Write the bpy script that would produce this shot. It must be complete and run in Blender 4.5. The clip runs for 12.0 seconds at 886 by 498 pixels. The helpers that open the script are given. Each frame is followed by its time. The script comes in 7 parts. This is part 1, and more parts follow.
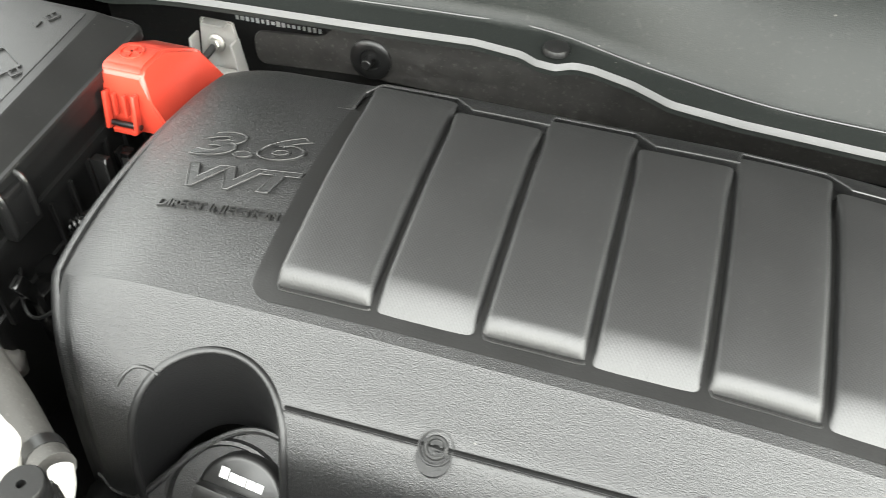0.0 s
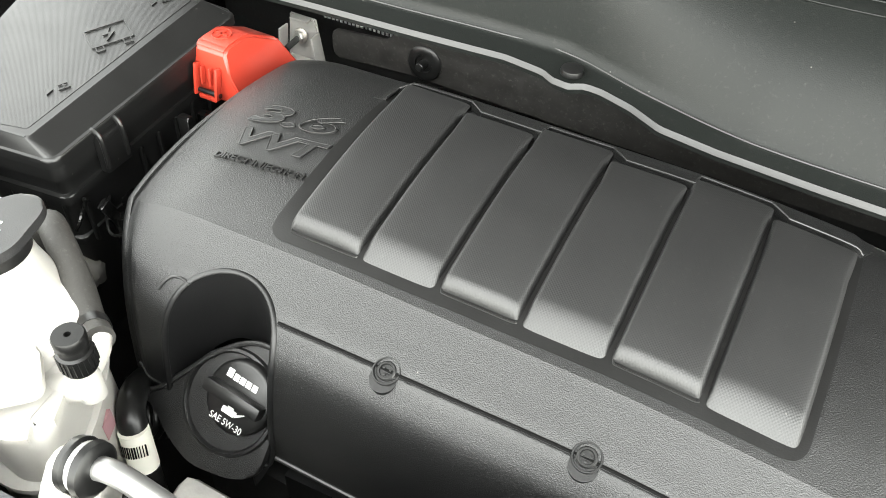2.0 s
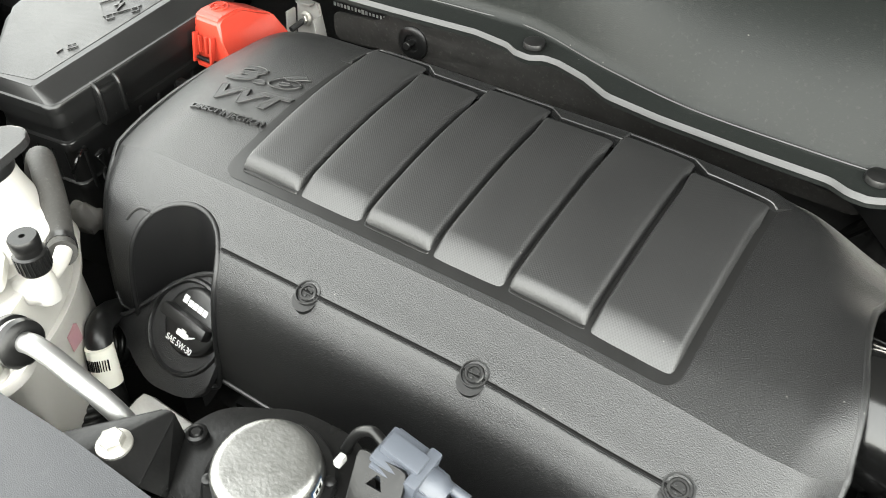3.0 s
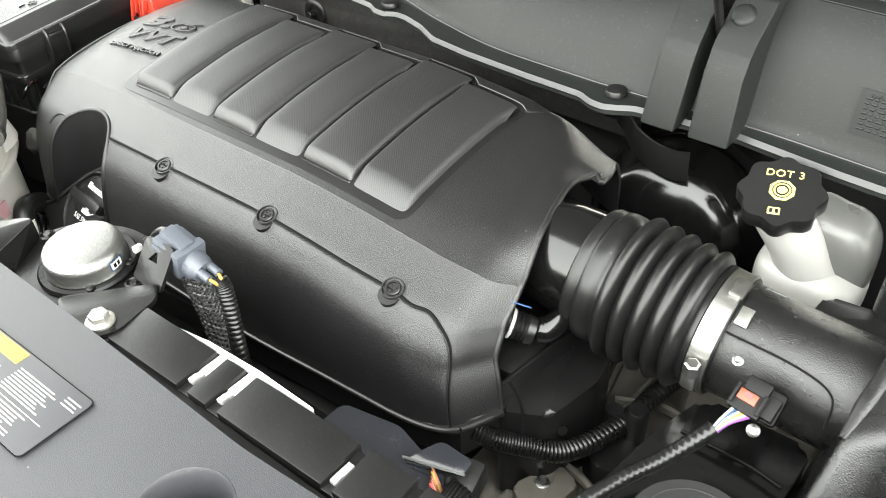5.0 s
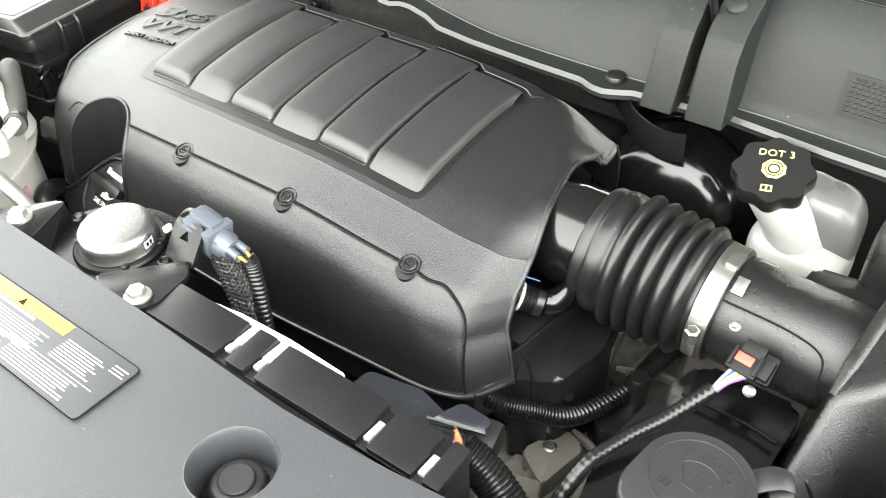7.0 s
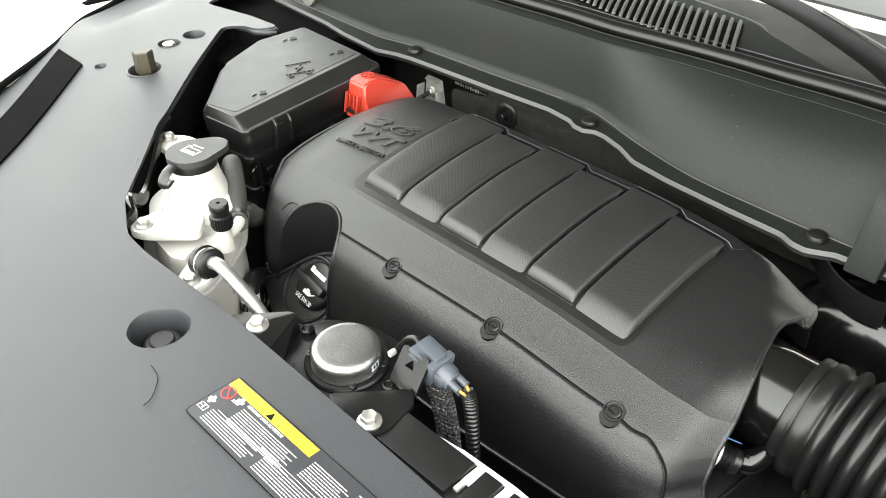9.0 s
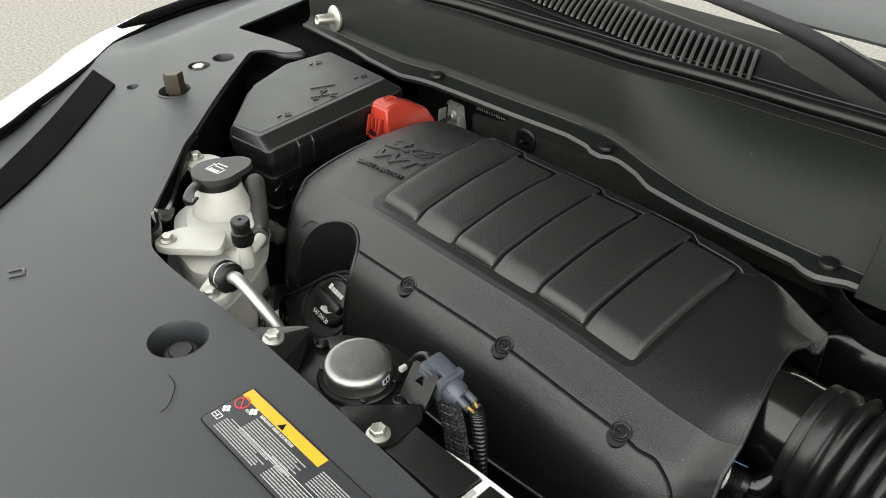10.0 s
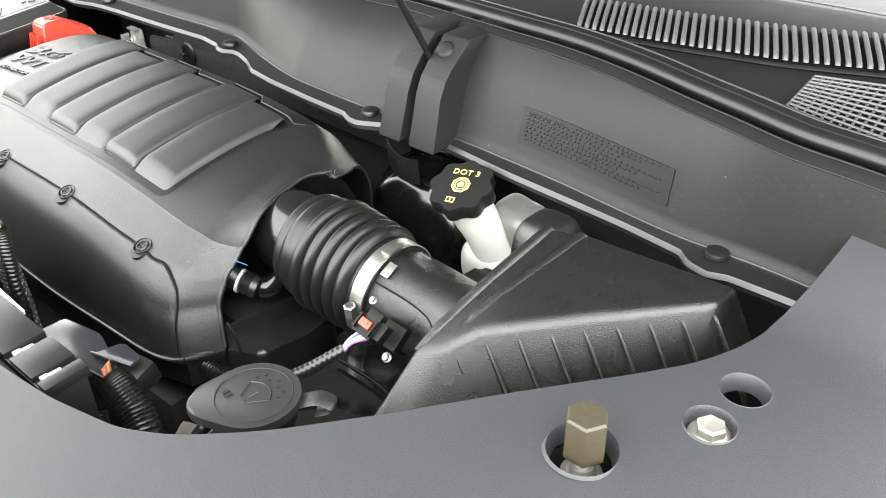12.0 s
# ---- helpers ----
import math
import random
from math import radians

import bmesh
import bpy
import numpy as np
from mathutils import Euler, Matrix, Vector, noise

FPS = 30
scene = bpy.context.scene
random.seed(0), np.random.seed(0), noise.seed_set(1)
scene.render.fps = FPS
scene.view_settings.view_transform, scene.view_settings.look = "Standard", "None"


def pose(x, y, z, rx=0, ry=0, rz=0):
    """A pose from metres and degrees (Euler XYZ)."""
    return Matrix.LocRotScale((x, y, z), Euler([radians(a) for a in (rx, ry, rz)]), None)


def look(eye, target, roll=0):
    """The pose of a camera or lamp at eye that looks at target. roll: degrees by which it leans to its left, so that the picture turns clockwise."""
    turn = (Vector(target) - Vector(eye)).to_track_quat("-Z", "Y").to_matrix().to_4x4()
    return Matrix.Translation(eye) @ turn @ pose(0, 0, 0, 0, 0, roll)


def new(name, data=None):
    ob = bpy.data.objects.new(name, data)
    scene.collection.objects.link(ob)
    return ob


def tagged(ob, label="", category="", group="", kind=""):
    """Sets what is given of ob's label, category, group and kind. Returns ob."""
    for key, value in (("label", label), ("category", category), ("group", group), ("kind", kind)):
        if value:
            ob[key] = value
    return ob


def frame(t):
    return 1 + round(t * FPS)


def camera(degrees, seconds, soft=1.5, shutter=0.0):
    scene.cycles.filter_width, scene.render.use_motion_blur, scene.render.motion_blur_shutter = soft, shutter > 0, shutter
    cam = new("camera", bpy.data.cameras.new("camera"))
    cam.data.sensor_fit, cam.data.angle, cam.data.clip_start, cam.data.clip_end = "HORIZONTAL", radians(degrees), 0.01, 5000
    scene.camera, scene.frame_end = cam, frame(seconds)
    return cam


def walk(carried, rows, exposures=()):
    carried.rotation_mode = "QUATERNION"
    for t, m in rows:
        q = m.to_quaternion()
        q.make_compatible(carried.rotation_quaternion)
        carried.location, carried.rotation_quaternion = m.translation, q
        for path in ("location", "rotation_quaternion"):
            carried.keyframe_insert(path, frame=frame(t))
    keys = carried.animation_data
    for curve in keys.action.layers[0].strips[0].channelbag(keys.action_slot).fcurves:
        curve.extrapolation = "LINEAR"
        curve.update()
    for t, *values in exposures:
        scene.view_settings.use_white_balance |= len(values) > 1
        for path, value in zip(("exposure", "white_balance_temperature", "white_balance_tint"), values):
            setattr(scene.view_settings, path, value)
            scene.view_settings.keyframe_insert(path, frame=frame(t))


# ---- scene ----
cam = camera(55.5, 12.0, soft=0.8, shutter=0.18)
PATH = [
    (0, (-0.057, -0.282, 1.311), (-0.444, 1.069, -0.112), 1.6),
    (0.5, (-0.131, -0.271, 1.298), (-0.611, 1.039, -0.134), 1.0),
    (1, (-0.141, -0.281, 1.32), (-0.687, 1.0, -0.115), 0.5),
    (1.5, (-0.045, -0.307, 1.355), (-0.602, 0.956, -0.092), 0.5),
    (2, (0.05, -0.335, 1.364), (-0.59, 0.936, -0.041), 2.1),
    (2.5, (0.111, -0.34, 1.347), (-0.707, 0.891, -0.001), -0.0),
    (3, (0.182, -0.341, 1.345), (-0.672, 0.868, 0.0), -1.1),
    (3.2, (0.211, -0.337, 1.343), (-0.661, 0.862, 0.001), -1.7),
    (4.8, (0.441, -0.39, 1.343), (-0.575, 0.802, 0.1), -2.6),
    (5, (0.464, -0.393, 1.341), (-0.544, 0.803, 0.094), -2.4),
    (5.5, (0.514, -0.407, 1.333), (-0.476, 0.802, 0.086), -2.0),
    (6, (0.535, -0.409, 1.331), (-0.407, 0.799, 0.045), -1.3),
    (6.5, (0.51, -0.417, 1.336), (-0.42, 0.798, 0.048), -1.4),
    (7, (0.469, -0.432, 1.358), (-0.503, 0.77, 0.089), -2.2),
    (7.5, (0.421, -0.444, 1.389), (-0.586, 0.731, 0.121), -1.4),
    (7.7, (0.407, -0.451, 1.4), (-0.617, 0.715, 0.139), -0.9),
    (9.3, (0.385, -0.488, 1.445), (-0.82, 0.621, 0.297), -0.9),
    (9.5, (0.39, -0.489, 1.447), (-0.833, 0.616, 0.314), -0.9),
    (10, (0.405, -0.487, 1.444), (-0.837, 0.608, 0.322), -0.9),
    (10.5, (0.494, -0.475, 1.415), (-0.755, 0.612, 0.293), -1.0),
    (11, (0.635, -0.473, 1.381), (-0.636, 0.603, 0.273), -2.5),
    (11.5, (0.734, -0.416, 1.378), (-0.403, 0.804, 0.274), -0.5),
    (12, (0.776, -0.366, 1.357), (-0.341, 0.881, 0.262), -0.8),
]
EXPOSURES = [(0.0, 3.82, 6800, 5), (1.2, 3.74, 6800, 5), (2.0, 3.50, 6800, 5), (3.2, 3.42, 6800, 5), (4.8, 3.58, 6800, 5), (6.4, 3.82, 6800, 5), (7.0, 3.86, 6800, 5), (7.7, 3.72, 6800, 5), (9.3, 2.60, 6800, 5), (9.7, 1.98, 6800, 5), (10.5, 1.92, 6800, 5), (11.2, 3.04, 6800, 5), (12.0, 3.54, 6800, 5)]
walk(cam, [(t, look(eye, target, roll)) for t, eye, target, roll in PATH], EXPOSURES)

# ---- light: bright overcast daylight, the raised hood shading the rear ----
SUN_EL, SUN_ROT = radians(58), radians(140)
world = bpy.data.worlds.new("overcast_sky")
world.use_nodes = True
scene.world = world
wn = world.node_tree.nodes
wl = world.node_tree.links
sky = wn.new("ShaderNodeTexSky")
sky.sky_type = "NISHITA"
sky.sun_disc = False
sky.sun_elevation, sky.sun_rotation = SUN_EL, SUN_ROT
sky.air_density, sky.dust_density, sky.ozone_density = 2.0, 0.0, 1.0
grey = wn.new("ShaderNodeHueSaturation")
grey.inputs["Saturation"].default_value = 0.12
wl.new(sky.outputs["Color"], grey.inputs["Color"])
wl.new(grey.outputs["Color"], wn["Background"].inputs["Color"])
wn["Background"].inputs["Strength"].default_value = 0.15
sun = new("sun", bpy.data.lights.new("sun", "SUN"))
sun.data.energy, sun.data.angle, sun.data.color = 0.6, radians(150), (1.0, 0.97, 0.93)
sun_dir = Vector((math.sin(SUN_ROT) * math.cos(SUN_EL), math.cos(SUN_ROT) * math.cos(SUN_EL), math.sin(SUN_EL)))
sun.matrix_world = look(sun_dir * 10, (0, 0, 0))


# ---- materials ----
def material(name, color, rough=0.5, metal=0.0, grain=0.0, grain_size=900.0, vary=0.15, stain=30.0, spec=0.5,
             rough_vary=0.1, dust=0.0, dust_color=(0.3, 0.29, 0.27), coat=0.0, weave=0.0, transmission=0.0, sss=0.0, specks=0.0):
    """A procedural surface: base colour with two scales of variation, roughness variation, relief."""
    m = bpy.data.materials.new(name)
    m.use_nodes = True
    nt = m.node_tree
    n, l = nt.nodes, nt.links
    bsdf = n["Principled BSDF"]
    bsdf.inputs["Metallic"].default_value = metal
    bsdf.inputs["Specular IOR Level"].default_value = spec
    bsdf.inputs["Coat Weight"].default_value = coat
    bsdf.inputs["Transmission Weight"].default_value = transmission
    if sss:
        bsdf.inputs["Subsurface Weight"].default_value = sss
        bsdf.inputs["Subsurface Scale"].default_value = 0.02
        bsdf.inputs["Subsurface Radius"].default_value = (1, 1, 0.9)
    co = n.new("ShaderNodeTexCoord")
    big = n.new("ShaderNodeTexNoise")
    big.inputs["Scale"].default_value, big.inputs["Detail"].default_value = stain, 6
    l.new(co.outputs["Object"], big.inputs["Vector"])
    ramp = n.new("ShaderNodeMix")
    ramp.data_type = "RGBA"
    dark = tuple(c * (1 - vary) for c in color)
    light = tuple(min(1, c * (1 + vary)) for c in color)
    ramp.inputs["A"].default_value, ramp.inputs["B"].default_value = (*dark, 1), (*light, 1)
    l.new(big.outputs["Fac"], ramp.inputs["Factor"])
    out = ramp.outputs["Result"]
    if dust:
        sp = n.new("ShaderNodeTexNoise")
        sp.inputs["Scale"].default_value, sp.inputs["Detail"].default_value, sp.inputs["Roughness"].default_value = 260, 8, 0.75
        l.new(co.outputs["Object"], sp.inputs["Vector"])
        mr = n.new("ShaderNodeMapRange")
        mr.inputs["From Min"].default_value, mr.inputs["From Max"].default_value = 0.56, 0.85
        mr.inputs["To Max"].default_value = dust
        l.new(sp.outputs["Fac"], mr.inputs["Value"])
        dm = n.new("ShaderNodeMix")
        dm.data_type = "RGBA"
        dm.inputs["B"].default_value = (*dust_color, 1)
        l.new(mr.outputs["Result"], dm.inputs["Factor"])
        l.new(out, dm.inputs["A"])
        out = dm.outputs["Result"]
    if specks:
        # sparse pale crumbs of dust
        cell = n.new("ShaderNodeTexVoronoi")
        cell.inputs["Scale"].default_value = 85
        l.new(co.outputs["Object"], cell.inputs["Vector"])
        near = n.new("ShaderNodeMapRange")
        near.inputs["From Min"].default_value, near.inputs["From Max"].default_value = 0.060, 0.035
        l.new(cell.outputs["Distance"], near.inputs["Value"])
        few = n.new("ShaderNodeMath")
        few.operation = "GREATER_THAN"
        few.inputs[1].default_value = 0.72
        l.new(cell.outputs["Color"], few.inputs[0])
        both = n.new("ShaderNodeMath")
        both.operation = "MULTIPLY"
        l.new(near.outputs["Result"], both.inputs[0])
        l.new(few.outputs["Value"], both.inputs[1])
        amount = n.new("ShaderNodeMath")
        amount.operation = "MULTIPLY"
        amount.inputs[1].default_value = specks
        l.new(both.outputs["Value"], amount.inputs[0])
        sm = n.new("ShaderNodeMix")
        sm.data_type = "RGBA"
        sm.inputs["B"].default_value = (0.24, 0.23, 0.21, 1)
        l.new(amount.outputs["Value"], sm.inputs["Factor"])
        l.new(out, sm.inputs["A"])
        out = sm.outputs["Result"]
    l.new(out, bsdf.inputs["Base Color"])
    rr = n.new("ShaderNodeMapRange")
    rr.inputs["To Min"].default_value, rr.inputs["To Max"].default_value = max(0.02, rough - rough_vary), min(1, rough + rough_vary)
    l.new(big.outputs["Fac"], rr.inputs["Value"])
    l.new(rr.outputs["Result"], bsdf.inputs["Roughness"])
    if grain:
        fine = n.new("ShaderNodeTexNoise")
        fine.inputs["Scale"].default_value, fine.inputs["Detail"].default_value = grain_size, 2
        l.new(co.outputs["Object"], fine.inputs["Vector"])
        bump = n.new("ShaderNodeBump")
        bump.inputs["Strength"].default_value, bump.inputs["Distance"].default_value = grain, 0.001
        height = fine.outputs["Fac"]
        if weave:
            # fine pebbled weave moulded into the plastic
            rot = n.new("ShaderNodeMapping")
            rot.inputs["Rotation"].default_value = (0, 0, radians(45))
            rot.inputs["Scale"].default_value = (weave * 3.2, weave * 3.2, 0.0)
            l.new(co.outputs["Object"], rot.inputs["Vector"])
            cell = n.new("ShaderNodeTexVoronoi")
            cell.inputs["Scale"].default_value = 1.0
            cell.inputs["Randomness"].default_value = 0.12
            l.new(rot.outputs["Vector"], cell.inputs["Vector"])
            bump.invert = True
            height = cell.outputs["Distance"]
        l.new(height, bump.inputs["Height"])
        l.new(bump.outputs["Normal"], bsdf.inputs["Normal"])
    return m


M_COVER = material("cover_plastic", (0.006, 0.006, 0.0062), 0.34, spec=0.6, grain=0.48, grain_size=1450, vary=0.12, dust=0.08, rough_vary=0.05, specks=0.35)
M_RIB = material("rib_plastic", (0.005, 0.005, 0.0052), 0.50, spec=0.72, grain=0.18, weave=215, vary=0.1, dust=0.06, rough_vary=0.05, specks=0.3)
M_PANEL = material("panel_plastic", (0.008, 0.008, 0.0085), 0.48, grain=0.15, grain_size=1400, vary=0.1, dust=0.08, specks=0.3)
# Same black plastic made paler: edge highlights put into the colour.
M_EDGE_GLINT = material("edge_glint_plastic", (0.014, 0.014, 0.014), 0.32, vary=0.1, stain=90)
M_BED = material("bed_plastic", (0.005, 0.005, 0.005), 0.36, spec=0.5, grain=0.08, grain_size=900, vary=0.1, dust=0.05)
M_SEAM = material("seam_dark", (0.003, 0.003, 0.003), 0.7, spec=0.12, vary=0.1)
M_WELL = material("well_plastic", (0.004, 0.004, 0.0042), 0.42, spec=0.5, grain=0.15, grain_size=900, vary=0.1)
M_EMBOSS = material("emboss_gloss", (0.012, 0.012, 0.012), 0.3, vary=0.05)
M_SHIELD = material("shield_plastic", (0.0225, 0.0235, 0.0265), 0.46, spec=0.45, grain=0.28, grain_size=1600, vary=0.08, dust=0.07, stain=12, rough_vary=0.05, specks=0.4)
M_COWL = material("cowl_plastic", (0.0060, 0.0071, 0.0065), 0.52, spec=0.25, grain=0.2, grain_size=1200, vary=0.1, dust=0.08, stain=8, rough_vary=0.07, specks=0.35)
M_WARN = material("warning_panel_plastic", (0.0045, 0.0052, 0.0048), 0.56, spec=0.22, grain=0.15, grain_size=1200, vary=0.1)
# Cowl plastic made paler to paint the highlight along its edges.
M_COWL_GLINT = material("cowl_edge_glint", (0.020, 0.020, 0.020), 0.40, vary=0.12, stain=60)
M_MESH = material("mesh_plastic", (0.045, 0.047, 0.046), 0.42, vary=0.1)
# Much paler than the cowl: the light on the slats is in the colour.
M_SLAT = material("lit_slat_plastic", (0.070, 0.073, 0.071), 0.42, vary=0.1)
M_BLACK = material("black_plastic", (0.005, 0.005, 0.005), 0.34, grain=0.07, grain_size=1300, vary=0.15, dust=0.04, specks=0.35)
M_GLOSS = material("gloss_black", (0.003, 0.003, 0.003), 0.15, grain=0.05, grain_size=200, vary=0.1, dust=0.03, rough_vary=0.05)
M_RUBBER = material("rubber", (0.005, 0.005, 0.005), 0.33, spec=0.36, grain=0.05, grain_size=900, vary=0.15, dust=0.05, specks=0.3)
M_LOOM = material("loom_plastic", (0.005, 0.005, 0.005), 0.28, vary=0.15, dust=0.06, specks=0.3)
M_AIRBOX = material("airbox_plastic", (0.005, 0.005, 0.005), 0.28, spec=0.6, grain=0.46, grain_size=1150, vary=0.1, dust=0.05, specks=0.35)
M_RED = material("red_plastic", (0.33, 0.030, 0.017), 0.33, grain=0.08, grain_size=400, vary=0.08, dust=0.03)
M_ORANGE = material("orange_plastic", (0.27, 0.036, 0.010), 0.4, vary=0.08)
M_WHITE = material("reservoir_plastic", (0.42, 0.408, 0.38), 0.4, grain=0.2, grain_size=150, vary=0.05, sss=0.35, stain=14)
M_STEEL = material("zinc_steel", (0.36, 0.355, 0.34), 0.36, metal=1.0, grain=0.15, grain_size=500, vary=0.15, stain=120, rough_vary=0.12)
M_BOLT = material("bolt_steel", (0.42, 0.41, 0.38), 0.42, metal=0.85, grain=0.2, grain_size=700, vary=0.2, stain=200)
M_ALU = material("cast_aluminium", (0.42, 0.41, 0.39), 0.55, metal=0.6, grain=0.6, grain_size=160, vary=0.25, stain=60)
# Black of real foam and seals, also of shade painted in recesses.
M_FOAM_SHADE = material("foam_shade_black", (0.002, 0.002, 0.002), 0.9, spec=0.04, grain=0.8, grain_size=500, vary=0.2)
M_BRACKET = material("painted_bracket", (0.004, 0.004, 0.004), 0.30, spec=0.26, grain=0.15, grain_size=300, vary=0.2, dust=0.05)
M_GREY = material("grey_connector", (0.05, 0.056, 0.068), 0.45, grain=0.1, grain_size=500, vary=0.1)
M_HEX = material("hex_rubber", (0.030, 0.025, 0.014), 0.5, grain=0.3, grain_size=300, vary=0.2)
M_YELLOW = material("yellow_print", (0.46, 0.40, 0.13), 0.5, vary=0.05)
M_LABEL_YELLOW = material("label_yellow", (0.55, 0.31, 0.02), 0.35, vary=0.04)
M_FINE = material("fine_print", (0.30, 0.30, 0.30), 0.4, vary=0.1)
M_PRINT = material("white_print", (0.55, 0.55, 0.54), 0.5, vary=0.05)
M_LABEL = material("label_film", (0.021, 0.0215, 0.025), 0.34, spec=0.65, vary=0.1, dust=0.03)
M_LABEL_RED = material("label_red", (0.45, 0.03, 0.03), 0.4, vary=0.05)
M_PAPER = material("paper_tag", (0.72, 0.70, 0.62), 0.7, vary=0.06)
M_HEAT = material("heat_shield", (0.019, 0.018, 0.017), 0.55, metal=0.3, grain=0.7, grain_size=90, vary=0.85, stain=70, dust=0.35)
M_PAINT = material("white_car_paint", (0.74, 0.74, 0.73), 0.3, vary=0.02, coat=0.5)
M_CONCRETE = material("concrete", (0.165, 0.155, 0.135), 0.85, grain=1.0, grain_size=45, vary=0.95, stain=65, dust=0.8, dust_color=(0.07, 0.062, 0.052))
M_DARK = material("bay_dark", (0.006, 0.006, 0.006), 0.7, grain=0.4, grain_size=80, vary=0.3, dust=0.15)
M_HOOD = material("hood_inner", (0.16, 0.16, 0.161), 0.8, grain=0.3, grain_size=120, vary=0.15)
# Opaque grey paints the sky's reflection; the specular is kept low.
M_GLASS = material("glass_painted_reflection", (0.085, 0.087, 0.088), 0.15, spec=0.12, vary=0.05)
M_WIRE_W = material("wire_white", (0.35, 0.35, 0.34), 0.45, vary=0.05)
M_COPPER = material("copper_wire", (0.26, 0.10, 0.06), 0.35, metal=0.7, vary=0.1)
M_WIRE_P = material("wire_purple", (0.16, 0.05, 0.22), 0.45, vary=0.05)
M_WIRE_B = material("wire_blue", (0.015, 0.05, 0.12), 0.45, vary=0.05)
M_WIRE_Y = material("wire_yellow", (0.28, 0.17, 0.03), 0.45, vary=0.05)
M_WHITE2 = material("brake_tank_plastic", (0.36, 0.355, 0.335), 0.4, grain=0.2, grain_size=150, vary=0.07, sss=0.35, stain=14)
M_RAIL = material("rail_plastic", (0.006, 0.006, 0.006), 0.36, spec=0.30, grain=0.1, grain_size=400, vary=0.2, dust=0.05, specks=0.5)
M_HORN = material("horn_steel", (0.26, 0.26, 0.252), 0.38, metal=1.0, grain=0.2, grain_size=500, vary=0.15, stain=90)
M_PLUG = material("plug_plastic", (0.003, 0.003, 0.003), 0.5, spec=0.18, vary=0.1)
M_FILM = material("smoked_film", (0.010, 0.011, 0.014), 0.16, vary=0.3, stain=60, dust=0.08, rough_vary=0.08)
M_CAP = material("dusty_cap_plastic", (0.017, 0.017, 0.0175), 0.48, grain=0.15, grain_size=900, vary=0.15, dust=0.15, specks=0.4)
M_PINK = material("coolant_tint", (0.36, 0.20, 0.22), 0.4, vary=0.1)

# ---- building helpers ----
ORIGIN = {}


def place_mesh(name, me, mat, origin, smooth=40):
    me.transform(Matrix.Translation(-Vector(origin)))
    me.materials.clear()
    me.materials.append(mat)
    for p in me.polygons:
        p.use_smooth = True
    me.set_sharp_from_angle(angle=radians(smooth))
    ob = new(name, me)
    return ob


def as_mesh(name, geo):
    if isinstance(geo, bmesh.types.BMesh):
        bmesh.ops.recalc_face_normals(geo, faces=geo.faces)
        if any(e.is_boundary for e in geo.edges) and sum(f.normal.z * f.calc_area() for f in geo.faces) < 0:
            bmesh.ops.reverse_faces(geo, faces=geo.faces)
        me = bpy.data.meshes.new(name)
        geo.to_mesh(me)
        geo.free()
        return me
    return geo


def thing(name, loc, label, category, group="", kind=""):
    """An Empty at a thing's base that parents its parts."""
    ob = new(name)
    ob.empty_display_size = 0.02
    ob.location = loc
    ORIGIN[ob] = Vector(loc)
    return tagged(ob, label, category, group, kind)


def part(name, geo, mat, parent, label="", smooth=40):
    ob = place_mesh(name, as_mesh(name, geo), mat, ORIGIN[parent], smooth)
    ob.parent = parent
    ORIGIN[ob] = ORIGIN[parent]
    return tagged(ob, label)


def solid(name, geo, mat, label, category, group="", kind="", smooth=40):
    """A thing of one mesh, its origin at its base."""
    me = as_mesh(name, geo)
    n = len(me.vertices)
    co = np.empty(n * 3)
    me.vertices.foreach_get("co", co)
    co = co.reshape(-1, 3)
    base = Vector(((co[:, 0].min() + co[:, 0].max()) / 2, (co[:, 1].min() + co[:, 1].max()) / 2, co[:, 2].min()))
    ob = place_mesh(name, me, mat, base, smooth)
    ob.location = base
    ORIGIN[ob] = base
    return tagged(ob, label, category, group, kind)


def aim(origin, z_axis, x_hint=(1, 0, 0)):
    """A matrix at origin whose z axis points along z_axis."""
    z = Vector(z_axis).normalized()
    x = Vector(x_hint)
    x = (x - z * x.dot(z)).normalized()
    y = z.cross(x)
    m = Matrix((x, y, z)).transposed().to_4x4()
    m.translation = origin
    return m


def merged(*bms):
    """Several pieces of one part joined into one bmesh."""
    out = bms[0]
    for other in bms[1:]:
        me = bpy.data.meshes.new("joined")
        other.to_mesh(me)
        other.free()
        out.from_mesh(me)
        bpy.data.meshes.remove(me)
    return out


def box(c, size, bevel=0.002, m=None, seg=2):
    bm = bmesh.new()
    bmesh.ops.create_cube(bm, size=1.0, matrix=Matrix.Diagonal((*size, 1)))
    if bevel:
        bmesh.ops.bevel(bm, geom=bm.edges[:], offset=bevel, segments=seg, affect="EDGES", profile=0.6)
    bm.transform((m or Matrix()) if c is None else Matrix.Translation(c) @ (m or Matrix()))
    return bm


def prism(outline, z0, z1, bevel=0.0, seg=2, m=None, taper=0.0):
    """A polygon (x, y) raised from z0 to z1, its top edge rounded; taper shrinks the top towards its centre."""
    bm = bmesh.new()
    cx = sum(p[0] for p in outline) / len(outline)
    cy = sum(p[1] for p in outline) / len(outline)
    low = [bm.verts.new((x, y, z0)) for x, y in outline]
    top = [bm.verts.new((cx + (x - cx) * (1 - taper), cy + (y - cy) * (1 - taper), z1)) for x, y in outline]
    n = len(outline)
    bm.faces.new(low[::-1])
    cap = bm.faces.new(top)
    for i in range(n):
        bm.faces.new((low[i], low[(i + 1) % n], top[(i + 1) % n], top[i]))
    if bevel:
        bmesh.ops.bevel(bm, geom=list(cap.edges), offset=bevel, segments=seg, affect="EDGES", profile=0.5)
    if m:
        bm.transform(m)
    return bm


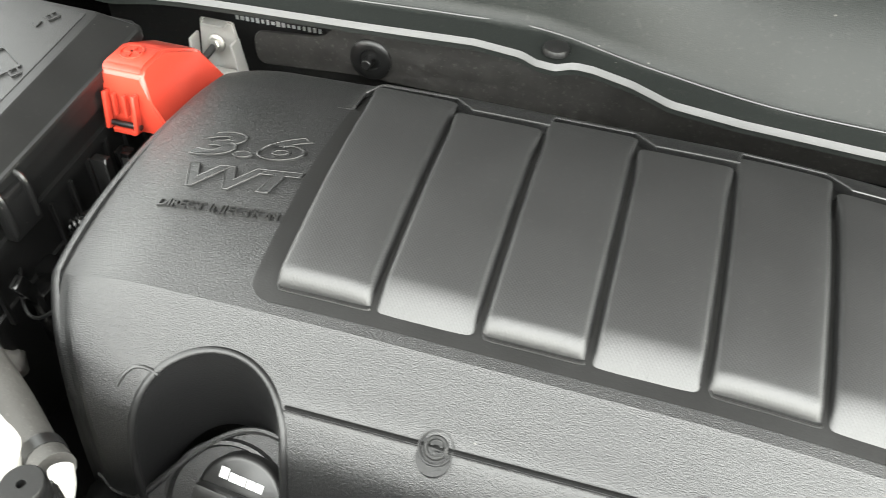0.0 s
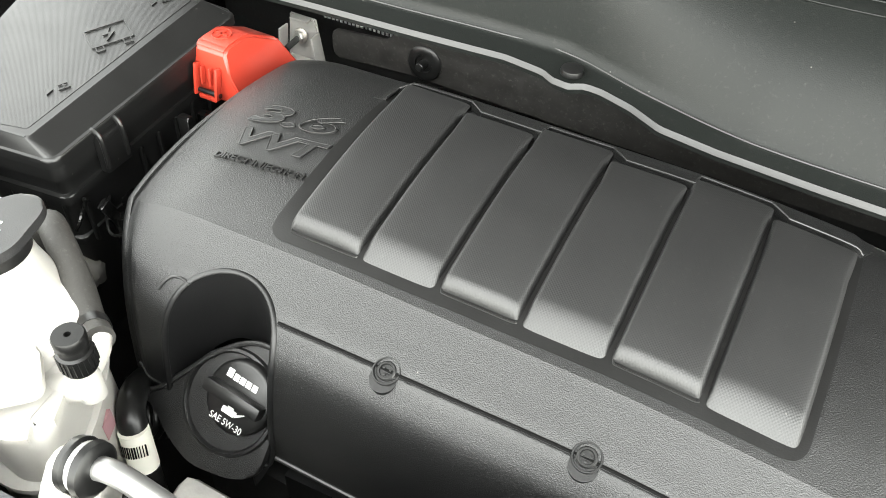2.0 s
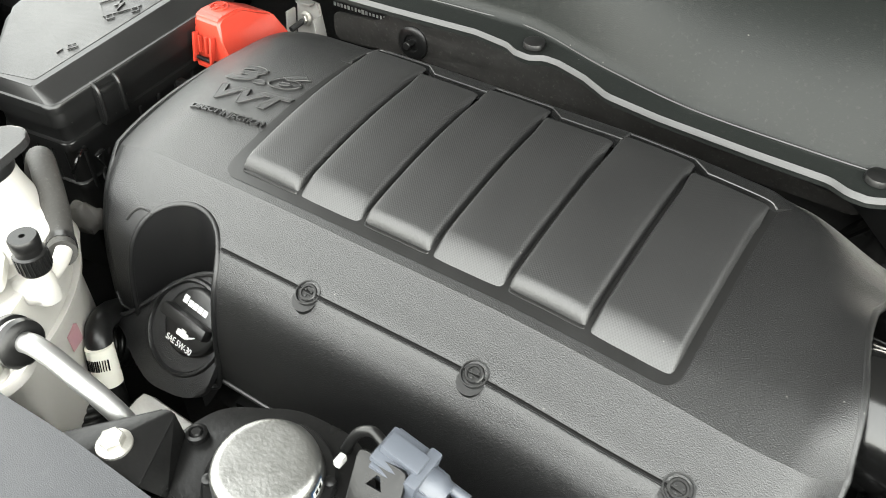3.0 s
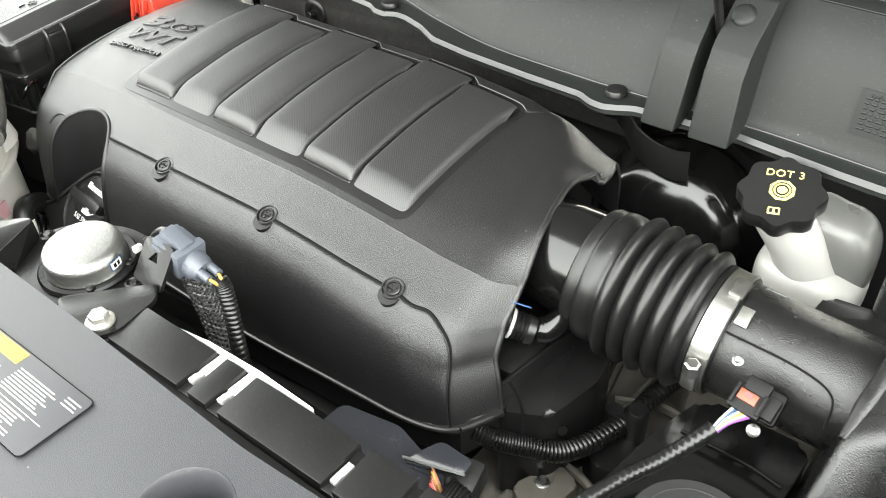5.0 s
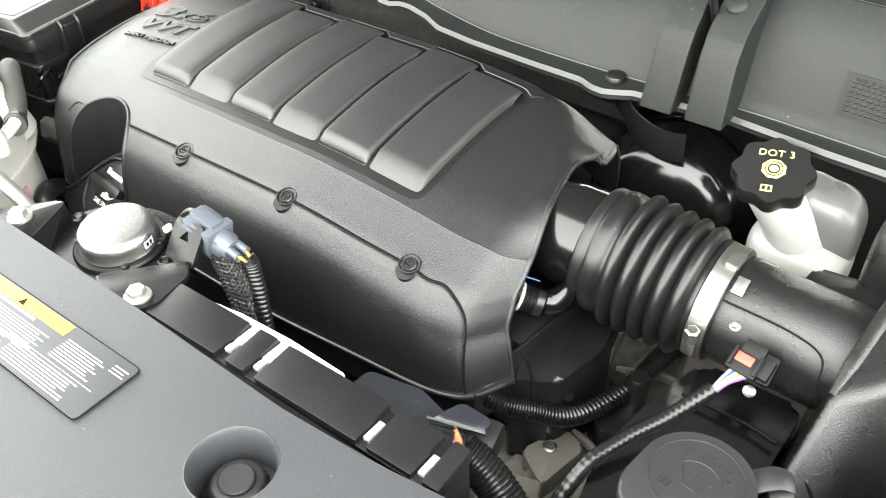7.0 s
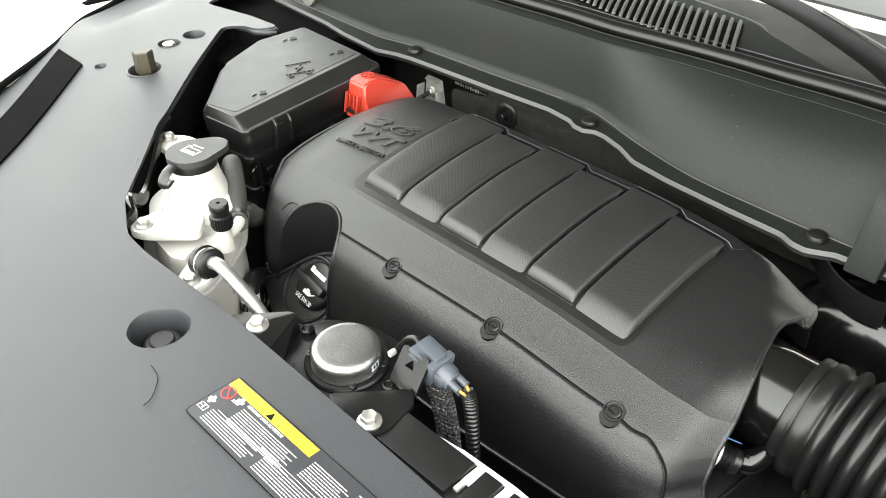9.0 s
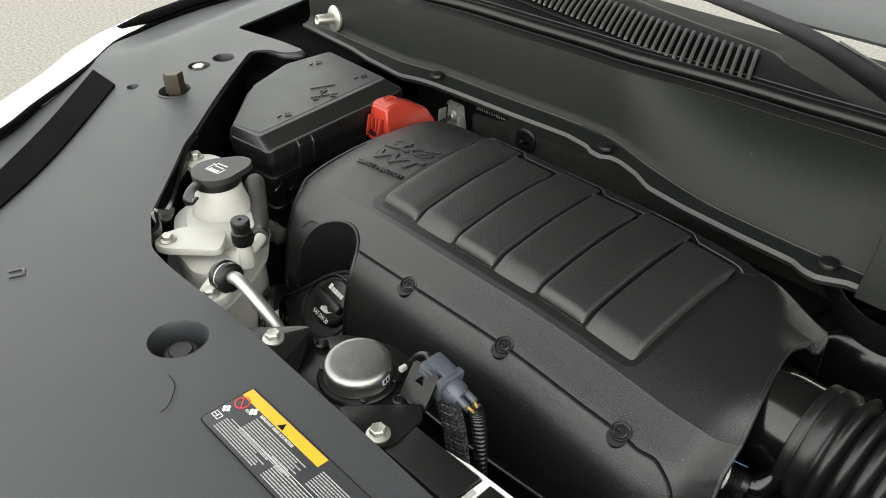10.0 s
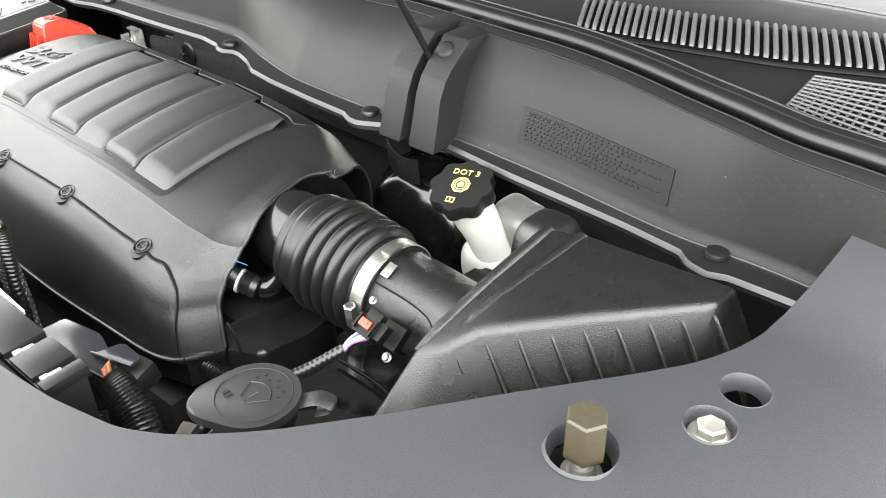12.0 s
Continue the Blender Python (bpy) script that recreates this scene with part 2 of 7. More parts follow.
def lathe(profile, m=None, seg=40, cap=True):
    """A profile of (radius, height) turned about the z axis."""
    bm = bmesh.new()
    rings = []
    for r, h in profile:
        if r < 1e-6:
            rings.append([bm.verts.new((0, 0, h))])
        else:
            rings.append([bm.verts.new((r * math.cos(2 * math.pi * i / seg), r * math.sin(2 * math.pi * i / seg), h)) for i in range(seg)])
    for a, b in zip(rings, rings[1:]):
        for i in range(seg):
            j = (i + 1) % seg
            if len(a) == 1 and len(b) == 1:
                continue
            if len(a) == 1:
                bm.faces.new((a[0], b[j], b[i]))
            elif len(b) == 1:
                bm.faces.new((a[i], a[j], b[0]))
            else:
                bm.faces.new((a[i], a[j], b[j], b[i]))
    if cap:
        for ring in (rings[0], rings[-1]):
            if len(ring) > 2:
                bm.faces.new(ring)
    if m:
        bm.transform(m)
    return bm


def spline(points, n):
    """n points along a smooth curve through the given ones."""
    pts = [Vector(p) for p in points]
    if len(pts) == 2:
        return [pts[0].lerp(pts[1], i / (n - 1)) for i in range(n)]
    pts = [pts[0] * 2 - pts[1], *pts, pts[-1] * 2 - pts[-2]]
    segs = len(pts) - 3
    out = []
    for i in range(n):
        s = i / (n - 1) * segs
        k = min(int(s), segs - 1)
        t = s - k
        a, b, c, d = pts[k:k + 4]
        out.append(0.5 * ((2 * b) + (c - a) * t + (2 * a - 5 * b + 4 * c - d) * t * t + (3 * b - a - 3 * c + d) * t ** 3))
    return out


def sweep(points, radius, n=24, seg=14, flat=1.0, up=(0, 0, 1)):
    """A tube along a smooth curve. radius: a number, or a function of the way along it, from 0 to 1."""
    path = spline(points, n)
    bm = bmesh.new()
    rings = []
    side = None
    for i, p in enumerate(path):
        d = (path[min(i + 1, n - 1)] - path[max(i - 1, 0)]).normalized()
        if side is None:
            side = d.cross(Vector(up))
            if side.length < 1e-3:
                side = d.cross(Vector((1, 0, 0)))
        side = (side - d * side.dot(d)).normalized()
        other = d.cross(side)
        r = radius(i / (n - 1)) if callable(radius) else radius
        rings.append([bm.verts.new(p + side * (r * math.cos(2 * math.pi * k / seg)) + other * (flat * r * math.sin(2 * math.pi * k / seg))) for k in range(seg)])
    for a, b in zip(rings, rings[1:]):
        for k in range(seg):
            j = (k + 1) % seg
            bm.faces.new((a[k], a[j], b[j], b[k]))
    bm.faces.new(rings[0])
    bm.faces.new(rings[-1])
    return bm


def loom(points, radius, pitch=0.004, depth=0.12, seg=12):
    """A corrugated conduit along a curve."""
    path = spline(points, 60)
    length = sum((b - a).length for a, b in zip(path, path[1:]))
    turns = max(4, int(length / pitch))
    n = turns * 4 + 1
    return sweep(points, lambda s: radius * (1 - depth * (0.5 - 0.5 * math.cos(2 * math.pi * turns * s)) ** 2), n, seg)


def surface(fn, nu, nv):
    """A sheet of nu x nv cells; fn takes u and v from 0 to 1."""
    bm = bmesh.new()
    g = [[bm.verts.new(fn(i / nu, j / nv)) for j in range(nv + 1)] for i in range(nu + 1)]
    for i in range(nu):
        for j in range(nv):
            bm.faces.new((g[i][j], g[i + 1][j], g[i + 1][j + 1], g[i][j + 1]))
    return bm


def baked(bm, *steps):
    """The mesh of a bmesh after modifiers: ("SOLIDIFY", thickness) or ("DIFFERENCE"/"INTERSECT", cutter bmesh)."""
    temp = []
    base = new("temp", as_mesh("temp", bm))
    temp.append(base)
    for kind, value in steps:
        if kind == "SOLIDIFY":
            mod = base.modifiers.new("s", "SOLIDIFY")
            mod.thickness, mod.offset = value, -1.0
        else:
            cut = new("temp", as_mesh("temp", value))
            temp.append(cut)
            mod = base.modifiers.new("b", "BOOLEAN")
            mod.operation, mod.object, mod.solver = kind, cut, "EXACT"
    dg = bpy.context.evaluated_depsgraph_get()
    me = bpy.data.meshes.new_from_object(base.evaluated_get(dg))
    for ob in temp:
        bpy.data.objects.remove(ob)
    return me


def lettering(text, size, m, depth=0.0006, spacing=1.0, shear=0.0, align="LEFT", width=1.0, bold=0.0, contour=0.0):
    """A line of built-in letters as a mesh, standing on the x axis of m."""
    cu = bpy.data.curves.new("letters", "FONT")
    cu.offset = bold
    if contour:
        cu.fill_mode, cu.bevel_depth, cu.bevel_resolution = "NONE", contour, 2
    cu.body, cu.size, cu.extrude, cu.space_character, cu.shear, cu.align_x = text, size, depth / 2, spacing, shear, align
    ob = new("temp", cu)
    dg = bpy.context.evaluated_depsgraph_get()
    me = bpy.data.meshes.new_from_object(ob.evaluated_get(dg))
    bpy.data.objects.remove(ob)
    me.transform(m @ Matrix.Diagonal((width, 1, 1, 1)))
    return me


def rounded(outline, r, seg=5):
    """A polygon with rounded corners."""
    out = []
    n = len(outline)
    for i in range(n):
        p, a, b = Vector(outline[i]), Vector(outline[i - 1]), Vector(outline[(i + 1) % n])
        da, db = (a - p), (b - p)
        k = min(r, da.length * 0.45, db.length * 0.45)
        s, e = p + da.normalized() * k, p + db.normalized() * k
        for j in range(seg + 1):
            t = j / seg
            q = s.lerp(p, t).lerp(p.lerp(e, t), t)
            out.append((q.x, q.y))
    return out


def step(a, b, x):
    t = min(1.0, max(0.0, (x - a) / (b - a)))
    return t * t * (3 - 2 * t)


def interp(x, table):
    """Straight lines through (x, value) pairs."""
    return float(np.interp(x, [p[0] for p in table], [p[1] for p in table]))


def bolt(name, at, radius, label, group="", up=(0, 0, 1), parent=None, mat=None):
    """A flanged hexagon bolt head."""
    m = aim(at, up)
    flange = lathe([(0, 0), (radius, 0), (radius, radius * 0.16), (radius * 0.75, radius * 0.3), (0, radius * 0.3)], m, 28, cap=False)
    hexa = lathe([(0, radius * 0.2), (radius * 0.70, radius * 0.2), (radius * 0.70, radius * 0.72), (radius * 0.6, radius * 0.82), (radius * 0.3, radius * 0.78), (0, radius * 0.75)], m, 6, cap=False)
    geo = merged(flange, hexa)
    if parent:
        return part(name, geo, mat or M_BOLT, parent, label, smooth=30)
    return solid(name, geo, mat or M_BOLT, label, "bolt", group, smooth=30)


# ---- setting: ground, bay, fenders, hood, windscreen ----
def ground():
    bm = bmesh.new()
    bmesh.ops.create_grid(bm, x_segments=8, y_segments=8, size=1500)
    ob = place_mesh("ground", as_mesh("ground", bm), M_CONCRETE, (0, 0, 0))
    tagged(ob, "pale sunlit concrete ground beside the car", "ground", kind="structure")


SHIELD_INNER = [(-0.80, 0.285), (-0.755, 0.118), (-0.66, 0.136), (-0.600, 0.140), (-0.612, 0.112), (-0.640, 0.106), (-0.655, 0.082), (-0.486, -0.101), (-0.473, -0.119), (-0.36, -0.219), (-0.30, -0.247),
                (-0.259, -0.249), (-0.124, -0.242), (0.062, -0.243), (0.195, -0.246), (0.269, -0.242), (0.319, -0.236), (0.377, -0.222), (0.4072, -0.2047),
                (0.4323, -0.1827), (0.454, -0.1622), (0.4779, -0.1355), (0.503, -0.1081), (0.5374, -0.0672), (0.5723, -0.0250), (0.596, 0.0041), (0.6201, 0.0382), (0.6289, 0.0547), (0.6361, 0.0719), (0.6422, 0.0924), (0.6452, 0.1150), (0.6525, 0.1517), (0.660, 0.210)]


def shield_z(x, y):
    """The shield's height: flat in front, its wings a little higher."""
    return 0.985 + 0.017 * step(-0.26, 0.02, y) * step(0.28, 0.55, abs(x)) - 0.06 * step(-0.55, -0.9, y) + 0.45 * max(0.0, y - 0.115) * step(0.58, 0.64, x) - 0.010 * step(-0.7725, -0.800, x + 0.31 * (y + 0.036)) * step(-0.08, 0.02, y)


def shield():
    root = thing("radiator_shield", (0, -0.45, 0.96), "wide satin dark grey plastic radiator shield with wings", "shield")
    side = [(0.866, 0.010), (0.839, -0.0425), (0.7753, -0.111), (0.6985, -0.211), (0.653, -0.2635), (0.605, -0.345), (0.55, -0.45), (0.42, -0.68)]
    outer = [(0.80, 0.225), (0.895, 0.19), (0.885, 0.055)] + side + [(-x, y) for x, y in side[::-1]] + [(-0.885, 0.055), (-0.905, 0.145), (-0.910, 0.20), (-0.87, 0.29)]
    outline = SHIELD_INNER + outer
    sheet = surface(lambda u, v: (-1.0 + 2.0 * u, -0.75 + 1.15 * v, shield_z(-1.0 + 2.0 * u, -0.75 + 1.15 * v)), 100, 58)
    keep = prism(rounded(outline, 0.012, 4), 0.5, 1.3)
    cuts = []
    for s in (-1, 1):
        cuts += [((0.608 * s, -0.062), 0.021), ((0.655 * s, 0.0), 0.0155), ((0.658 * s, 0.040), 0.0155), ((0.664 * s, -0.095), 0.008)]
    cuts += [((-0.156, -0.293), 0.0255), ((0.202, -0.289), 0.0255)]
    steps = [("SOLIDIFY", 0.0035), ("INTERSECT", keep)]
    holes = [lathe([(r, 0.8), (r, 1.2)], Matrix.Translation((x, y, 0)), 32) for (x, y), r in cuts]
    slot = prism(rounded([(0.020, -0.470), (0.030, -0.382), (0.046, -0.370), (0.052, -0.384), (0.062, -0.410), (0.10, -0.405), (0.10, -0.425), (0.075, -0.470)], 0.006), 0.8, 1.2)
    steps.append(("DIFFERENCE", merged(*holes, slot)))
    part("panel", baked(sheet, *steps), M_SHIELD, root)
    # rolled lip along the inner edge
    edge = SHIELD_INNER[2:]
    lip_path = []
    for (ax, ay), (x, y), (bx, by) in zip(edge[:1] + edge, edge, edge[1:] + edge[-1:]):
        n = Vector((by - ay, ax - bx)).normalized() * 0.0046
        lip_path.append((x + n.x, y + n.y, shield_z(x, y) - 0.006))
    part("lip", sweep(lip_path, 0.0050, 150, 10), M_SHIELD, root)
    skirt = spline([(x, y, shield_z(x, y) - 0.009) for x, y in SHIELD_INNER[2:10]], 81)
    # Shield plastic in truth; black paints the shade below the edge.
    part("skirt", baked(surface(lambda u, v: skirt[round(u * 80)] + Vector((0, 0, -0.055 * v)), 80, 3), ("SOLIDIFY", 0.002)), M_FOAM_SHADE, root, "turned-down edge, blackened for the shade below the shield")
    # deep wells of the two clips, collars of the holes
    for (x, y), r in cuts:
        z = shield_z(x, y)
        depth = 0.030 if r > 0.025 else 0.012
        part("collar", lathe([(r + 0.002, z - 0.001), (r, z + 0.0003), (r - 0.0012, z - 0.002), (r - 0.003, z - depth), (r + 0.001, z - depth), (r + 0.002, z - 0.002)],
                             Matrix.Translation((x, y, 0)), 36, cap=False), M_SHIELD, root)
        if r > 0.025:
            part("well_floor", lathe([(0, z - depth + 0.001), (r - 0.002, z - depth + 0.001)], Matrix.Translation((x, y, 0)), 36, cap=False), M_BLACK, root)
    for x, y in ((-0.156, -0.293), (0.202, -0.289)):
        z = shield_z(x, y) - 0.024
        clip = lathe([(0, 0.012), (0.0095, 0.012), (0.0105, 0.011), (0.0105, 0.0095), (0.0135, 0.0095), (0.0155, 0.008), (0.017, 0.003), (0.017, 0)], Matrix.Translation((x, y, z)), 36, cap=False)
        solid("push_clip", clip, M_PANEL, "round black plastic push clip in its well", "clip", "push clips of the shield")
    return root


def build_setting():
    ground()
    # floor of the bay and the walls that close it
    solid("bay_floor", box((0, 0.0, 0.42), (1.5, 1.1, 0.30), 0.005), M_DARK, "dark dirty floor below the engine", "floor", kind="structure")
    solid("firewall", box((0, 0.34, 0.48), (1.5, 0.03, 0.96), 0.004), M_DARK, "dark firewall behind the engine", "wall", kind="structure")
    for s in (-1, 1):
        solid("inner_fender", box((0.74 * s, -0.1, 0.485), (0.03, 0.85, 0.97), 0.006), M_DARK, "dark inner fender wall of the bay", "wall", kind="structure")
    solid("fender_ledge", box((-0.735, 0.20, 0.922), (0.33, 0.30, 0.10), 0.006), M_FOAM_SHADE, "black ledge of the inner fender below the shield", "ledge", kind="structure")
    solid("recess_wall", box((-0.76, 0.30, 0.93), (0.26, 0.012, 0.16), 0.002), M_FOAM_SHADE, "dark wall closing the recess beside the cowl", "wall", kind="structure")
    solid("front_support", box((0, -0.33, 0.475), (1.3, 0.12, 0.95), 0.006), M_DARK, "dark radiator support under the shield", "wall", kind="structure")


build_setting()
shield()


# ---- fenders, hood, cowl, windscreen ----
def fender(s):
    """A painted front fender beside the shield."""
    root = thing("front_fender", (0.9 * s, -0.1, 0.5), "glossy white painted front fender of the car", "fender")
    edge = [(0.565, -0.430), (0.610, -0.345), (0.658, -0.2625), (0.7035, -0.209), (0.7805, -0.108), (0.845, -0.039), (0.872, 0.012), (0.893, 0.055), (0.913, 0.145), (0.920, 0.30), (0.925, 0.60), (0.925, 1.0)]

    def fn(u, v):
        p = spline([(x * s, y, 0) for x, y in edge], 60)[int(u * 59)]
        if v < 0.6:
            k = v / 0.6
            o, z = 0.003 + 0.095 * k, 0.996 + 0.006 * math.sin(math.pi * min(1.0, 1.5 * k)) - 0.030 * k * k
        else:
            k = (v - 0.6) / 0.4 * math.pi / 2
            o, z = 0.098 + 0.045 * math.sin(k), 0.966 - 0.45 * (1 - math.cos(k))
        return (p.x + s * o, p.y - 0.35 * o, z)

    part("wing", baked(surface(fn, 59, 40), ("SOLIDIFY", 0.003)), M_PAINT, root)
    part("gasket", sweep([(x * s, y, 0.9925) for x, y in edge], 0.0042, 90, 8), M_FOAM_SHADE, root, "black rubber gasket along the inner edge")
    part("seal", sweep([(x * s, y, 1.000) for x, y in ((0.888, -0.012), (0.899, 0.035), (0.912, 0.085), (0.925, 0.145), (0.932, 0.30))], lambda k: 0.006 + 0.008 * min(1.0, 4 * k), 30, 10, flat=0.6), M_FOAM_SHADE, root, "thick black hood seal")
    return root


def hood_panel():
    """The raised hood above the windscreen, that the prop rod holds."""
    root = thing("raised_hood", (0, 0.42, 1.1), "dark underside of the raised hood held by the prop rod", "hood")
    m = Matrix.Translation((0, 0.52, 1.17)) @ Euler((radians(180 - 43), 0, 0)).to_matrix().to_4x4()
    out = rounded([(-0.79, 0), (0.79, 0), (0.75, 0.90), (0.57, 1.15), (-0.57, 1.15), (-0.75, 0.90)], 0.06)
    part("liner", prism(out, -0.004, 0.022, 0.006, m=m), M_HOOD, root)
    return root


FLANGE = [(-0.72, 0.226), (-0.601, 0.220), (-0.554, 0.212), (-0.471, 0.206), (-0.44, 0.216), (-0.415, 0.220), (-0.373, 0.223), (-0.272, 0.228), (-0.186, 0.234), (-0.150, 0.229),
          (-0.139, 0.222), (-0.124, 0.220), (-0.112, 0.227), (-0.098, 0.226), (-0.070, 0.217), (-0.042, 0.202), (0.005, 0.195), (0.080, 0.190), (0.136, 0.188), (0.150, 0.181),
          (0.164, 0.180), (0.180, 0.188), (0.186, 0.192), (0.276, 0.200), (0.289, 0.1985), (0.359, 0.191), (0.425, 0.187), (0.485, 0.183), (0.542, 0.176), (0.555, 0.165), (0.572, 0.161),
          (0.588, 0.167), (0.635, 0.168), (0.72, 0.165)]
CREASE = [(-0.72, 0.240), (-0.60, 0.238), (-0.498, 0.236), (-0.423, 0.250), (-0.301, 0.256), (-0.209, 0.262), (-0.140, 0.262), (-0.059, 0.236), (0.025, 0.216), (0.122, 0.211),
          (0.178, 0.211), (0.284, 0.2135), (0.345, 0.2105), (0.412, 0.2055), (0.475, 0.198), (0.532, 0.1925), (0.60, 0.1935), (0.636, 0.192), (0.72, 0.185)]


SEAL = [(-0.80, 0.185), (-0.66, 0.218), (-0.51, 0.241), (-0.32, 0.269), (-0.157, 0.291), (-0.018, 0.308), (0.09, 0.310), (0.15, 0.305), (0.221, 0.292), (0.304, 0.279), (0.371, 0.276),
        (0.439, 0.261), (0.501, 0.245), (0.555, 0.233), (0.605, 0.220), (0.660, 0.210), (0.80, 0.180)]
SEAL_RISE = [(-0.80, 0.0), (0.03, 0.0), (0.09, 0.002), (0.22, 0.010), (0.30, 0.013), (0.44, 0.013), (0.55, 0.010), (0.615, 0.008), (0.80, 0.003)]


def seal_y(x):
    return max(interp(x, SEAL), interp(x, CREASE) + 0.029)


def seal_z(x):
    return 1.075 + interp(x, SEAL_RISE)


def cowl():
    root = thing("cowl", (0, 0.24, 0.97), "dark grey plastic cowl panel with a wavy front edge", "cowl")

    def face(x, k):
        """A point of the rising face: k from 0 at the crease to 1 under the weatherstrip."""
        yc, yt = interp(x, CREASE) + 0.004, seal_y(x) - 0.020
        return Vector((x, yc + (yt - yc) * (0.72 * k + 0.28 * k * k * k), 0.996 + (seal_z(x) - 0.006 - 0.996) * k + 0.006 * math.sin(math.pi * k)))

    def fn(u, v):
        x = -0.74 + 1.48 * u
        yf, yc = interp(x, FLANGE), interp(x, CREASE)
        if v < 0.05:
            return (x, yf + 0.0040, 0.976 + 0.0085 * v / 0.05)
        if v < 0.2:
            k = (v - 0.05) / 0.15
            return (x, yf + 0.0040 + (yc - 0.008 - yf) * k, 0.9845 + 0.0025 * k)
        if v < 0.3:
            k = (v - 0.2) / 0.1
            return (x, yc - 0.004 + 0.008 * k, 0.987 + 0.009 * k * k)
        return face(x, (v - 0.3) / 0.7)

    part("face", baked(surface(fn, 240, 40), ("SOLIDIFY", 0.003)), M_COWL, root, smooth=50)
    def lip(u, v):
        x = -0.74 + 1.48 * u
        return (x, interp(x, FLANGE) + 0.0012 + 0.0026 * v, 0.9822 + 0.0036 * v - 0.0006 * (1 - v) ** 2)

    # Highlight of the front edge and crease is put into the paler colour.
    part("front_edge", baked(surface(lip, 300, 4), ("SOLIDIFY", 0.0015)), M_COWL_GLINT, root, "front edge with its highlight painted in as a paler tone")
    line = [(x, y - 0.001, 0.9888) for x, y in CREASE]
    part("crease_line", sweep(line, 0.0008, 200, 6), M_COWL_GLINT, root)
    # moulded block that guides the prop rod, split by a slot
    def block_half(x0, x1, outer):
        bm = bmesh.new()
        ring = [(0.179, 0.9825, 0.0), (0.1945, 1.0335, 0.002), (0.1975, 1.0425, 0.002), (0.2030, 1.0505, 0.002), (0.2110, 1.0590, 0.002), (0.2360, 1.0835, 0.001), (0.300, 1.0835, 0.001), (0.300, 0.9825, 0.0)]
        va = [bm.verts.new((x0 + (k if outer < 0 else -k * 0.5), y, z)) for y, z, k in ring]
        vb = [bm.verts.new((x1 - (k * 1.6 if outer > 0 else -k * 0.5), y, z)) for y, z, k in ring]
        bm.faces.new(va)
        bm.faces.new(vb[::-1])
        n = len(ring)
        for i in range(n):
            bm.faces.new((va[i], vb[i], vb[(i + 1) % n], va[(i + 1) % n]))
        bmesh.ops.bevel(bm, geom=bm.edges[:], offset=0.0016, segments=2, affect="EDGES", profile=0.5)
        return bm

    part("rod_block", block_half(0.2005, 0.2300, -1), M_COWL, root)
    part("rod_block", block_half(0.2425, 0.2760, 1), M_COWL, root)
    # Added black box paints the shade inside the open slot.
    part("rod_slot_shade", box((0.2363, 0.268, 1.030), (0.018, 0.060, 0.092), 0.0), M_FOAM_SHADE, root)
    # warning panel with unreadable moulded writing, as bars
    out = Vector((0, -0.0010, 0.0012))
    part("warning_panel", baked(surface(lambda u, v: face(0.350 + 0.166 * u, 0.09 + 0.33 * v) + out, 20, 8), ("SOLIDIFY", 0.0015)), M_WARN, root)
    bars = []
    rnd = random.Random(4)
    for row in range(8):
        x = 0.355 if row else 0.410
        while x < 0.503 - 0.02 * (row % 3):
            w = rnd.uniform(0.0018, 0.0050)
            k = 0.385 - 0.036 * row
            p = [face(x, k), face(x + w, k), face(x + w, k + 0.014), face(x, k + 0.014)]
            bm = bmesh.new()
            va = [bm.verts.new(q + out) for q in p]
            vb = [bm.verts.new(q + out * 1.9) for q in p]
            bm.faces.new(vb)
            for i in range(4):
                bm.faces.new((va[i], va[(i + 1) % 4], vb[(i + 1) % 4], vb[i]))
            bars.append(bm)
            x += w + 0.0020
    for k, ch in enumerate("WARNING:"):
        p = face(0.356 + 0.0062 * k, 0.368) + out * 1.6
        part("lettering", lettering(ch, 0.0062, aim(p, (0, -0.72, 0.69), (1, -0.16, 0)), 0.0008), M_COWL, root, smooth=20)
    tagged(part("moulded_writing", merged(*bars), M_COWL, root), kind="stuff")
    part("rubber_flap", baked(surface(lambda u, v: spline([(0.150, 0.240, 0.966), (0.1626, 0.2309, 0.964), (0.1863, 0.206, 0.962), (0.2112, 0.1916, 0.962), (0.2311, 0.1882, 0.962), (0.2428, 0.1923, 0.962)], 31)[round(u * 30)] + Vector((0, 0.004 * v, -0.030 * v)), 30, 4), ("SOLIDIFY", 0.0022)), M_RUBBER, root, "thin black rubber flap")
    for x, y in ((-0.424, 0.238), (-0.127, 0.238), (0.164, 0.204), (0.569, 0.188)):
        z = 0.987
        clip = lathe([(0, 0.006), (0.006, 0.0058), (0.009, 0.0045), (0.0098, 0.002), (0.0098, 0)], Matrix.Translation((x, y, z)), 28, cap=False)
        solid("cowl_clip", clip, M_BLACK, "round black plastic clip on the cowl flange", "clip", "clips along the cowl")
    return root


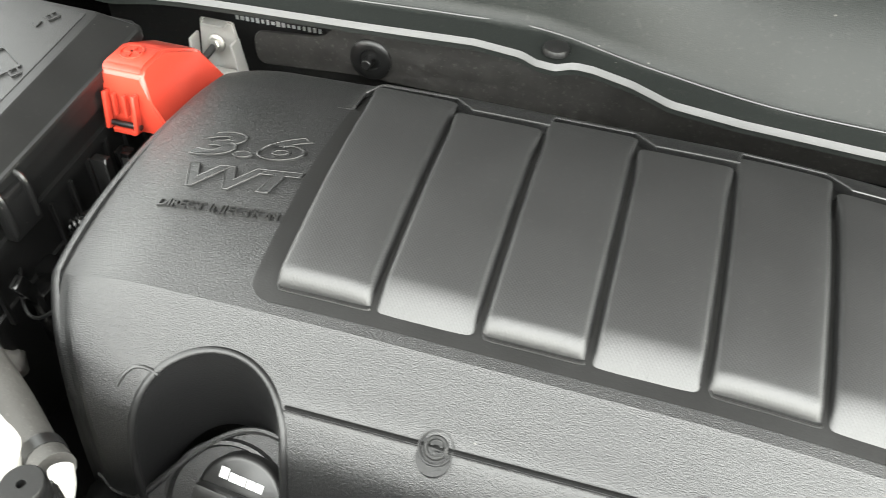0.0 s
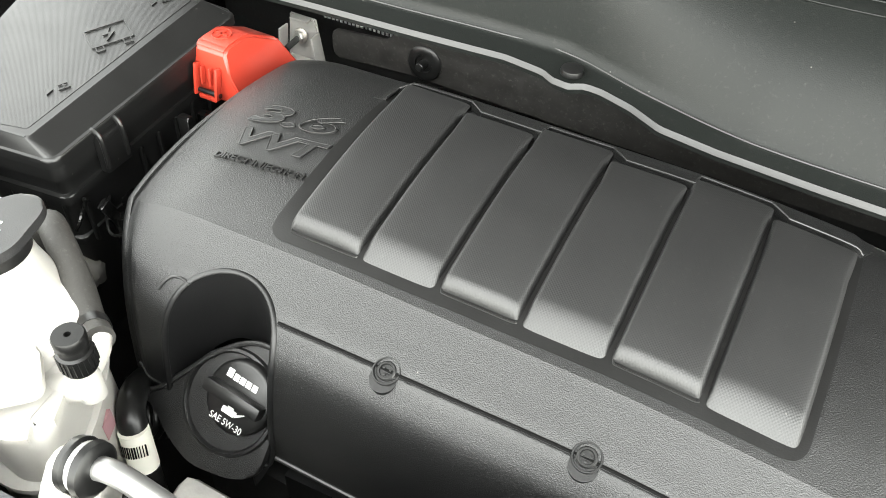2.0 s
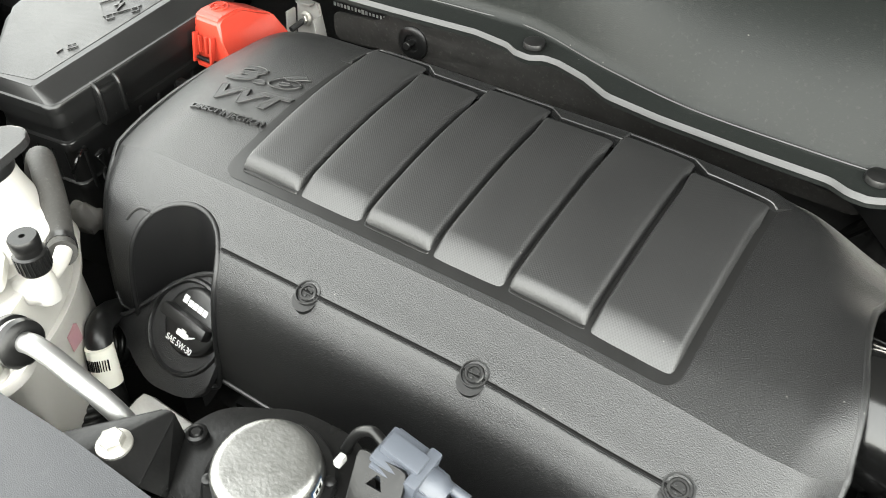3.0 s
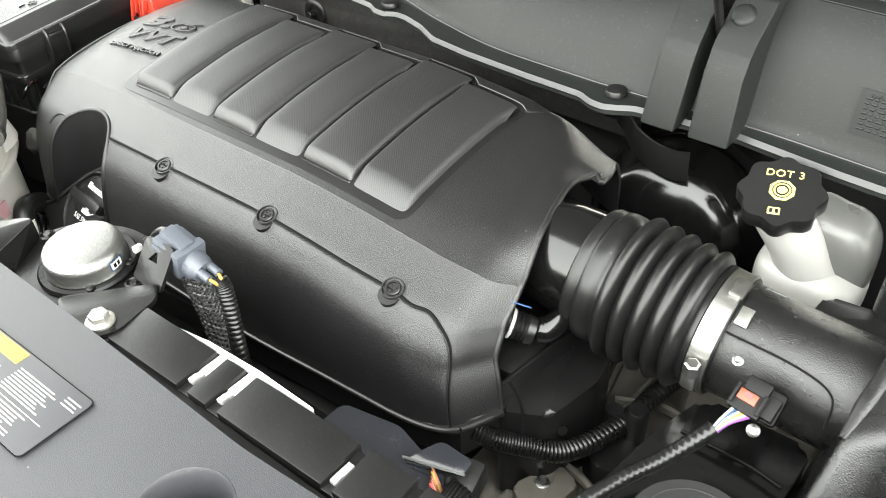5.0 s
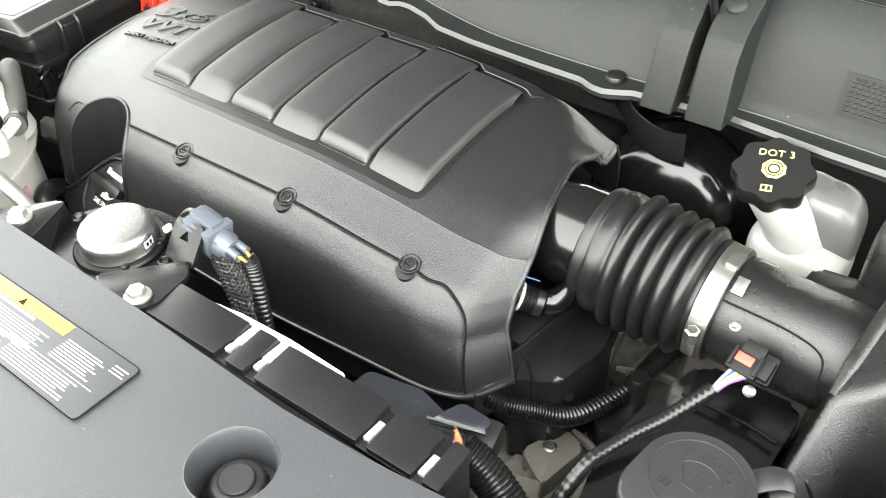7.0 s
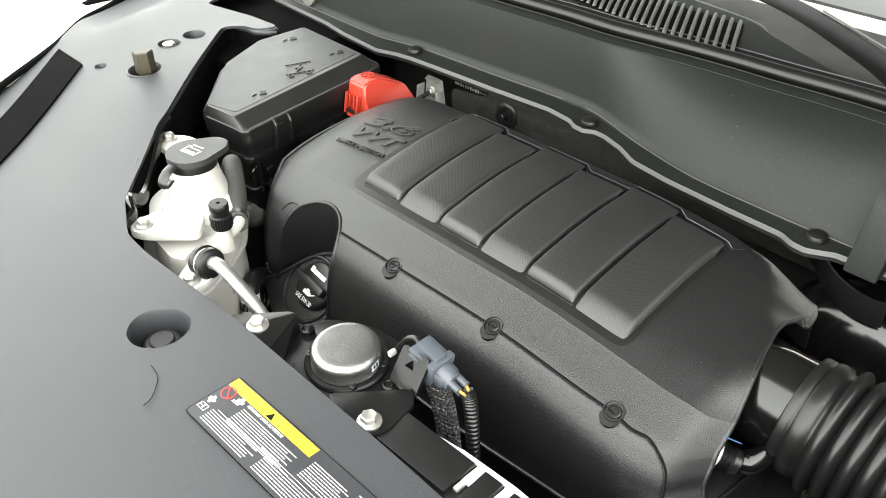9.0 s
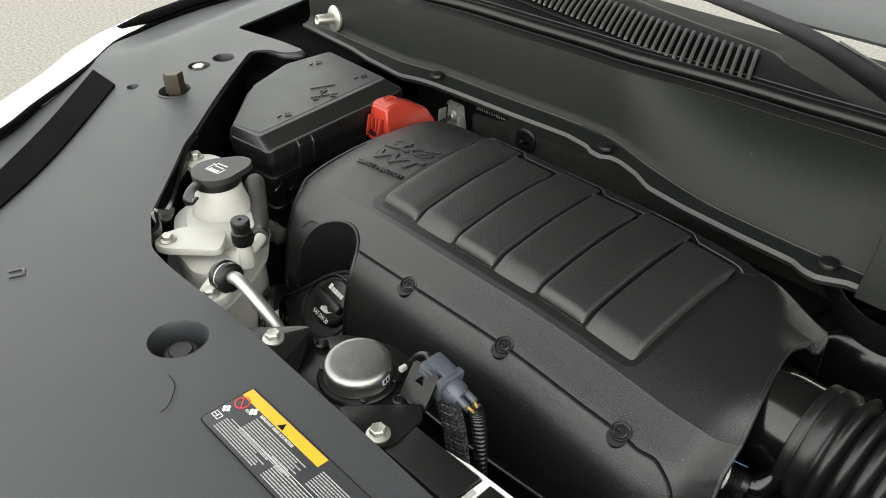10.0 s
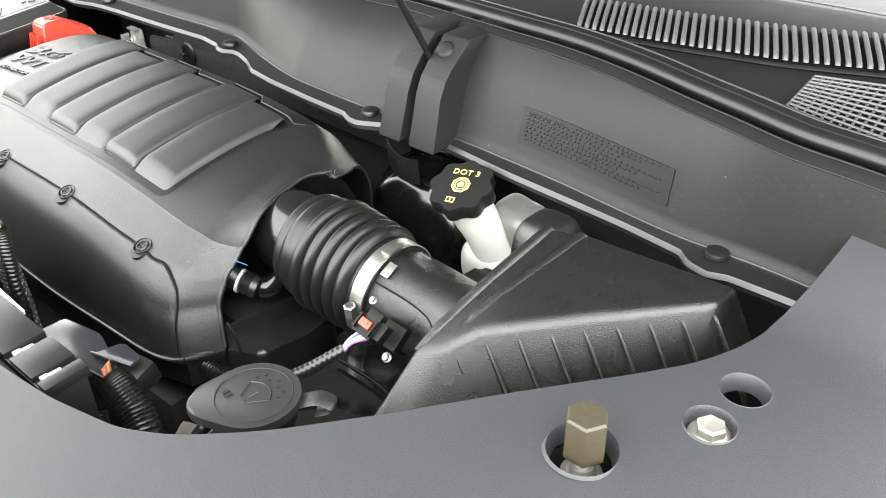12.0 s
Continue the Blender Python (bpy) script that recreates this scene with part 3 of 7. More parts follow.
def weatherstrip():
    xs = [x / 20 for x in range(-16, 17)]
    root = thing("weatherstrip", (0, 0.3, 1.05), "black rubber weatherstrip along the cowl's top edge", "seal")

    def band(y0, z0, y1, z1, arch=0.0):
        def fn(u, v):
            x = -0.8 + 1.6 * u
            return (x, seal_y(x) + y0 + (y1 - y0) * v, seal_z(x) + z0 + (z1 - z0) * v + arch * math.sin(math.pi * v))
        return baked(surface(fn, 120, 8), ("SOLIDIFY", 0.002))

    part("carrier", band(-0.020, -0.005, -0.006, -0.001, 0.001), M_COWL, root)
    part("carrier_edge", sweep([(x, seal_y(x) - 0.020, seal_z(x) - 0.0052) for x in xs], 0.0009, 120, 8), M_COWL, root)
    part("carrier_edge", sweep([(x, seal_y(x) - 0.0065, seal_z(x) - 0.0010) for x in xs], 0.0010, 120, 8), M_COWL, root)
    # Near-black sheet paints the shade in the gap before the bulb.
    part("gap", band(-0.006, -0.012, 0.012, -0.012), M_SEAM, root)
    part("bulb", sweep([(x, seal_y(x) + 0.014, seal_z(x) - 0.001) for x in xs], 0.0088, 120, 14), M_RUBBER, root)
    part("rear_band", band(0.021, -0.002, 0.036, 0.003), M_COWL, root)
    # The lip's bright line is painted by the paler plastic.
    part("rear_lip", sweep([(x, seal_y(x) + 0.036, seal_z(x) + 0.0035) for x in xs], 0.0011, 120, 8), M_COWL_GLINT, root)


def cowl_z(x, y):
    """The vent cowl behind the weatherstrip, rising to the glass."""
    return 1.070 + 0.16 * (y - 0.30) + interp(x, SEAL_RISE)


DECK_REAR = [(-0.8, 0.45), (-0.40, 0.462), (-0.2275, 0.4366), (-0.1346, 0.4238), (-0.0384, 0.4114), (-0.0053, 0.3929), (0.057, 0.366), (0.112, 0.342), (0.145, 0.341), (0.19, 0.355), (0.25, 0.375), (0.33, 0.43), (0.40, 0.467), (0.57, 0.488), (0.8, 0.49)]


def vent_cowl():
    root = thing("vent_cowl", (0, 0.42, 1.05), "dark grey plastic air intake cowl with slotted grilles", "cowl")

    def fn(u, v):
        x = -0.80 + 1.6 * u
        y0 = seal_y(x) + 0.030
        y = y0 + (interp(x, DECK_REAR) - y0) * v
        return (x, y, cowl_z(x, y) - 0.010 * step(0.93, 1.0, v))

    part("deck", baked(surface(fn, 100, 24), ("SOLIDIFY", 0.003)), M_COWL, root)
    for x0, x1, feet, long, lean, pitch in ((-0.50, -0.010, [(-0.50, 0.372), (-0.342, 0.353), (-0.253, 0.344), (-0.180, 0.333), (-0.106, 0.327), (-0.010, 0.326)], 0.064, -0.028, 0.0105),
                                            (0.339, 0.72, [(0.339, 0.319), (0.4425, 0.3315), (0.539, 0.353), (0.608, 0.377), (0.72, 0.412)], 0.055, -0.026, 0.0079)):
        n = int((x1 - x0) / pitch)

        def at(x, k):
            y = interp(x, feet) + long * k
            return Vector((x + lean * k, y, cowl_z(x, y)))

        for i in range(n):
            x = x0 + (i + 0.5) * (x1 - x0) / n
            pts = [at(x, 0) + Vector((0, 0, 0.0028)), at(x, 0.06) + Vector((0, 0, 0.0050)), at(x, 0.5) + Vector((0, 0, 0.0056)), at(x, 0.94) + Vector((0, 0, 0.0050)), at(x, 1) + Vector((0, 0, 0.0028))]
            # Slats look lit through their pale colour.
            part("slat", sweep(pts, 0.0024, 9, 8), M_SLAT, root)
        # Near-black sheet stands in for shade between the slats.
        part("slot_shade", baked(surface(lambda u, v: at(x0 + (x1 - x0) * u, v) + Vector((0, 0, 0.0012)), 20, 3), ("SOLIDIFY", 0.001)), M_SEAM, root)
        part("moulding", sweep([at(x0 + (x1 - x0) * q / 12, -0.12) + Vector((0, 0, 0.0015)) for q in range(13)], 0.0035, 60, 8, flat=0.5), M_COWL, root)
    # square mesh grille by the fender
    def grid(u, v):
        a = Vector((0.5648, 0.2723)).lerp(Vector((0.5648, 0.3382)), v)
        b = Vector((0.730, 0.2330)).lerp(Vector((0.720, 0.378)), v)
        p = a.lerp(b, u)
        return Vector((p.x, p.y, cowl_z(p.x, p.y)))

    # Shade in the mesh openings, painted as a near-black sheet.
    part("mesh_shade", baked(surface(lambda u, v: grid(u, v) + Vector((0, 0, 0.0010)), 12, 6), ("SOLIDIFY", 0.001)), M_SEAM, root)
    for i in range(23):
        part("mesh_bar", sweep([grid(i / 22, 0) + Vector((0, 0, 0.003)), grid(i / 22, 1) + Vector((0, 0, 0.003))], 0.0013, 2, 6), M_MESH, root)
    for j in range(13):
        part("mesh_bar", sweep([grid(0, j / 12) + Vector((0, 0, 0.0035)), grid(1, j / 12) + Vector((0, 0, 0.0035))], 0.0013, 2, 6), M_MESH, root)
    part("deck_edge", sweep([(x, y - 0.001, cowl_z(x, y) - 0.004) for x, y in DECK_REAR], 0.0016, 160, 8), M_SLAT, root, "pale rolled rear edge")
    # Added near-black box gives the shade of the hollow under the wipers.
    solid("wiper_shade", box((0, 0.47, 1.035), (1.5, 0.22, 0.02), 0.004), M_SEAM, "near-black box painting the shade under the wipers", "recess", kind="structure")
    return root


def windscreen():
    root = thing("windscreen", (0, 0.6, 1.1), "windscreen glass with the pale sky's reflection painted in as grey", "windscreen")

    def fn(u, v):
        x = -0.8 + 1.6 * u
        y = 0.53 - 0.06 * x * x + 0.8 * v
        return (x, y, 1.082 + 0.42 * v)

    # Pale reflection comes mostly from the grey base colour.
    part("glass", baked(surface(fn, 40, 16), ("SOLIDIFY", 0.005)), M_GLASS, root)
    wiper = thing("wiper_arm", (0, 0.45, 1.07), "black wiper arm resting at the glass's foot", "wiper")
    pts = [(-0.20, 0.500, 1.100), (-0.02, 0.450, 1.098), (0.10, 0.392, 1.090), (0.155, 0.362, 1.082)]
    part("arm", sweep(pts, 0.021, 30, 10, flat=0.16), M_PLUG, wiper)
    part("arm_edge", sweep([(0.02, 0.452, 1.1005), (0.127, 0.405, 1.092)], 0.0012, 6, 6), M_SLAT, wiper, "pale strip along the arm")
    part("pivot", lathe([(0.017, 0.0), (0.017, 0.008), (0.013, 0.012), (0, 0.012)], Matrix.Translation((0.155, 0.362, 1.076)), 24, cap=False), M_BLACK, wiper)


def prop_rod():
    root = thing("prop_rod", (0.238, 0.215, 1.06), "thin black steel hood prop rod in its grommet", "rod")
    part("rod", sweep([(0.2385, 0.226, 1.050), (0.240, 0.170, 1.141), (0.243, -0.10, 1.57), (0.246, -0.295, 1.895)], 0.0035, 30, 10), M_BLACK, root)
    part("grommet", lathe([(0.0, 0.0030), (0.0060, 0.0028), (0.0085, 0.0018), (0.0095, 0.0)], aim((0.2535, 0.2245, 1.0722), (0.0, -0.70, 0.71)), 28), M_COWL, root, "grey plastic grommet")


for side in (-1, 1):
    fender(side)
hood_panel()
cowl()
weatherstrip()
vent_cowl()
windscreen()
prop_rod()

# ---- the engine cover ----
# section of the cover from its rear skirt over the top to the front: way along it, y, z
REAR_TO_CREASE = [(0.186, 0.915), (0.185, 0.950), (0.178, 0.970), (0.164, 0.9830), (0.150, 0.9890), (0.130, 0.9925), (0.105, 0.9932), (0.080, 0.9920), (0.055, 0.9895), (0.035, 0.9866), (0.015, 0.9831), (-0.005, 0.9789), (-0.033, 0.9714)]
CREASE_TO_FOOT = [(-0.0345, 0.9704), (-0.052, 0.9610), (-0.070, 0.9516), (-0.080, 0.9425), (-0.0885, 0.9310), (-0.0950, 0.9130), (-0.0995, 0.8920), (-0.1025, 0.8700), (-0.1045, 0.835)]
SECTION = [(0.60 * i / 80, p.x, p.y) for i, p in enumerate(spline([(y, z, 0) for y, z in REAR_TO_CREASE], 81))]
SECTION += [(0.605 + 0.395 * i / 60, p.x, p.y) for i, p in enumerate(spline([(y, z, 0) for y, z in CREASE_TO_FOOT], 61))]
SEC_S = [p[0] for p in SECTION]


def section(s):
    return float(np.interp(s, SEC_S, [p[1] for p in SECTION])), float(np.interp(s, SEC_S, [p[2] for p in SECTION]))


def top_z(y):
    """The height of the cover's top at y, away from its ends."""
    line = [p for p in SECTION if p[0] > 0.05][::-1]
    return float(np.interp(y, [p[1] for p in line], [p[2] for p in line]))


def cover_bottom(x):
    return 0.8425 + 0.096 * max(0.0, x) + (0.02 if x < -0.2 else 0.0)


RIB_X = [-0.2262 + 0.0567 * i for i in range(7)]


ARCH = [(0.178, 0.194), (0.1487, 0.2044), (0.135, 0.2080), (0.123, 0.2087), (0.112, 0.2000), (0.095, 0.1950), (0.075, 0.1960), (0.055, 0.2000), (0.035, 0.2050), (0.014, 0.2085), (-0.033, 0.2150), (-0.070, 0.2152), (-0.092, 0.2175), (-0.0995, 0.2285), (-0.1045, 0.2345)]


def end_drop(x):
    """How far the cover's top falls away towards its left shoulder."""
    return 0.005 * step(-0.16, -0.37, x) + 0.013 * max(0.0, (-0.295 - x) / 0.060) ** 2


def sag(x, y):
    """How far the cover falls towards its right end, more so at the rear."""
    return 0.0110 * (max(0.0, x) / 0.14) ** 1.5 + 0.008 * step(0.125, 0.215, x) * step(0.0, 0.10, y)


def shell_z(x, y):
    return top_z(y) - end_drop(x) - sag(x, y)


def cover_point(u, s):
    y, z = section(s)
    x0 = -0.357 + 0.012 * step(0.0, 0.16, y) + 0.042 * step(-0.030, -0.115, y)
    x1 = interp(-y, [(-a, b) for a, b in ARCH])
    low = end_drop(-0.352)
    # left skirt, then the shell, then the right end
    if u < 0.06:
        k = 1 - u / 0.06
        x = x0 - 0.007 * math.sin(min(1.0, k * 1.6) * math.pi / 2) - 0.003 * k
        drop = 0.008 * (1 - math.cos(min(1.0, k * 1.6) * math.pi / 2)) + 0.075 * max(0.0, k - 0.45) / 0.55
        y2 = y * (1 - 0.03 * k)
        return Vector((x, y2 + 0.007 * step(-0.01, -0.05, y), max(z - low - drop, 0.835)))
    x = x0 + (x1 - x0) * (u - 0.06) / 0.94
    left = step(x0 + 0.022, x0, x)
    z -= end_drop(x)
    y += 0.007 * left * left * step(-0.01, -0.05, y)
    end = step(x1 - 0.070, x1, x)
    if -0.03 < y < 0.11:
        z += 0.0045 * step(x1 - 0.030, x1, x) * step(-0.03, 0.0, y) * step(0.11, 0.08, y)
    z -= sag(x, y)
    if y < 0.03:
        # the front turns the corner into a short side wall
        w = x1 - x
        turn = 0.010 * step(0.060, 0.005, w) + 2.0 * 0.0030 * math.log(1 + math.exp((0.0175 - w) / 0.0030))
        z -= 0.006 * step(0.185, 0.215, x) * step(0.03, -0.02, y) * step(0.85, 0.65, s)
        y += turn * step(0.42, 0.80, s)
    elif y > 0.12:
        y -= 0.014 * end
    z = max(z, cover_bottom(x)) if s > 0.7 else z
    return Vector((x, y, z))


def cover_at(x, s, out=0.0):
    """A point of the shell at x and at the way s along its section, moved out by a little."""
    y = section(s)[0]
    x0 = -0.357 + 0.012 * step(0.0, 0.16, y) + 0.042 * step(-0.030, -0.115, y)
    x1 = interp(-y, [(-a, b) for a, b in ARCH])
    p = cover_point(0.06 + 0.94 * (x - x0) / (x1 - x0), s)
    return p + Vector((0.35, -0.8, 0.48)) * out


def rib(k):
    """One padded rib of the cover, with a weave moulded into it: every other one is set back and has a short nose."""
    a, b = RIB_X[k] + 0.0005, RIB_X[k + 1] - 0.0013
    back = k % 2 == 0
    rear, front = (0.1440, -0.0170) if back else (0.1318, -0.0212)

    def quarter(t):
        return math.sqrt(max(0.0, 1 - (1 - min(1.0, max(0.0, t))) ** 2))

    def fn(u, v):
        x = a + (b - a) * u
        vv = v ** 0.8 if v < 0.5 else 1 - (1 - v) ** 1.35 * 0.5 ** -0.35 * (1 - 0.5 ** 0.8) / 0.5
        y = rear + (front - rear) * vv
        side = (0.75 * quarter((x - a) / 0.0035) + 0.25 * quarter((x - a) / 0.016)) * (0.70 * quarter((b - x) / 0.0050) + 0.30 * quarter((b - x) / 0.018))
        merge = step(rear - 0.030, rear - 0.004, y)
        side += (1 - side) * 0.8 * merge
        tail = 0.15 + 0.85 * quarter((rear - y) / 0.0030)
        t = (y - front) / (0.0085 if back else 0.0200)
        nose = 0.12 + 0.88 * quarter(t) if back else 0.16 + 0.84 * (1 - (1 - min(1.0, max(0.0, t))) ** 1.75)
        z = top_z(max(y, -0.032)) - 0.0030 - sag(x, y) + 0.0112 * side * tail * nose
        return (x, y, z)

    return surface(fn, 48, 130)


def engine_cover():
    root = thing("engine_cover", (-0.06, 0.03, 0.84), "large black grained plastic engine cover with six padded ribs", "engine cover")
    us = 210
    sheet = surface(lambda u, v: cover_point(0.3 * u if u < 0.2 else (0.06 + 0.87 * (u - 0.2) / 0.62 if u < 0.82 else 0.93 + 0.07 * (u - 0.82) / 0.18), v), us, 130)
    bore = lathe([(0.0455, 0.70), (0.0455, 1.10)], Matrix.Translation((-0.2375, -0.099, 0)), 56)
    front = box((-0.2375, -0.162, 0.90), (0.0908, 0.126, 0.38), 0)
    part("shell", baked(sheet, ("SOLIDIFY", 0.003), ("DIFFERENCE", bore), ("DIFFERENCE", front)), M_COVER, root, smooth=11)
    for k in range(6):
        part("rib", rib(k), M_RIB, root)
    # smooth bed of the ribs, and the deck behind them with its stepped rim
    rear = []
    for k in range(6):
        y = 0.1480 if k % 2 == 0 else 0.1360
        rear += [(RIB_X[k] + (0.003 if k % 2 == 0 else 0.010), y), (RIB_X[k + 1] - (0.004 if k % 2 == 0 else -0.001), y)]
    right = RIB_X[6] + 0.0035
    corner = [(-0.2390, -0.0268), (-0.2390, 0.060), (-0.2335, 0.154)]
    bed_out = rounded(corner + [(right, 0.154), (right, -0.0268)], 0.014, 5)
    bed = surface(lambda u, v: (-0.26 + 0.40 * u, -0.033 + 0.21 * v, shell_z(-0.26 + 0.40 * u, -0.033 + 0.21 * v) + 0.0004), 40, 60)
    part("rib_bed", baked(bed, ("SOLIDIFY", 0.0016), ("INTERSECT", prism(bed_out, 0.8, 1.1))), M_BED, root, "smooth dark border")

    def deck_z(x, y):
        return shell_z(x, y) + 0.0002 + 0.0070 * (1 - step(0.146, 0.176, y)) * step(-0.240, -0.222, x) * step(0.124, 0.106, x)

    rim = [(-0.2335, 0.122), (-0.2325, 0.1400)] + rear + [(right - 0.001, 0.136)]
    rim = [p for q in range(len(rim) - 1) for p in ([rim[q]] + [(rim[q][0] * (1 - t) + rim[q + 1][0] * t, rim[q][1] * (1 - t) + rim[q + 1][1] * t) for t in (0.15, 0.85)])] + rim[-1:]
    sheet = surface(lambda u, v: (-0.26 + 0.40 * u, 0.110 + 0.068 * v, deck_z(-0.26 + 0.40 * u, 0.110 + 0.068 * v)), 100, 40)
    deck_out = rim + [(right + 0.006, 0.150), (right + 0.006, 0.176), (-0.245, 0.176), (-0.245, 0.122)]
    part("rear_deck", baked(sheet, ("SOLIDIFY", 0.010), ("INTERSECT", prism(deck_out, 0.8, 1.1))), M_COVER, root, smooth=30)
    # Rim and nose lips carry their highlight as a paler colour.
    part("rim", sweep([(x, y + 0.0004, deck_z(x, y) - 0.0002) for x, y in rim], 0.0009, 240, 8), M_EDGE_GLINT, root)
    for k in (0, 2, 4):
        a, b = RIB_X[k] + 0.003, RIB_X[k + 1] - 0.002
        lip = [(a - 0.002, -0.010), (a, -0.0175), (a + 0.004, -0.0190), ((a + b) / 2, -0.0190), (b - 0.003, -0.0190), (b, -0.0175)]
        part("nose_lip", sweep([(x, y, shell_z(x, y) + 0.0008) for x, y in lip], 0.0007, 40, 6), M_EDGE_GLINT, root)
    # seam of the front panel, dipping to the corner
    seam = [(-0.198, -0.0715), (-0.16, -0.0710), (-0.118, -0.0705), (0.011, -0.0690), (0.100, -0.0690), (0.141, -0.0680), (0.160, -0.0690)]
    spts = [(x, y - 0.0005, top_z(y) - sag(x, y) - 0.0002) for x, y in seam]
    spts += [tuple(cover_at(x, k, 0.0004)) for x, k in ((0.174, 0.700), (0.186, 0.722), (0.1955, 0.760), (0.2000, 0.810), (0.2040, 0.860), (0.2095, 0.920), (0.2170, 0.985))]
    part("seam", sweep(spts, 0.0012, 120, 6), M_SEAM, root)
    part("seam_edge", sweep([(x, y - 0.0019, z - 0.0006) for x, y, z in spts], 0.0006, 120, 6), M_COVER, root)
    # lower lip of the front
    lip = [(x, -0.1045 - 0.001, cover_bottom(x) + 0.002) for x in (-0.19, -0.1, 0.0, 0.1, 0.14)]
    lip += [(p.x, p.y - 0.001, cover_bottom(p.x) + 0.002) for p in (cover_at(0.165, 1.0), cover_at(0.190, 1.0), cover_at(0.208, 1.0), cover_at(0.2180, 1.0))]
    # Paler than the shell to paint the bright line along the lip.
    part("front_lip", sweep(lip, 0.0019, 60, 8), M_EDGE_GLINT, root)
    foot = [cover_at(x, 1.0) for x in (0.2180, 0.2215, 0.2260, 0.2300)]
    part("side_lip", sweep([(p.x + 0.001, p.y, cover_bottom(p.x) + 0.002) for p in foot], 0.0019, 20, 8), M_EDGE_GLINT, root)
    skirt = prism([(-0.19, -0.101), (0.165, -0.100), (0.2165, -0.0885), (0.231, -0.05), (0.21, -0.03), (-0.19, -0.05)], 0.0, 0.03, m=Matrix(((1, 0, 0, 0), (0, 1, 0, 0), (0.115, 0, 1, 0.806), (0, 0, 0, 1))))
    part("skirt", skirt, M_BLACK, root)
    edge = [cover_point(1.0, k / 60) for k in range(12, 56)]
    part("arch_edge", sweep([(p.x - 0.001, p.y, p.z - 0.0015) for p in edge], 0.0026, 140, 10), M_COVER, root)
    # bolts in their pockets
    for x, y in ((-0.118, -0.0715), (0.011, -0.0690), (0.141, -0.0675)):
        z = top_z(y) - sag(x, y)
        m = aim((x, y, z + 0.0005), (0.06, -0.35, 0.93))
        part("bolt_pocket", merged(lathe([(0.0090, -0.004), (0.0090, 0.0006), (0.0086, 0.0011), (0.0080, 0.0010), (0.0077, 0.0002), (0.0074, -0.003), (0, -0.003)], m, 32, cap=False),
                                   lathe([(0.0088, -0.012), (0.0088, -0.0010)], m @ Matrix.Translation((0, -0.0050, 0)), 28),
                                   lathe([(0.0086, -0.012), (0.0086, 0.0004)], m @ Matrix.Translation((0, 0.0030, -0.0004)), 28)), M_WELL, root)
        # Ring's glint is in its paler colour.
        part("pocket_ring", lathe([(0.0091, 0.0004), (0.0088, 0.0013), (0.0082, 0.0013), (0.0079, 0.0004)], m, 32, cap=False), M_EDGE_GLINT, root)
        part("cover_bolt", merged(lathe([(0.0062, -0.002), (0.0062, 0.0010), (0.0056, 0.0016), (0.0044, 0.0016), (0.0040, 0.0004), (0, 0.0004)], m, 24, cap=False),
                                  *[lathe([(0.0008, 0.0), (0.0008, 0.0014), (0, 0.0015)], m @ Matrix.Translation((0.0026 * math.cos(a), 0.0026 * math.sin(a), 0)), 8, cap=False) for a in (0.5, 2.6, 4.7)]),
             M_BLACK, root, "black pin-head bolt")
    # short moulded edge above the scoop of the filler
    part("scoop_edge", sweep([(x, y, shell_z(x, y) + 0.0004) for x, y in ((-0.2926, -0.0803), (-0.2900, -0.0760), (-0.2860, -0.0722), (-0.2812, -0.0708), (-0.2760, -0.0710), (-0.2700, -0.0722))], 0.0011, 24, 8), M_EDGE_GLINT, root)
    # oil filler well and its tray, sloping to the front
    def well(u, v):
        ang = radians(-30) + radians(240) * u
        x, y = -0.2375 + 0.0450 * math.cos(ang), -0.099 + 0.0450 * math.sin(ang)
        low = 0.872 + (y + 0.095) - 0.022
        s_y = max(-0.104, min(0.18, y))
        high = top_z(s_y) - 0.0014 - end_drop(x)
        return (x, y, low + (high - low) * v)

    part("filler_well", baked(surface(well, 48, 12), ("SOLIDIFY", 0.002)), M_WELL, root)
    rim_pts = [well(k / 24, 1.0) for k in range(25)]
    part("well_rim", sweep([(x, y, z + 0.0002) for x, y, z in rim_pts], 0.0024, 72, 10), M_WELL, root)
    c45 = aim((-0.236, -0.099, 0.868), (0, -0.7, 0.7), (1, 0, 0))
    tray = rounded([(-0.080, -0.018), (-0.057, -0.0125), (-0.038, 0.008), (-0.020, 0.030), (0.0, 0.046), (0.0174, 0.051), (0.043, 0.051), (0.043, -0.036), (0.024, -0.046), (-0.010, -0.050), (-0.034, -0.040), (-0.054, -0.024)], 0.010, 4)
    part("filler_tray", prism(tray, -0.006, 0.0, 0.002, m=c45), M_COVER, root)
    ridge = [c45 @ Vector((x, y, 0.002)) for x, y in ((-0.082, -0.016), (-0.057, -0.0125), (-0.038, 0.008), (-0.020, 0.030), (0.0, 0.046), (0.0174, 0.051), (0.040, 0.047))]
    part("tray_ridge", sweep(ridge, 0.0021, 60, 8), M_COVER, root)
    part("tray_collar", lathe([(0.0385, 0.0), (0.0375, 0.003), (0.0355, 0.0035), (0.0340, 0.001), (0.0340, -0.004)], c45 @ Matrix.Translation((0.004, 0.004, 0)), 40, cap=False), M_COVER, root)
    # moulded writing, following the curve of the top
    def on_top(text, x, y, slope, length, height, depth, shear, bold, contour=0.0):
        me = lettering(text, 0.03, Matrix(), depth, 1.0, shear, bold=bold, contour=contour)
        span = [max(v.co[i] for v in me.vertices) - min(v.co[i] for v in me.vertices) for i in (0, 1)]
        me.transform(aim((x, y, 0), (0, 0, 1), (1, slope, 0)) @ Matrix.Diagonal((length / span[0], height / span[1], 1, 1)))
        for v in me.vertices:
            v.co.z += shell_z(v.co.x, v.co.y)
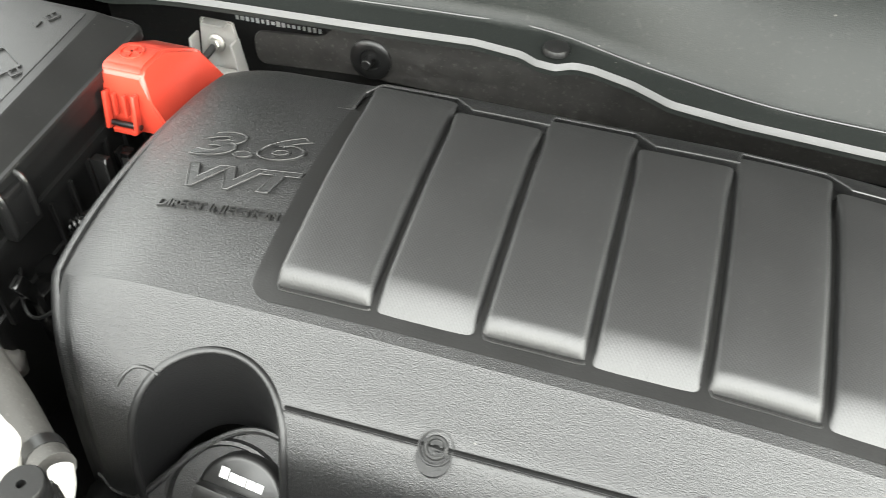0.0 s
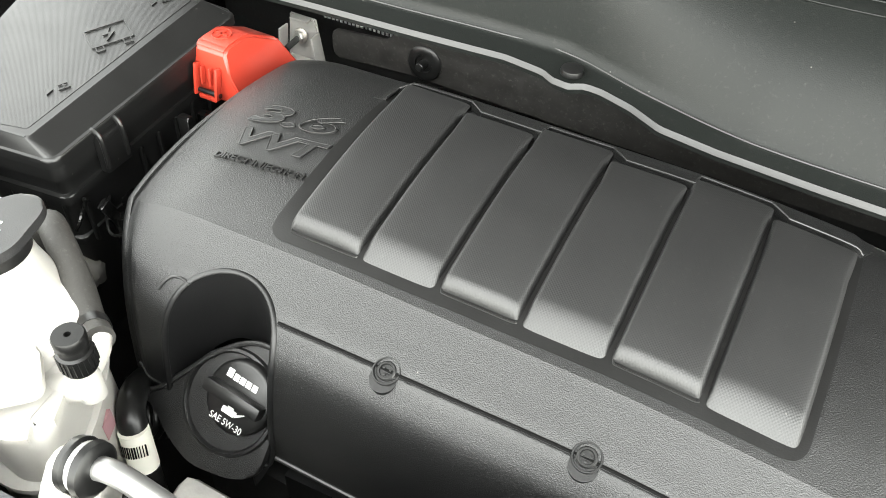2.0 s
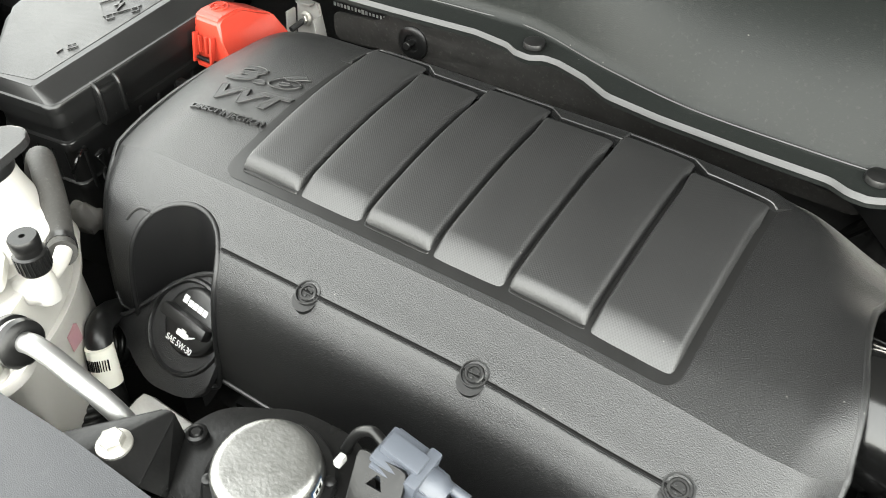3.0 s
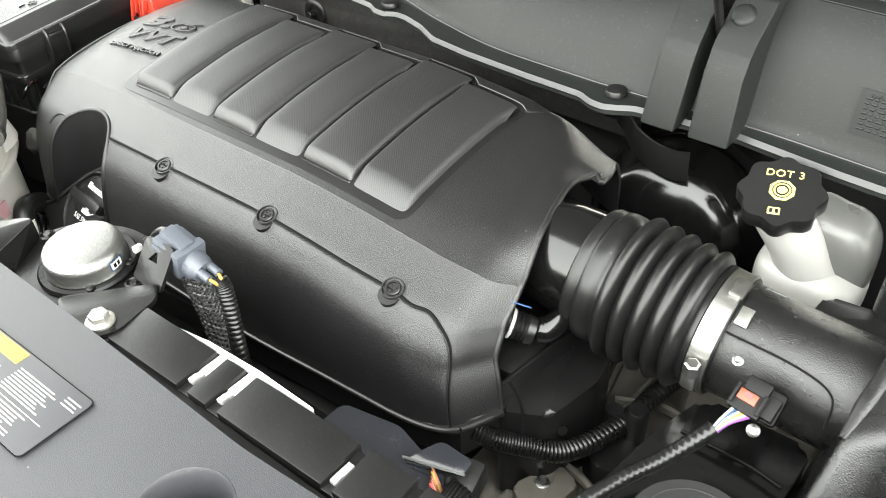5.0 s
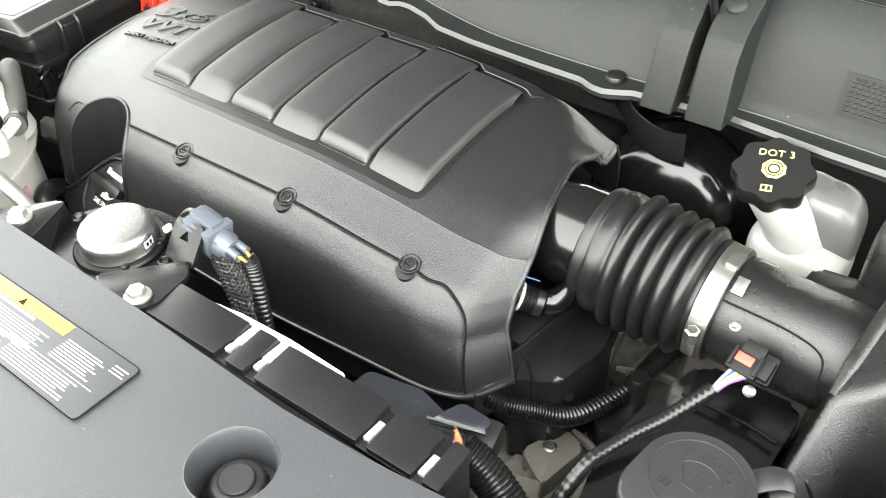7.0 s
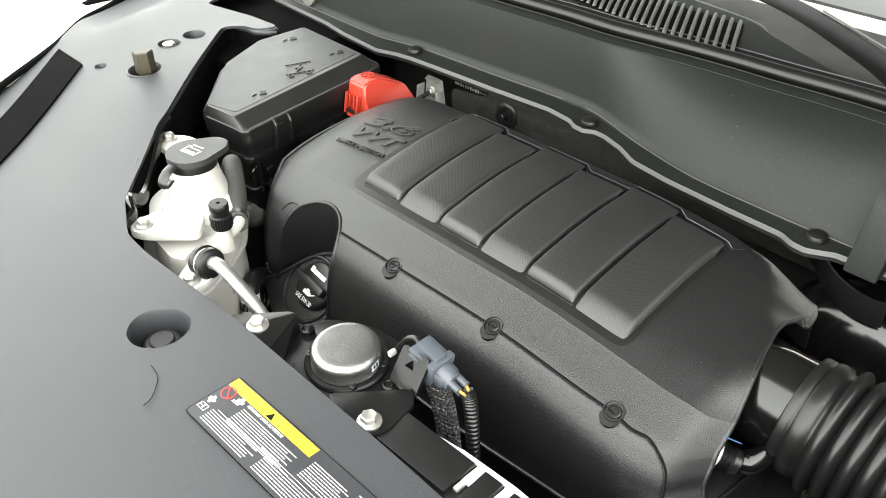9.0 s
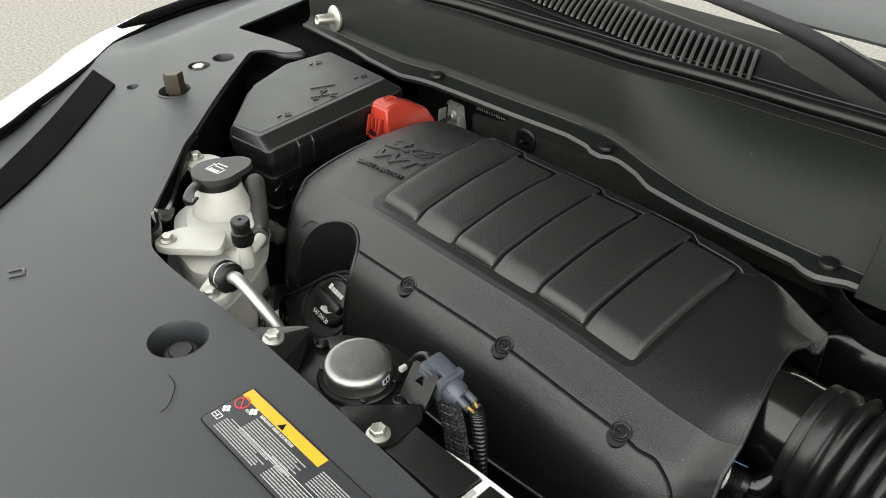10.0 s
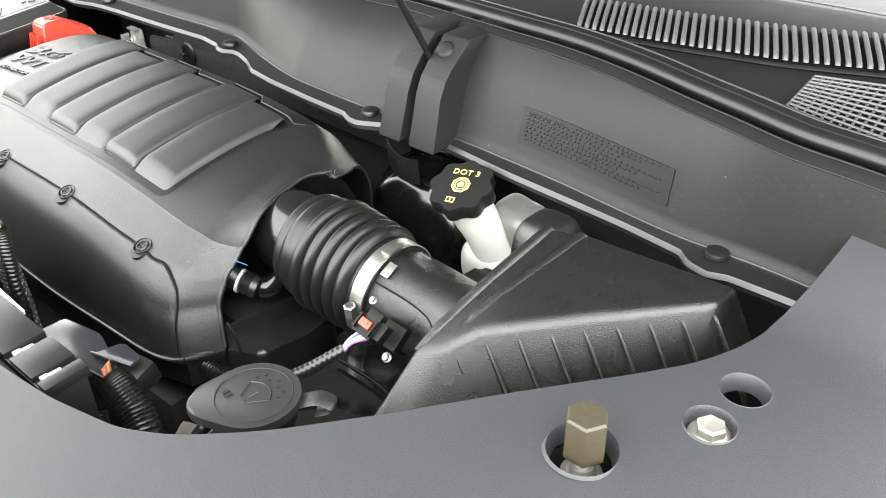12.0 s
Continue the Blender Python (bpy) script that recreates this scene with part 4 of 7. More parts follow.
        return me

    for text, x, y, slope, length, height in (("3.6", -0.3180, 0.0575, 0.130, 0.0740, 0.0215), ("VVT", -0.3150, 0.0325, 0.110, 0.0720, 0.0180)):
        word = part("lettering", on_top(text, x, y, slope, length, height, 0.0024, 0.28, 0.0010), M_COVER, root, smooth=20)
        edge = on_top(text, x, y, slope, length, height, 0.0, 0.28, 0.0010, 0.0004)
        edge.transform(Matrix.Translation((0, 0, 0.0011)))
        part("letter_edge", edge, M_EMBOSS, word)
    part("lettering", on_top("DIRECT INJECTION", -0.3160, 0.0160, 0.070, 0.0750, 0.0068, 0.0036, 0.1, 0.0006), M_EMBOSS, root, "gloss black letters", smooth=20)
    return root


def oil_cap():
    root = thing("oil_filler_cap", (-0.226, -0.095, 0.872), "black plastic oil filler cap with white print", "cap")
    m = aim((-0.2225, -0.093, 0.879), (0, -0.7, 0.7), (1, 0, 0)) @ Euler((0, 0, radians(-6))).to_matrix().to_4x4() @ Matrix.Scale(0.88, 4)
    part("disc", lathe([(0.030, -0.006), (0.030, 0.004), (0.0285, 0.0065), (0.026, 0.0075), (0, 0.0078)], m, 44, cap=False), M_BLACK, root)
    part("grip", box(None, (0.054, 0.011, 0.012), 0.003, m @ Matrix.Translation((0, 0.0, 0.0125))), M_BLACK, root)
    part("lettering", lettering("SAE 5W-30", 0.0078, m @ Matrix.Translation((0, -0.0245, 0.0080)), 0.0005, align="CENTER", width=0.85), M_PRINT, root, "white print", smooth=20)
    can = merged(prism(rounded([(-0.008, -0.0155), (0.004, -0.0155), (0.006, -0.0105), (-0.008, -0.0105)], 0.001), 0.0079, 0.0084, m=m),
                 prism([(0.005, -0.0125), (0.013, -0.0085), (0.012, -0.0100), (0.005, -0.0150)], 0.0079, 0.0084, m=m),
                 prism([(-0.004, -0.0110), (0.002, -0.0110), (0.002, -0.0080), (-0.004, -0.0080)], 0.0079, 0.0084, m=m))
    part("oil_can_symbol", can, M_PRINT, root, "white oil can symbol")
    bars = [box(None, (w, h, 0.0005), 0, m @ Matrix.Translation((x, y, 0.0082))) for x, y, w, h in
            ((-0.014, 0.0145, 0.0055, 0.007), (-0.0075, 0.0135, 0.0050, 0.0055), (-0.0015, 0.0135, 0.0050, 0.0055), (0.0045, 0.0135, 0.0050, 0.0055), (0.0105, 0.0135, 0.0050, 0.0055))]
    for bar in bars:
        part("print_bar", bar, M_PRINT, root)


engine_cover()
oil_cap()


# ---- rear of the bay ----
def heat_shield():
    root = thing("heat_shield", (-0.13, 0.27, 0.85), "grimy grey metal heat shield on the firewall", "heat shield")
    m = aim((0, 0.272, 0), (0, -1, 0), (1, 0, 0))
    out = rounded([(-0.385, 0.905), (-0.30, 0.912), (0.16, 0.905), (0.16, 0.972), (-0.30, 0.972), (-0.318, 0.942), (-0.385, 0.936)], 0.010)
    part("sheet", prism(out, 0.0, 0.003, 0.001, m=m), M_HEAT, root)
    for x, z in ((-0.280, 0.931), (0.128, 0.940)):
        g = aim((x, 0.2685, z), (0, -1, 0.1))
        grommet = part("grommet", lathe([(0.0175, 0), (0.0175, 0.002), (0.015, 0.004), (0.009, 0.004), (0.008, 0.002), (0, 0.002)], g, 28, cap=False), M_RUBBER, root, "black rubber grommet")
        part("stud", lathe([(0.004, 0), (0.004, 0.012), (0.0035, 0.0125), (0, 0.0125)], g, 12, cap=False), M_BLACK, grommet)
    return root


def firewall_print():
    """Unreadable pale characters printed along the insulation, as bars."""
    root = thing("firewall_print", (-0.39, 0.3235, 0.908), "row of small pale printed characters on the dark firewall", "marking")
    rnd = random.Random(11)
    for k in range(17):
        x = -0.432 + 0.0051 * k
        part("print_bar", box((x, 0.3243, 0.9095 + 0.0012 * k / 17), (rnd.uniform(0.0022, 0.0036), 0.0006, rnd.uniform(0.0030, 0.0052)), 0), M_PRINT, root)


def rear_bracket():
    root = thing("lifting_bracket", (-0.42, 0.25, 0.86), "bare aluminium lifting bracket with a stud and nut", "bracket")
    bm = bmesh.new()
    pts = [(-0.440, 0.262, 0.86), (-0.386, 0.262, 0.86), (-0.402, 0.266, 0.941), (-0.433, 0.266, 0.941)]
    va = [bm.verts.new(p) for p in pts]
    vb = [bm.verts.new((x, y + 0.004, z)) for x, y, z in pts]
    bm.faces.new(va)
    bm.faces.new(vb[::-1])
    for i in range(4):
        bm.faces.new((va[i], vb[i], vb[(i + 1) % 4], va[(i + 1) % 4]))
    bmesh.ops.bevel(bm, geom=bm.edges[:], offset=0.0015, segments=2, affect="EDGES")
    part("plate", bm, M_ALU, root)
    for x0, x1 in ((-0.442, -0.435), (-0.397, -0.390)):
        part("flange", box(((x0 + x1) / 2, 0.257, 0.895), (0.0025, 0.014, 0.07), 0.001, Euler((0, radians(6 if x0 < -0.42 else -6), 0)).to_matrix().to_4x4()), M_ALU, root)
    bolt("nut", (-0.417, 0.261, 0.922), 0.008, "", up=(0, -1, 0.25), parent=root)
    part("stud", loom([(-0.417, 0.258, 0.922), (-0.4185, 0.238, 0.919)], 0.0032, 0.0012, 0.08), M_DARK, root, "dark threaded stud")
    part("ledge", box((-0.4165, 0.256, 0.897), (0.030, 0.012, 0.003), 0.001), M_ALU, root)
    part("top_hook", box((-0.4165, 0.262, 0.9405), (0.020, 0.009, 0.003), 0.001), M_ALU, root)


def red_cap():
    root = thing("terminal_cover", (-0.40, 0.15, 0.935), "red plastic cap over the jump-start terminal", "terminal cover")
    prof = [(0.112, 0.952), (0.1125, 0.970), (0.1155, 0.9875), (0.122, 0.9915), (0.146, 0.9910), (0.180, 0.973), (0.198, 0.956), (0.198, 0.948)]
    m = Matrix(((0, 0, 1, 0), (1, 0, 0, 0), (0, 1, 0, 0), (0, 0, 0, 1)))
    bm = prism(prof, -0.416, -0.384, 0.0, m=m)
    for v in bm.verts:
        if v.co.z < 0.958:
            v.co.z -= 0.022 * step(0.10, 0.125, v.co.y)
            if v.co.x > -0.40:
                v.co.x += 0.018
        elif v.co.x > -0.40:
            v.co.x += 0.008 * step(0.988, 0.962, v.co.z)
    bmesh.ops.bevel(bm, geom=[e for e in bm.edges], offset=0.0022, segments=3, affect="EDGES", clamp_overlap=True)
    part("cap", bm, M_RED, root)
    for x in (-0.411, -0.389):
        part("hinge_arm", box((x, 0.107, 0.962), (0.003, 0.006, 0.028), 0.001, Euler((radians(-12), 0, 0)).to_matrix().to_4x4()), M_RED, root)
    for x in (-0.408, -0.394):
        part("rib", box((x * 0.6 - 0.1604, 0.1085, 0.966), (0.002, 0.004, 0.016), 0.0006, Euler((radians(-8), 0, 0)).to_matrix().to_4x4()), M_RED, root)
    part("hinge_pin", sweep([(-0.413, 0.106, 0.952), (-0.387, 0.106, 0.952)], 0.0022, 4, 10), M_BLACK, root, "black hinge pin")
    part("tongue", box((-0.400, 0.106, 0.947), (0.018, 0.005, 0.004), 0.001), M_RED, root)
    cross = merged(box((-0.402, 0.136, 0.9918), (0.012, 0.0022, 0.0012), 0), box((-0.402, 0.136, 0.9918), (0.0022, 0.012, 0.0012), 0),
                   lathe([(0.0085, 0.991), (0.0085, 0.9924), (0.0077, 0.9924), (0.0077, 0.991)], Matrix.Translation((-0.402, 0.136, 0)), 24, cap=False))
    part("plus_mark", cross, M_RED, root)


M_LID = material("fuse_lid_plastic", (0.006, 0.006, 0.006), 0.36, spec=0.42, grain=0.2, weave=330, vary=0.1, dust=0.07)


def fuse_box():
    root = thing("fuse_box", (-0.50, 0.08, 0.80), "black plastic fuse box with a latched lid", "fuse box")
    tilt = Matrix(((1, 0, 0, 0), (0, 1, 0, 0), (0, 0.10, 1, 0), (0, 0, 0, 1)))

    def grown(outline, by):
        return [(x + by * (1 if x > -0.5 else -1), y + by * (1 if y > 0.06 else -1)) for x, y in outline]

    crown = [(-0.443, -0.038), (-0.494, -0.044), (-0.570, 0.034), (-0.590, 0.100), (-0.572, 0.163), (-0.440, 0.160)]
    foot = [(-0.420, -0.041), (-0.498, -0.050), (-0.578, 0.032), (-0.598, 0.100), (-0.580, 0.172), (-0.414, 0.168)]
    bm = bmesh.new()
    va = [bm.verts.new((x, y, 0.9750)) for x, y in rounded(foot, 0.010)]
    vb = [bm.verts.new((x, y, 0.9855)) for x, y in rounded(crown, 0.003)]
    n = len(va)
    top = bm.faces.new(vb)
    bm.faces.new(va[::-1])
    for i in range(n):
        bm.faces.new((va[i], va[(i + 1) % n], vb[(i + 1) % n], vb[i]))
    bmesh.ops.bevel(bm, geom=list(top.edges), offset=0.0022, segments=3, affect="EDGES", profile=0.5)
    bm.transform(tilt)
    lid = part("lid", bm, M_BLACK, root, smooth=15)
    part("lid_rim", merged(prism(rounded(grown(foot, 0.0020), 0.010), 0.967, 0.9755, 0.0030, 3, m=tilt), prism(rounded(grown(foot, 0.0002), 0.010), 0.953, 0.9675, 0.002, 2, m=tilt)), M_BLACK, root)
    body = grown(foot, -0.006)
    part("body", prism(rounded(body, 0.008), 0.78, 0.954, 0.0, m=tilt), M_BLACK, root)
    part("body_ledge", prism(rounded(grown(foot, -0.0025), 0.008), 0.926, 0.934, 0.0015, 2, m=tilt), M_BLACK, root)
    part("body_ledge", prism(rounded(grown(foot, -0.0030), 0.008), 0.884, 0.890, 0.0015, 2, m=tilt), M_BLACK, root)
    for k in range(9):
        y = -0.026 + 0.0215 * k
        if k not in (1, 2):
            part("body_rib", box((-0.4195, y, 0.905 + 0.10 * y), (0.0040, 0.0030, 0.044), 0.0008), M_BLACK, root)
    for k in range(4):
        part("body_rib", box((-0.434 - 0.017 * k, -0.0350 - 0.0020 * k, 0.905), (0.0030, 0.0040, 0.044), 0.0008), M_BLACK, root)
    for k in range(6):
        part("body_rib", box((-0.503 - 0.0125 * k, -0.038 + 0.0130 * k, 0.905), (0.0040, 0.0040, 0.044), 0.0008, Euler((0, 0, radians(-45))).to_matrix().to_4x4()), M_BLACK, root)
    lat = part("latch", box((-0.4160, 0.010, 0.952), (0.008, 0.026, 0.034), 0.0015), M_BLACK, root)
    for y in (-0.001, 0.020):
        part("latch_loop", sweep([(-0.4125, y, 0.940), (-0.4115, y, 0.956), (-0.4125, y, 0.969), (-0.4180, y, 0.974), (-0.4240, y, 0.969)], 0.0022, 20, 8), M_BLACK, lat)
    part("latch_hook", box((-0.4165, 0.0095, 0.9655), (0.010, 0.014, 0.006), 0.0015), M_BLACK, lat)
    # raised symbol and pads on the lid
    def on(x, y):
        return aim((x, y, 0.9855 + 0.10 * y + 0.0006), (0, -0.10, 1), (0.5, 0.85, 0))

    field = [(-0.4500, -0.0310), (-0.4940, -0.0410), (-0.5670, 0.0345), (-0.5865, 0.100), (-0.5690, 0.160), (-0.4480, 0.157)]
    part("woven_field", prism(rounded(field, 0.003), 0.9853, 0.9859, 0.0002, 1, m=tilt), M_LID, lid, "finely woven top")
    m = on(-0.476, 0.084)
    frame_bars = [box(None, (w, h, 0.0010), 0, m @ Matrix.Translation((x, y, 0.0006))) for x, y, w, h in
                  ((0, 0.014, 0.034, 0.0011), (0, -0.012, 0.034, 0.0011), (-0.017, 0.001, 0.0011, 0.026), (0.017, 0.001, 0.0011, 0.026),
                   (-0.012, -0.0190, 0.006, 0.0010), (-0.0150, -0.0155, 0.0010, 0.007), (-0.0090, -0.0155, 0.0010, 0.007), (0.011, -0.0190, 0.006, 0.0010), (0.0080, -0.0155, 0.0010, 0.007), (0.0140, -0.0155, 0.0010, 0.007))]
    bolt_sign = prism([(0.004, 0.010), (-0.005, 0.001), (0.0, 0.001), (-0.004, -0.008), (0.005, 0.002), (0.0, 0.003)], 0.0, 0.0011, m=m)
    part("fuse_symbol", merged(*frame_bars, bolt_sign), M_LID, lid, "raised fuse symbol")
    for x, y in ((-0.463, 0.014), (-0.556, 0.128), (-0.470, 0.142)):
        m = on(x, y)
        part("arrow_mark", merged(*[box(None, (w, h, 0.0009), 0, m @ Matrix.Translation((px, py, 0.0006))) for px, py, w, h in
                                    ((0.004, 0.003, 0.008, 0.0010), (0.004, -0.003, 0.008, 0.0010), (0.0, 0.0, 0.0010, 0.007), (0.008, 0.0, 0.0010, 0.007), (0.004, 0.0, 0.0010, 0.006))],
                                  prism([(-0.010, 0.004), (-0.010, -0.004), (-0.004, 0.0)], 0.0, 0.0009, m=m)), M_LID, lid)
    # dark shapes behind and beside it
    clip = part("side_clip", box((-0.4065, 0.080, 0.912), (0.012, 0.008, 0.058), 0.002), M_BLACK, root)
    # Thin pale pieces paint the highlights on the side clips.
    part("clip_glint", sweep([(-0.4005, 0.0765, 0.914), (-0.4005, 0.0765, 0.936), (-0.4015, 0.0790, 0.941)], 0.0008, 8, 6), M_EDGE_GLINT, clip)
    clip = part("side_clip", box((-0.402, 0.1000, 0.908), (0.013, 0.010, 0.052), 0.002), M_GLOSS, root)
    part("clip_glint", box((-0.3985, 0.0948, 0.926), (0.0060, 0.0012, 0.009), 0.0003), M_EDGE_GLINT, clip)
    part("side_clip", box((-0.402, -0.010, 0.880), (0.014, 0.014, 0.050), 0.002), M_GLOSS, root)


# ---- coolant reservoir ----
def reservoir():
    root = thing("coolant_reservoir", (-0.31, -0.16, 0.80), "milky white plastic coolant reservoir with a black cap", "reservoir")
    low = rounded([(-0.420, -0.115), (-0.400, -0.180), (-0.335, -0.214), (-0.276, -0.221), (-0.258, -0.205), (-0.283, -0.157), (-0.310, -0.124), (-0.36, -0.095)], 0.020, 6)
    part("tank", prism(low, 0.80, 0.952, 0.014, 4, taper=0.03), M_WHITE, root)
    mid = rounded([(-0.408, -0.125), (-0.395, -0.170), (-0.345, -0.195), (-0.285, -0.185), (-0.300, -0.125), (-0.36, -0.100)], 0.02, 6)
    part("shoulder", prism(mid, 0.940, 0.957, 0.009, 4, taper=0.10), M_WHITE, root)
    part("neck", lathe([(0.0480, 0.915), (0.0420, 0.938), (0.0335, 0.956), (0.0268, 0.978), (0.0232, 0.998)], Matrix.Translation((-0.364, -0.137, 0)), 36), M_WHITE, root)
    # seam flange and mounting ears
    ears = [((-0.322, -0.221, 0.9715), [(-0.338, -0.224), (-0.326, -0.236), (-0.310, -0.230), (-0.270, -0.190), (-0.30, -0.165), (-0.335, -0.195)]),
            ((-0.466, -0.112, 0.9715), [(-0.482, -0.118), (-0.472, -0.128), (-0.410, -0.130), (-0.385, -0.105), (-0.420, -0.085), (-0.462, -0.094)]),
            ((-0.202, -0.238, 0.977), [(-0.218, -0.240), (-0.206, -0.252), (-0.190, -0.246), (-0.190, -0.225), (-0.215, -0.195), (-0.235, -0.215)])]
    for (x, y, z), out in ears:
        part("ear", prism(rounded(out, 0.010, 5), z - 0.008, z, 0.002), M_WHITE, root)
        bolt("mount_bolt", (x, y, z), 0.0088, "plated flange bolt", parent=root)
    part("seam_flange", prism(rounded([(x * 1.0 + 0.0, y) for x, y in ((-0.43, -0.115), (-0.41, -0.19), (-0.337, -0.228), (-0.275, -0.226), (-0.254, -0.206), (-0.280, -0.155), (-0.308, -0.120), (-0.36, -0.085))], 0.022, 6), 0.905, 0.909, 0.001), M_WHITE, root)
    part("level_tint", prism(rounded([(-0.2905, -0.150), (-0.2835, -0.162), (-0.2818, -0.161), (-0.288, -0.148)], 0.0005), 0.872, 0.888), M_PINK, root, "pink coolant seen through the wall")
    # cap with a lobe behind and a pull tab in front
    out = []
    for i in range(72):
        a = 2 * math.pi * i / 72
        k = max(0.0, math.cos(a - radians(83)))
        r = 0.0262 + 0.0155 * k ** 6
        out.append((-0.364 + r * math.cos(a), -0.137 + r * math.sin(a)))
    cap = part("cap", prism(out, 0.9985, 1.0055, 0.0015, 3), M_CAP, root, "matt black filler cap")
    part("cap_skirt", lathe([(0.0248, 0.9895), (0.0256, 0.990), (0.0258, 1.000)], Matrix.Translation((-0.364, -0.137, 0)), 40, cap=False), M_BLACK, cap)
    tab = [(-0.356, -0.164, 1.0015), (-0.352, -0.174, 0.9985), (-0.350, -0.181, 0.991), (-0.349, -0.179, 0.985), (-0.351, -0.170, 0.989)]
    part("pull_tab", sweep(tab, 0.0065, 18, 8, flat=0.28), M_BLACK, cap)
    m = aim((-0.364, -0.137, 1.0056), (0, 0, 1), (-1, -0.2, 0))
    mark = merged(*[box(None, (w, h, 0.0005), 0, m @ Matrix.Translation((x, y, 0))) for x, y, w, h in
                    ((0, 0.0045, 0.021, 0.0022), (0, -0.0055, 0.014, 0.0014), (-0.0098, 0, 0.0014, 0.011), (0.0098, 0, 0.0014, 0.011), (0.0085, -0.0075, 0.006, 0.0014),
                     (-0.005, 0.0015, 0.0035, 0.004), (0.0, 0.0015, 0.0035, 0.003), (0.005, 0.0015, 0.0035, 0.004), (-0.006, -0.0110, 0.0022, 0.002), (-0.003, -0.0110, 0.0022, 0.002), (0.0005, -0.0110, 0.0022, 0.002), (0.004, -0.0110, 0.0022, 0.002), (0.007, -0.0110, 0.0022, 0.002))])
    part("print", mark, M_PRINT, cap, "white printed coolant symbol")
    # bleed knob
    bl = Matrix.Translation((-0.264, -0.167, 0))
    part("bleed_arm", sweep([(-0.300, -0.178, 0.938), (-0.280, -0.172, 0.946), (-0.264, -0.167, 0.952)], 0.0095, 10, 14), M_WHITE, root)
    part("bleed_base", lathe([(0.0085, 0.945), (0.0085, 0.962), (0.006, 0.974)], bl, 20), M_WHITE, root)
    knob = lathe([(0.0100, 0.972), (0.0104, 0.974), (0.0104, 0.986), (0.0088, 0.987), (0.0088, 0.991), (0.0096, 0.992), (0.0096, 0.9985), (0.0088, 1.0), (0.002, 1.0), (0.002, 0.996), (0, 0.996)], bl, 32, cap=False)
    kb = part("bleed_knob", knob, M_RUBBER, root, "black ribbed bleed knob")
    for i in range(22):
        a = 2 * math.pi * i / 22
        part("knob_rib", box((-0.264 + 0.0104 * math.cos(a), -0.167 + 0.0104 * math.sin(a), 0.980), (0.0012, 0.0012, 0.011), 0), M_RUBBER, kb)
    part("outlet", sweep([(-0.268, -0.170, 0.952), (-0.268, -0.160, 0.957), (-0.272, -0.148, 0.959), (-0.278, -0.140, 0.960)], 0.0058, 12, 12), M_WHITE, root)
    hose = thing("coolant_hose", (-0.32, -0.1, 0.93), "thick dusty black rubber hose beside the reservoir", "hose")
    part("hose", sweep([(-0.388, -0.086, 0.948), (-0.378, -0.085, 0.964), (-0.358, -0.095, 0.962), (-0.330, -0.111, 0.952), (-0.306, -0.127, 0.948), (-0.284, -0.139, 0.953)], 0.0100, 40, 16), material("dusty_rubber", (0.034, 0.0325, 0.030), 0.6, grain=0.3, grain_size=400, vary=0.25, dust=0.35), hose)
    part("end_band", sweep([(-0.300, -0.1302, 0.9485), (-0.293, -0.1342, 0.9500)], 0.0108, 4, 16), M_RUBBER, hose)
    pipe = thing("coolant_pipe", (-0.16, -0.21, 0.90), "bare aluminium coolant pipe in a rubber clamp", "pipe")
    part("pipe", sweep([(-0.205, -0.219, 0.988), (-0.185, -0.216, 0.992), (-0.158, -0.214, 0.982), (-0.132, -0.211, 0.962), (-0.120, -0.208, 0.93), (-0.118, -0.2, 0.87)], 0.0062, 40, 16), material("pipe_metal", (0.42, 0.42, 0.415), 0.45, metal=1.0, grain=0.1, grain_size=300, vary=0.06), pipe)
    cm = aim((-0.203, -0.219, 0.988), (1, 0.1, 0.12))
    part("clamp", lathe([(0.0115, -0.008), (0.0145, -0.007), (0.015, -0.003), (0.0128, -0.0015), (0.0128, 0.0015), (0.015, 0.003), (0.0145, 0.007), (0.0115, 0.009), (0.008, 0.009)], cm, 28), M_RUBBER, pipe, "black rubber clamp")
    part("clamp_band", lathe([(0.0131, -0.0014), (0.0134, 0.0), (0.0131, 0.0014)], cm, 28, cap=False), M_WIRE_W, pipe, "white band")
    # black strap of the shield around the reservoir
    strap = thing("reservoir_trim", (-0.43, -0.17, 0.95), "curved black plastic trim edge around the reservoir", "trim")
    part("rail", sweep([(-0.488, -0.098, 0.985), (-0.470, -0.120, 0.980), (-0.425, -0.160, 0.962), (-0.385, -0.192, 0.962), (-0.362, -0.213, 0.980), (-0.342, -0.222, 0.975), (-0.330, -0.238, 0.975)], 0.0045, 40, 8, flat=1.8), M_GLOSS, strap)


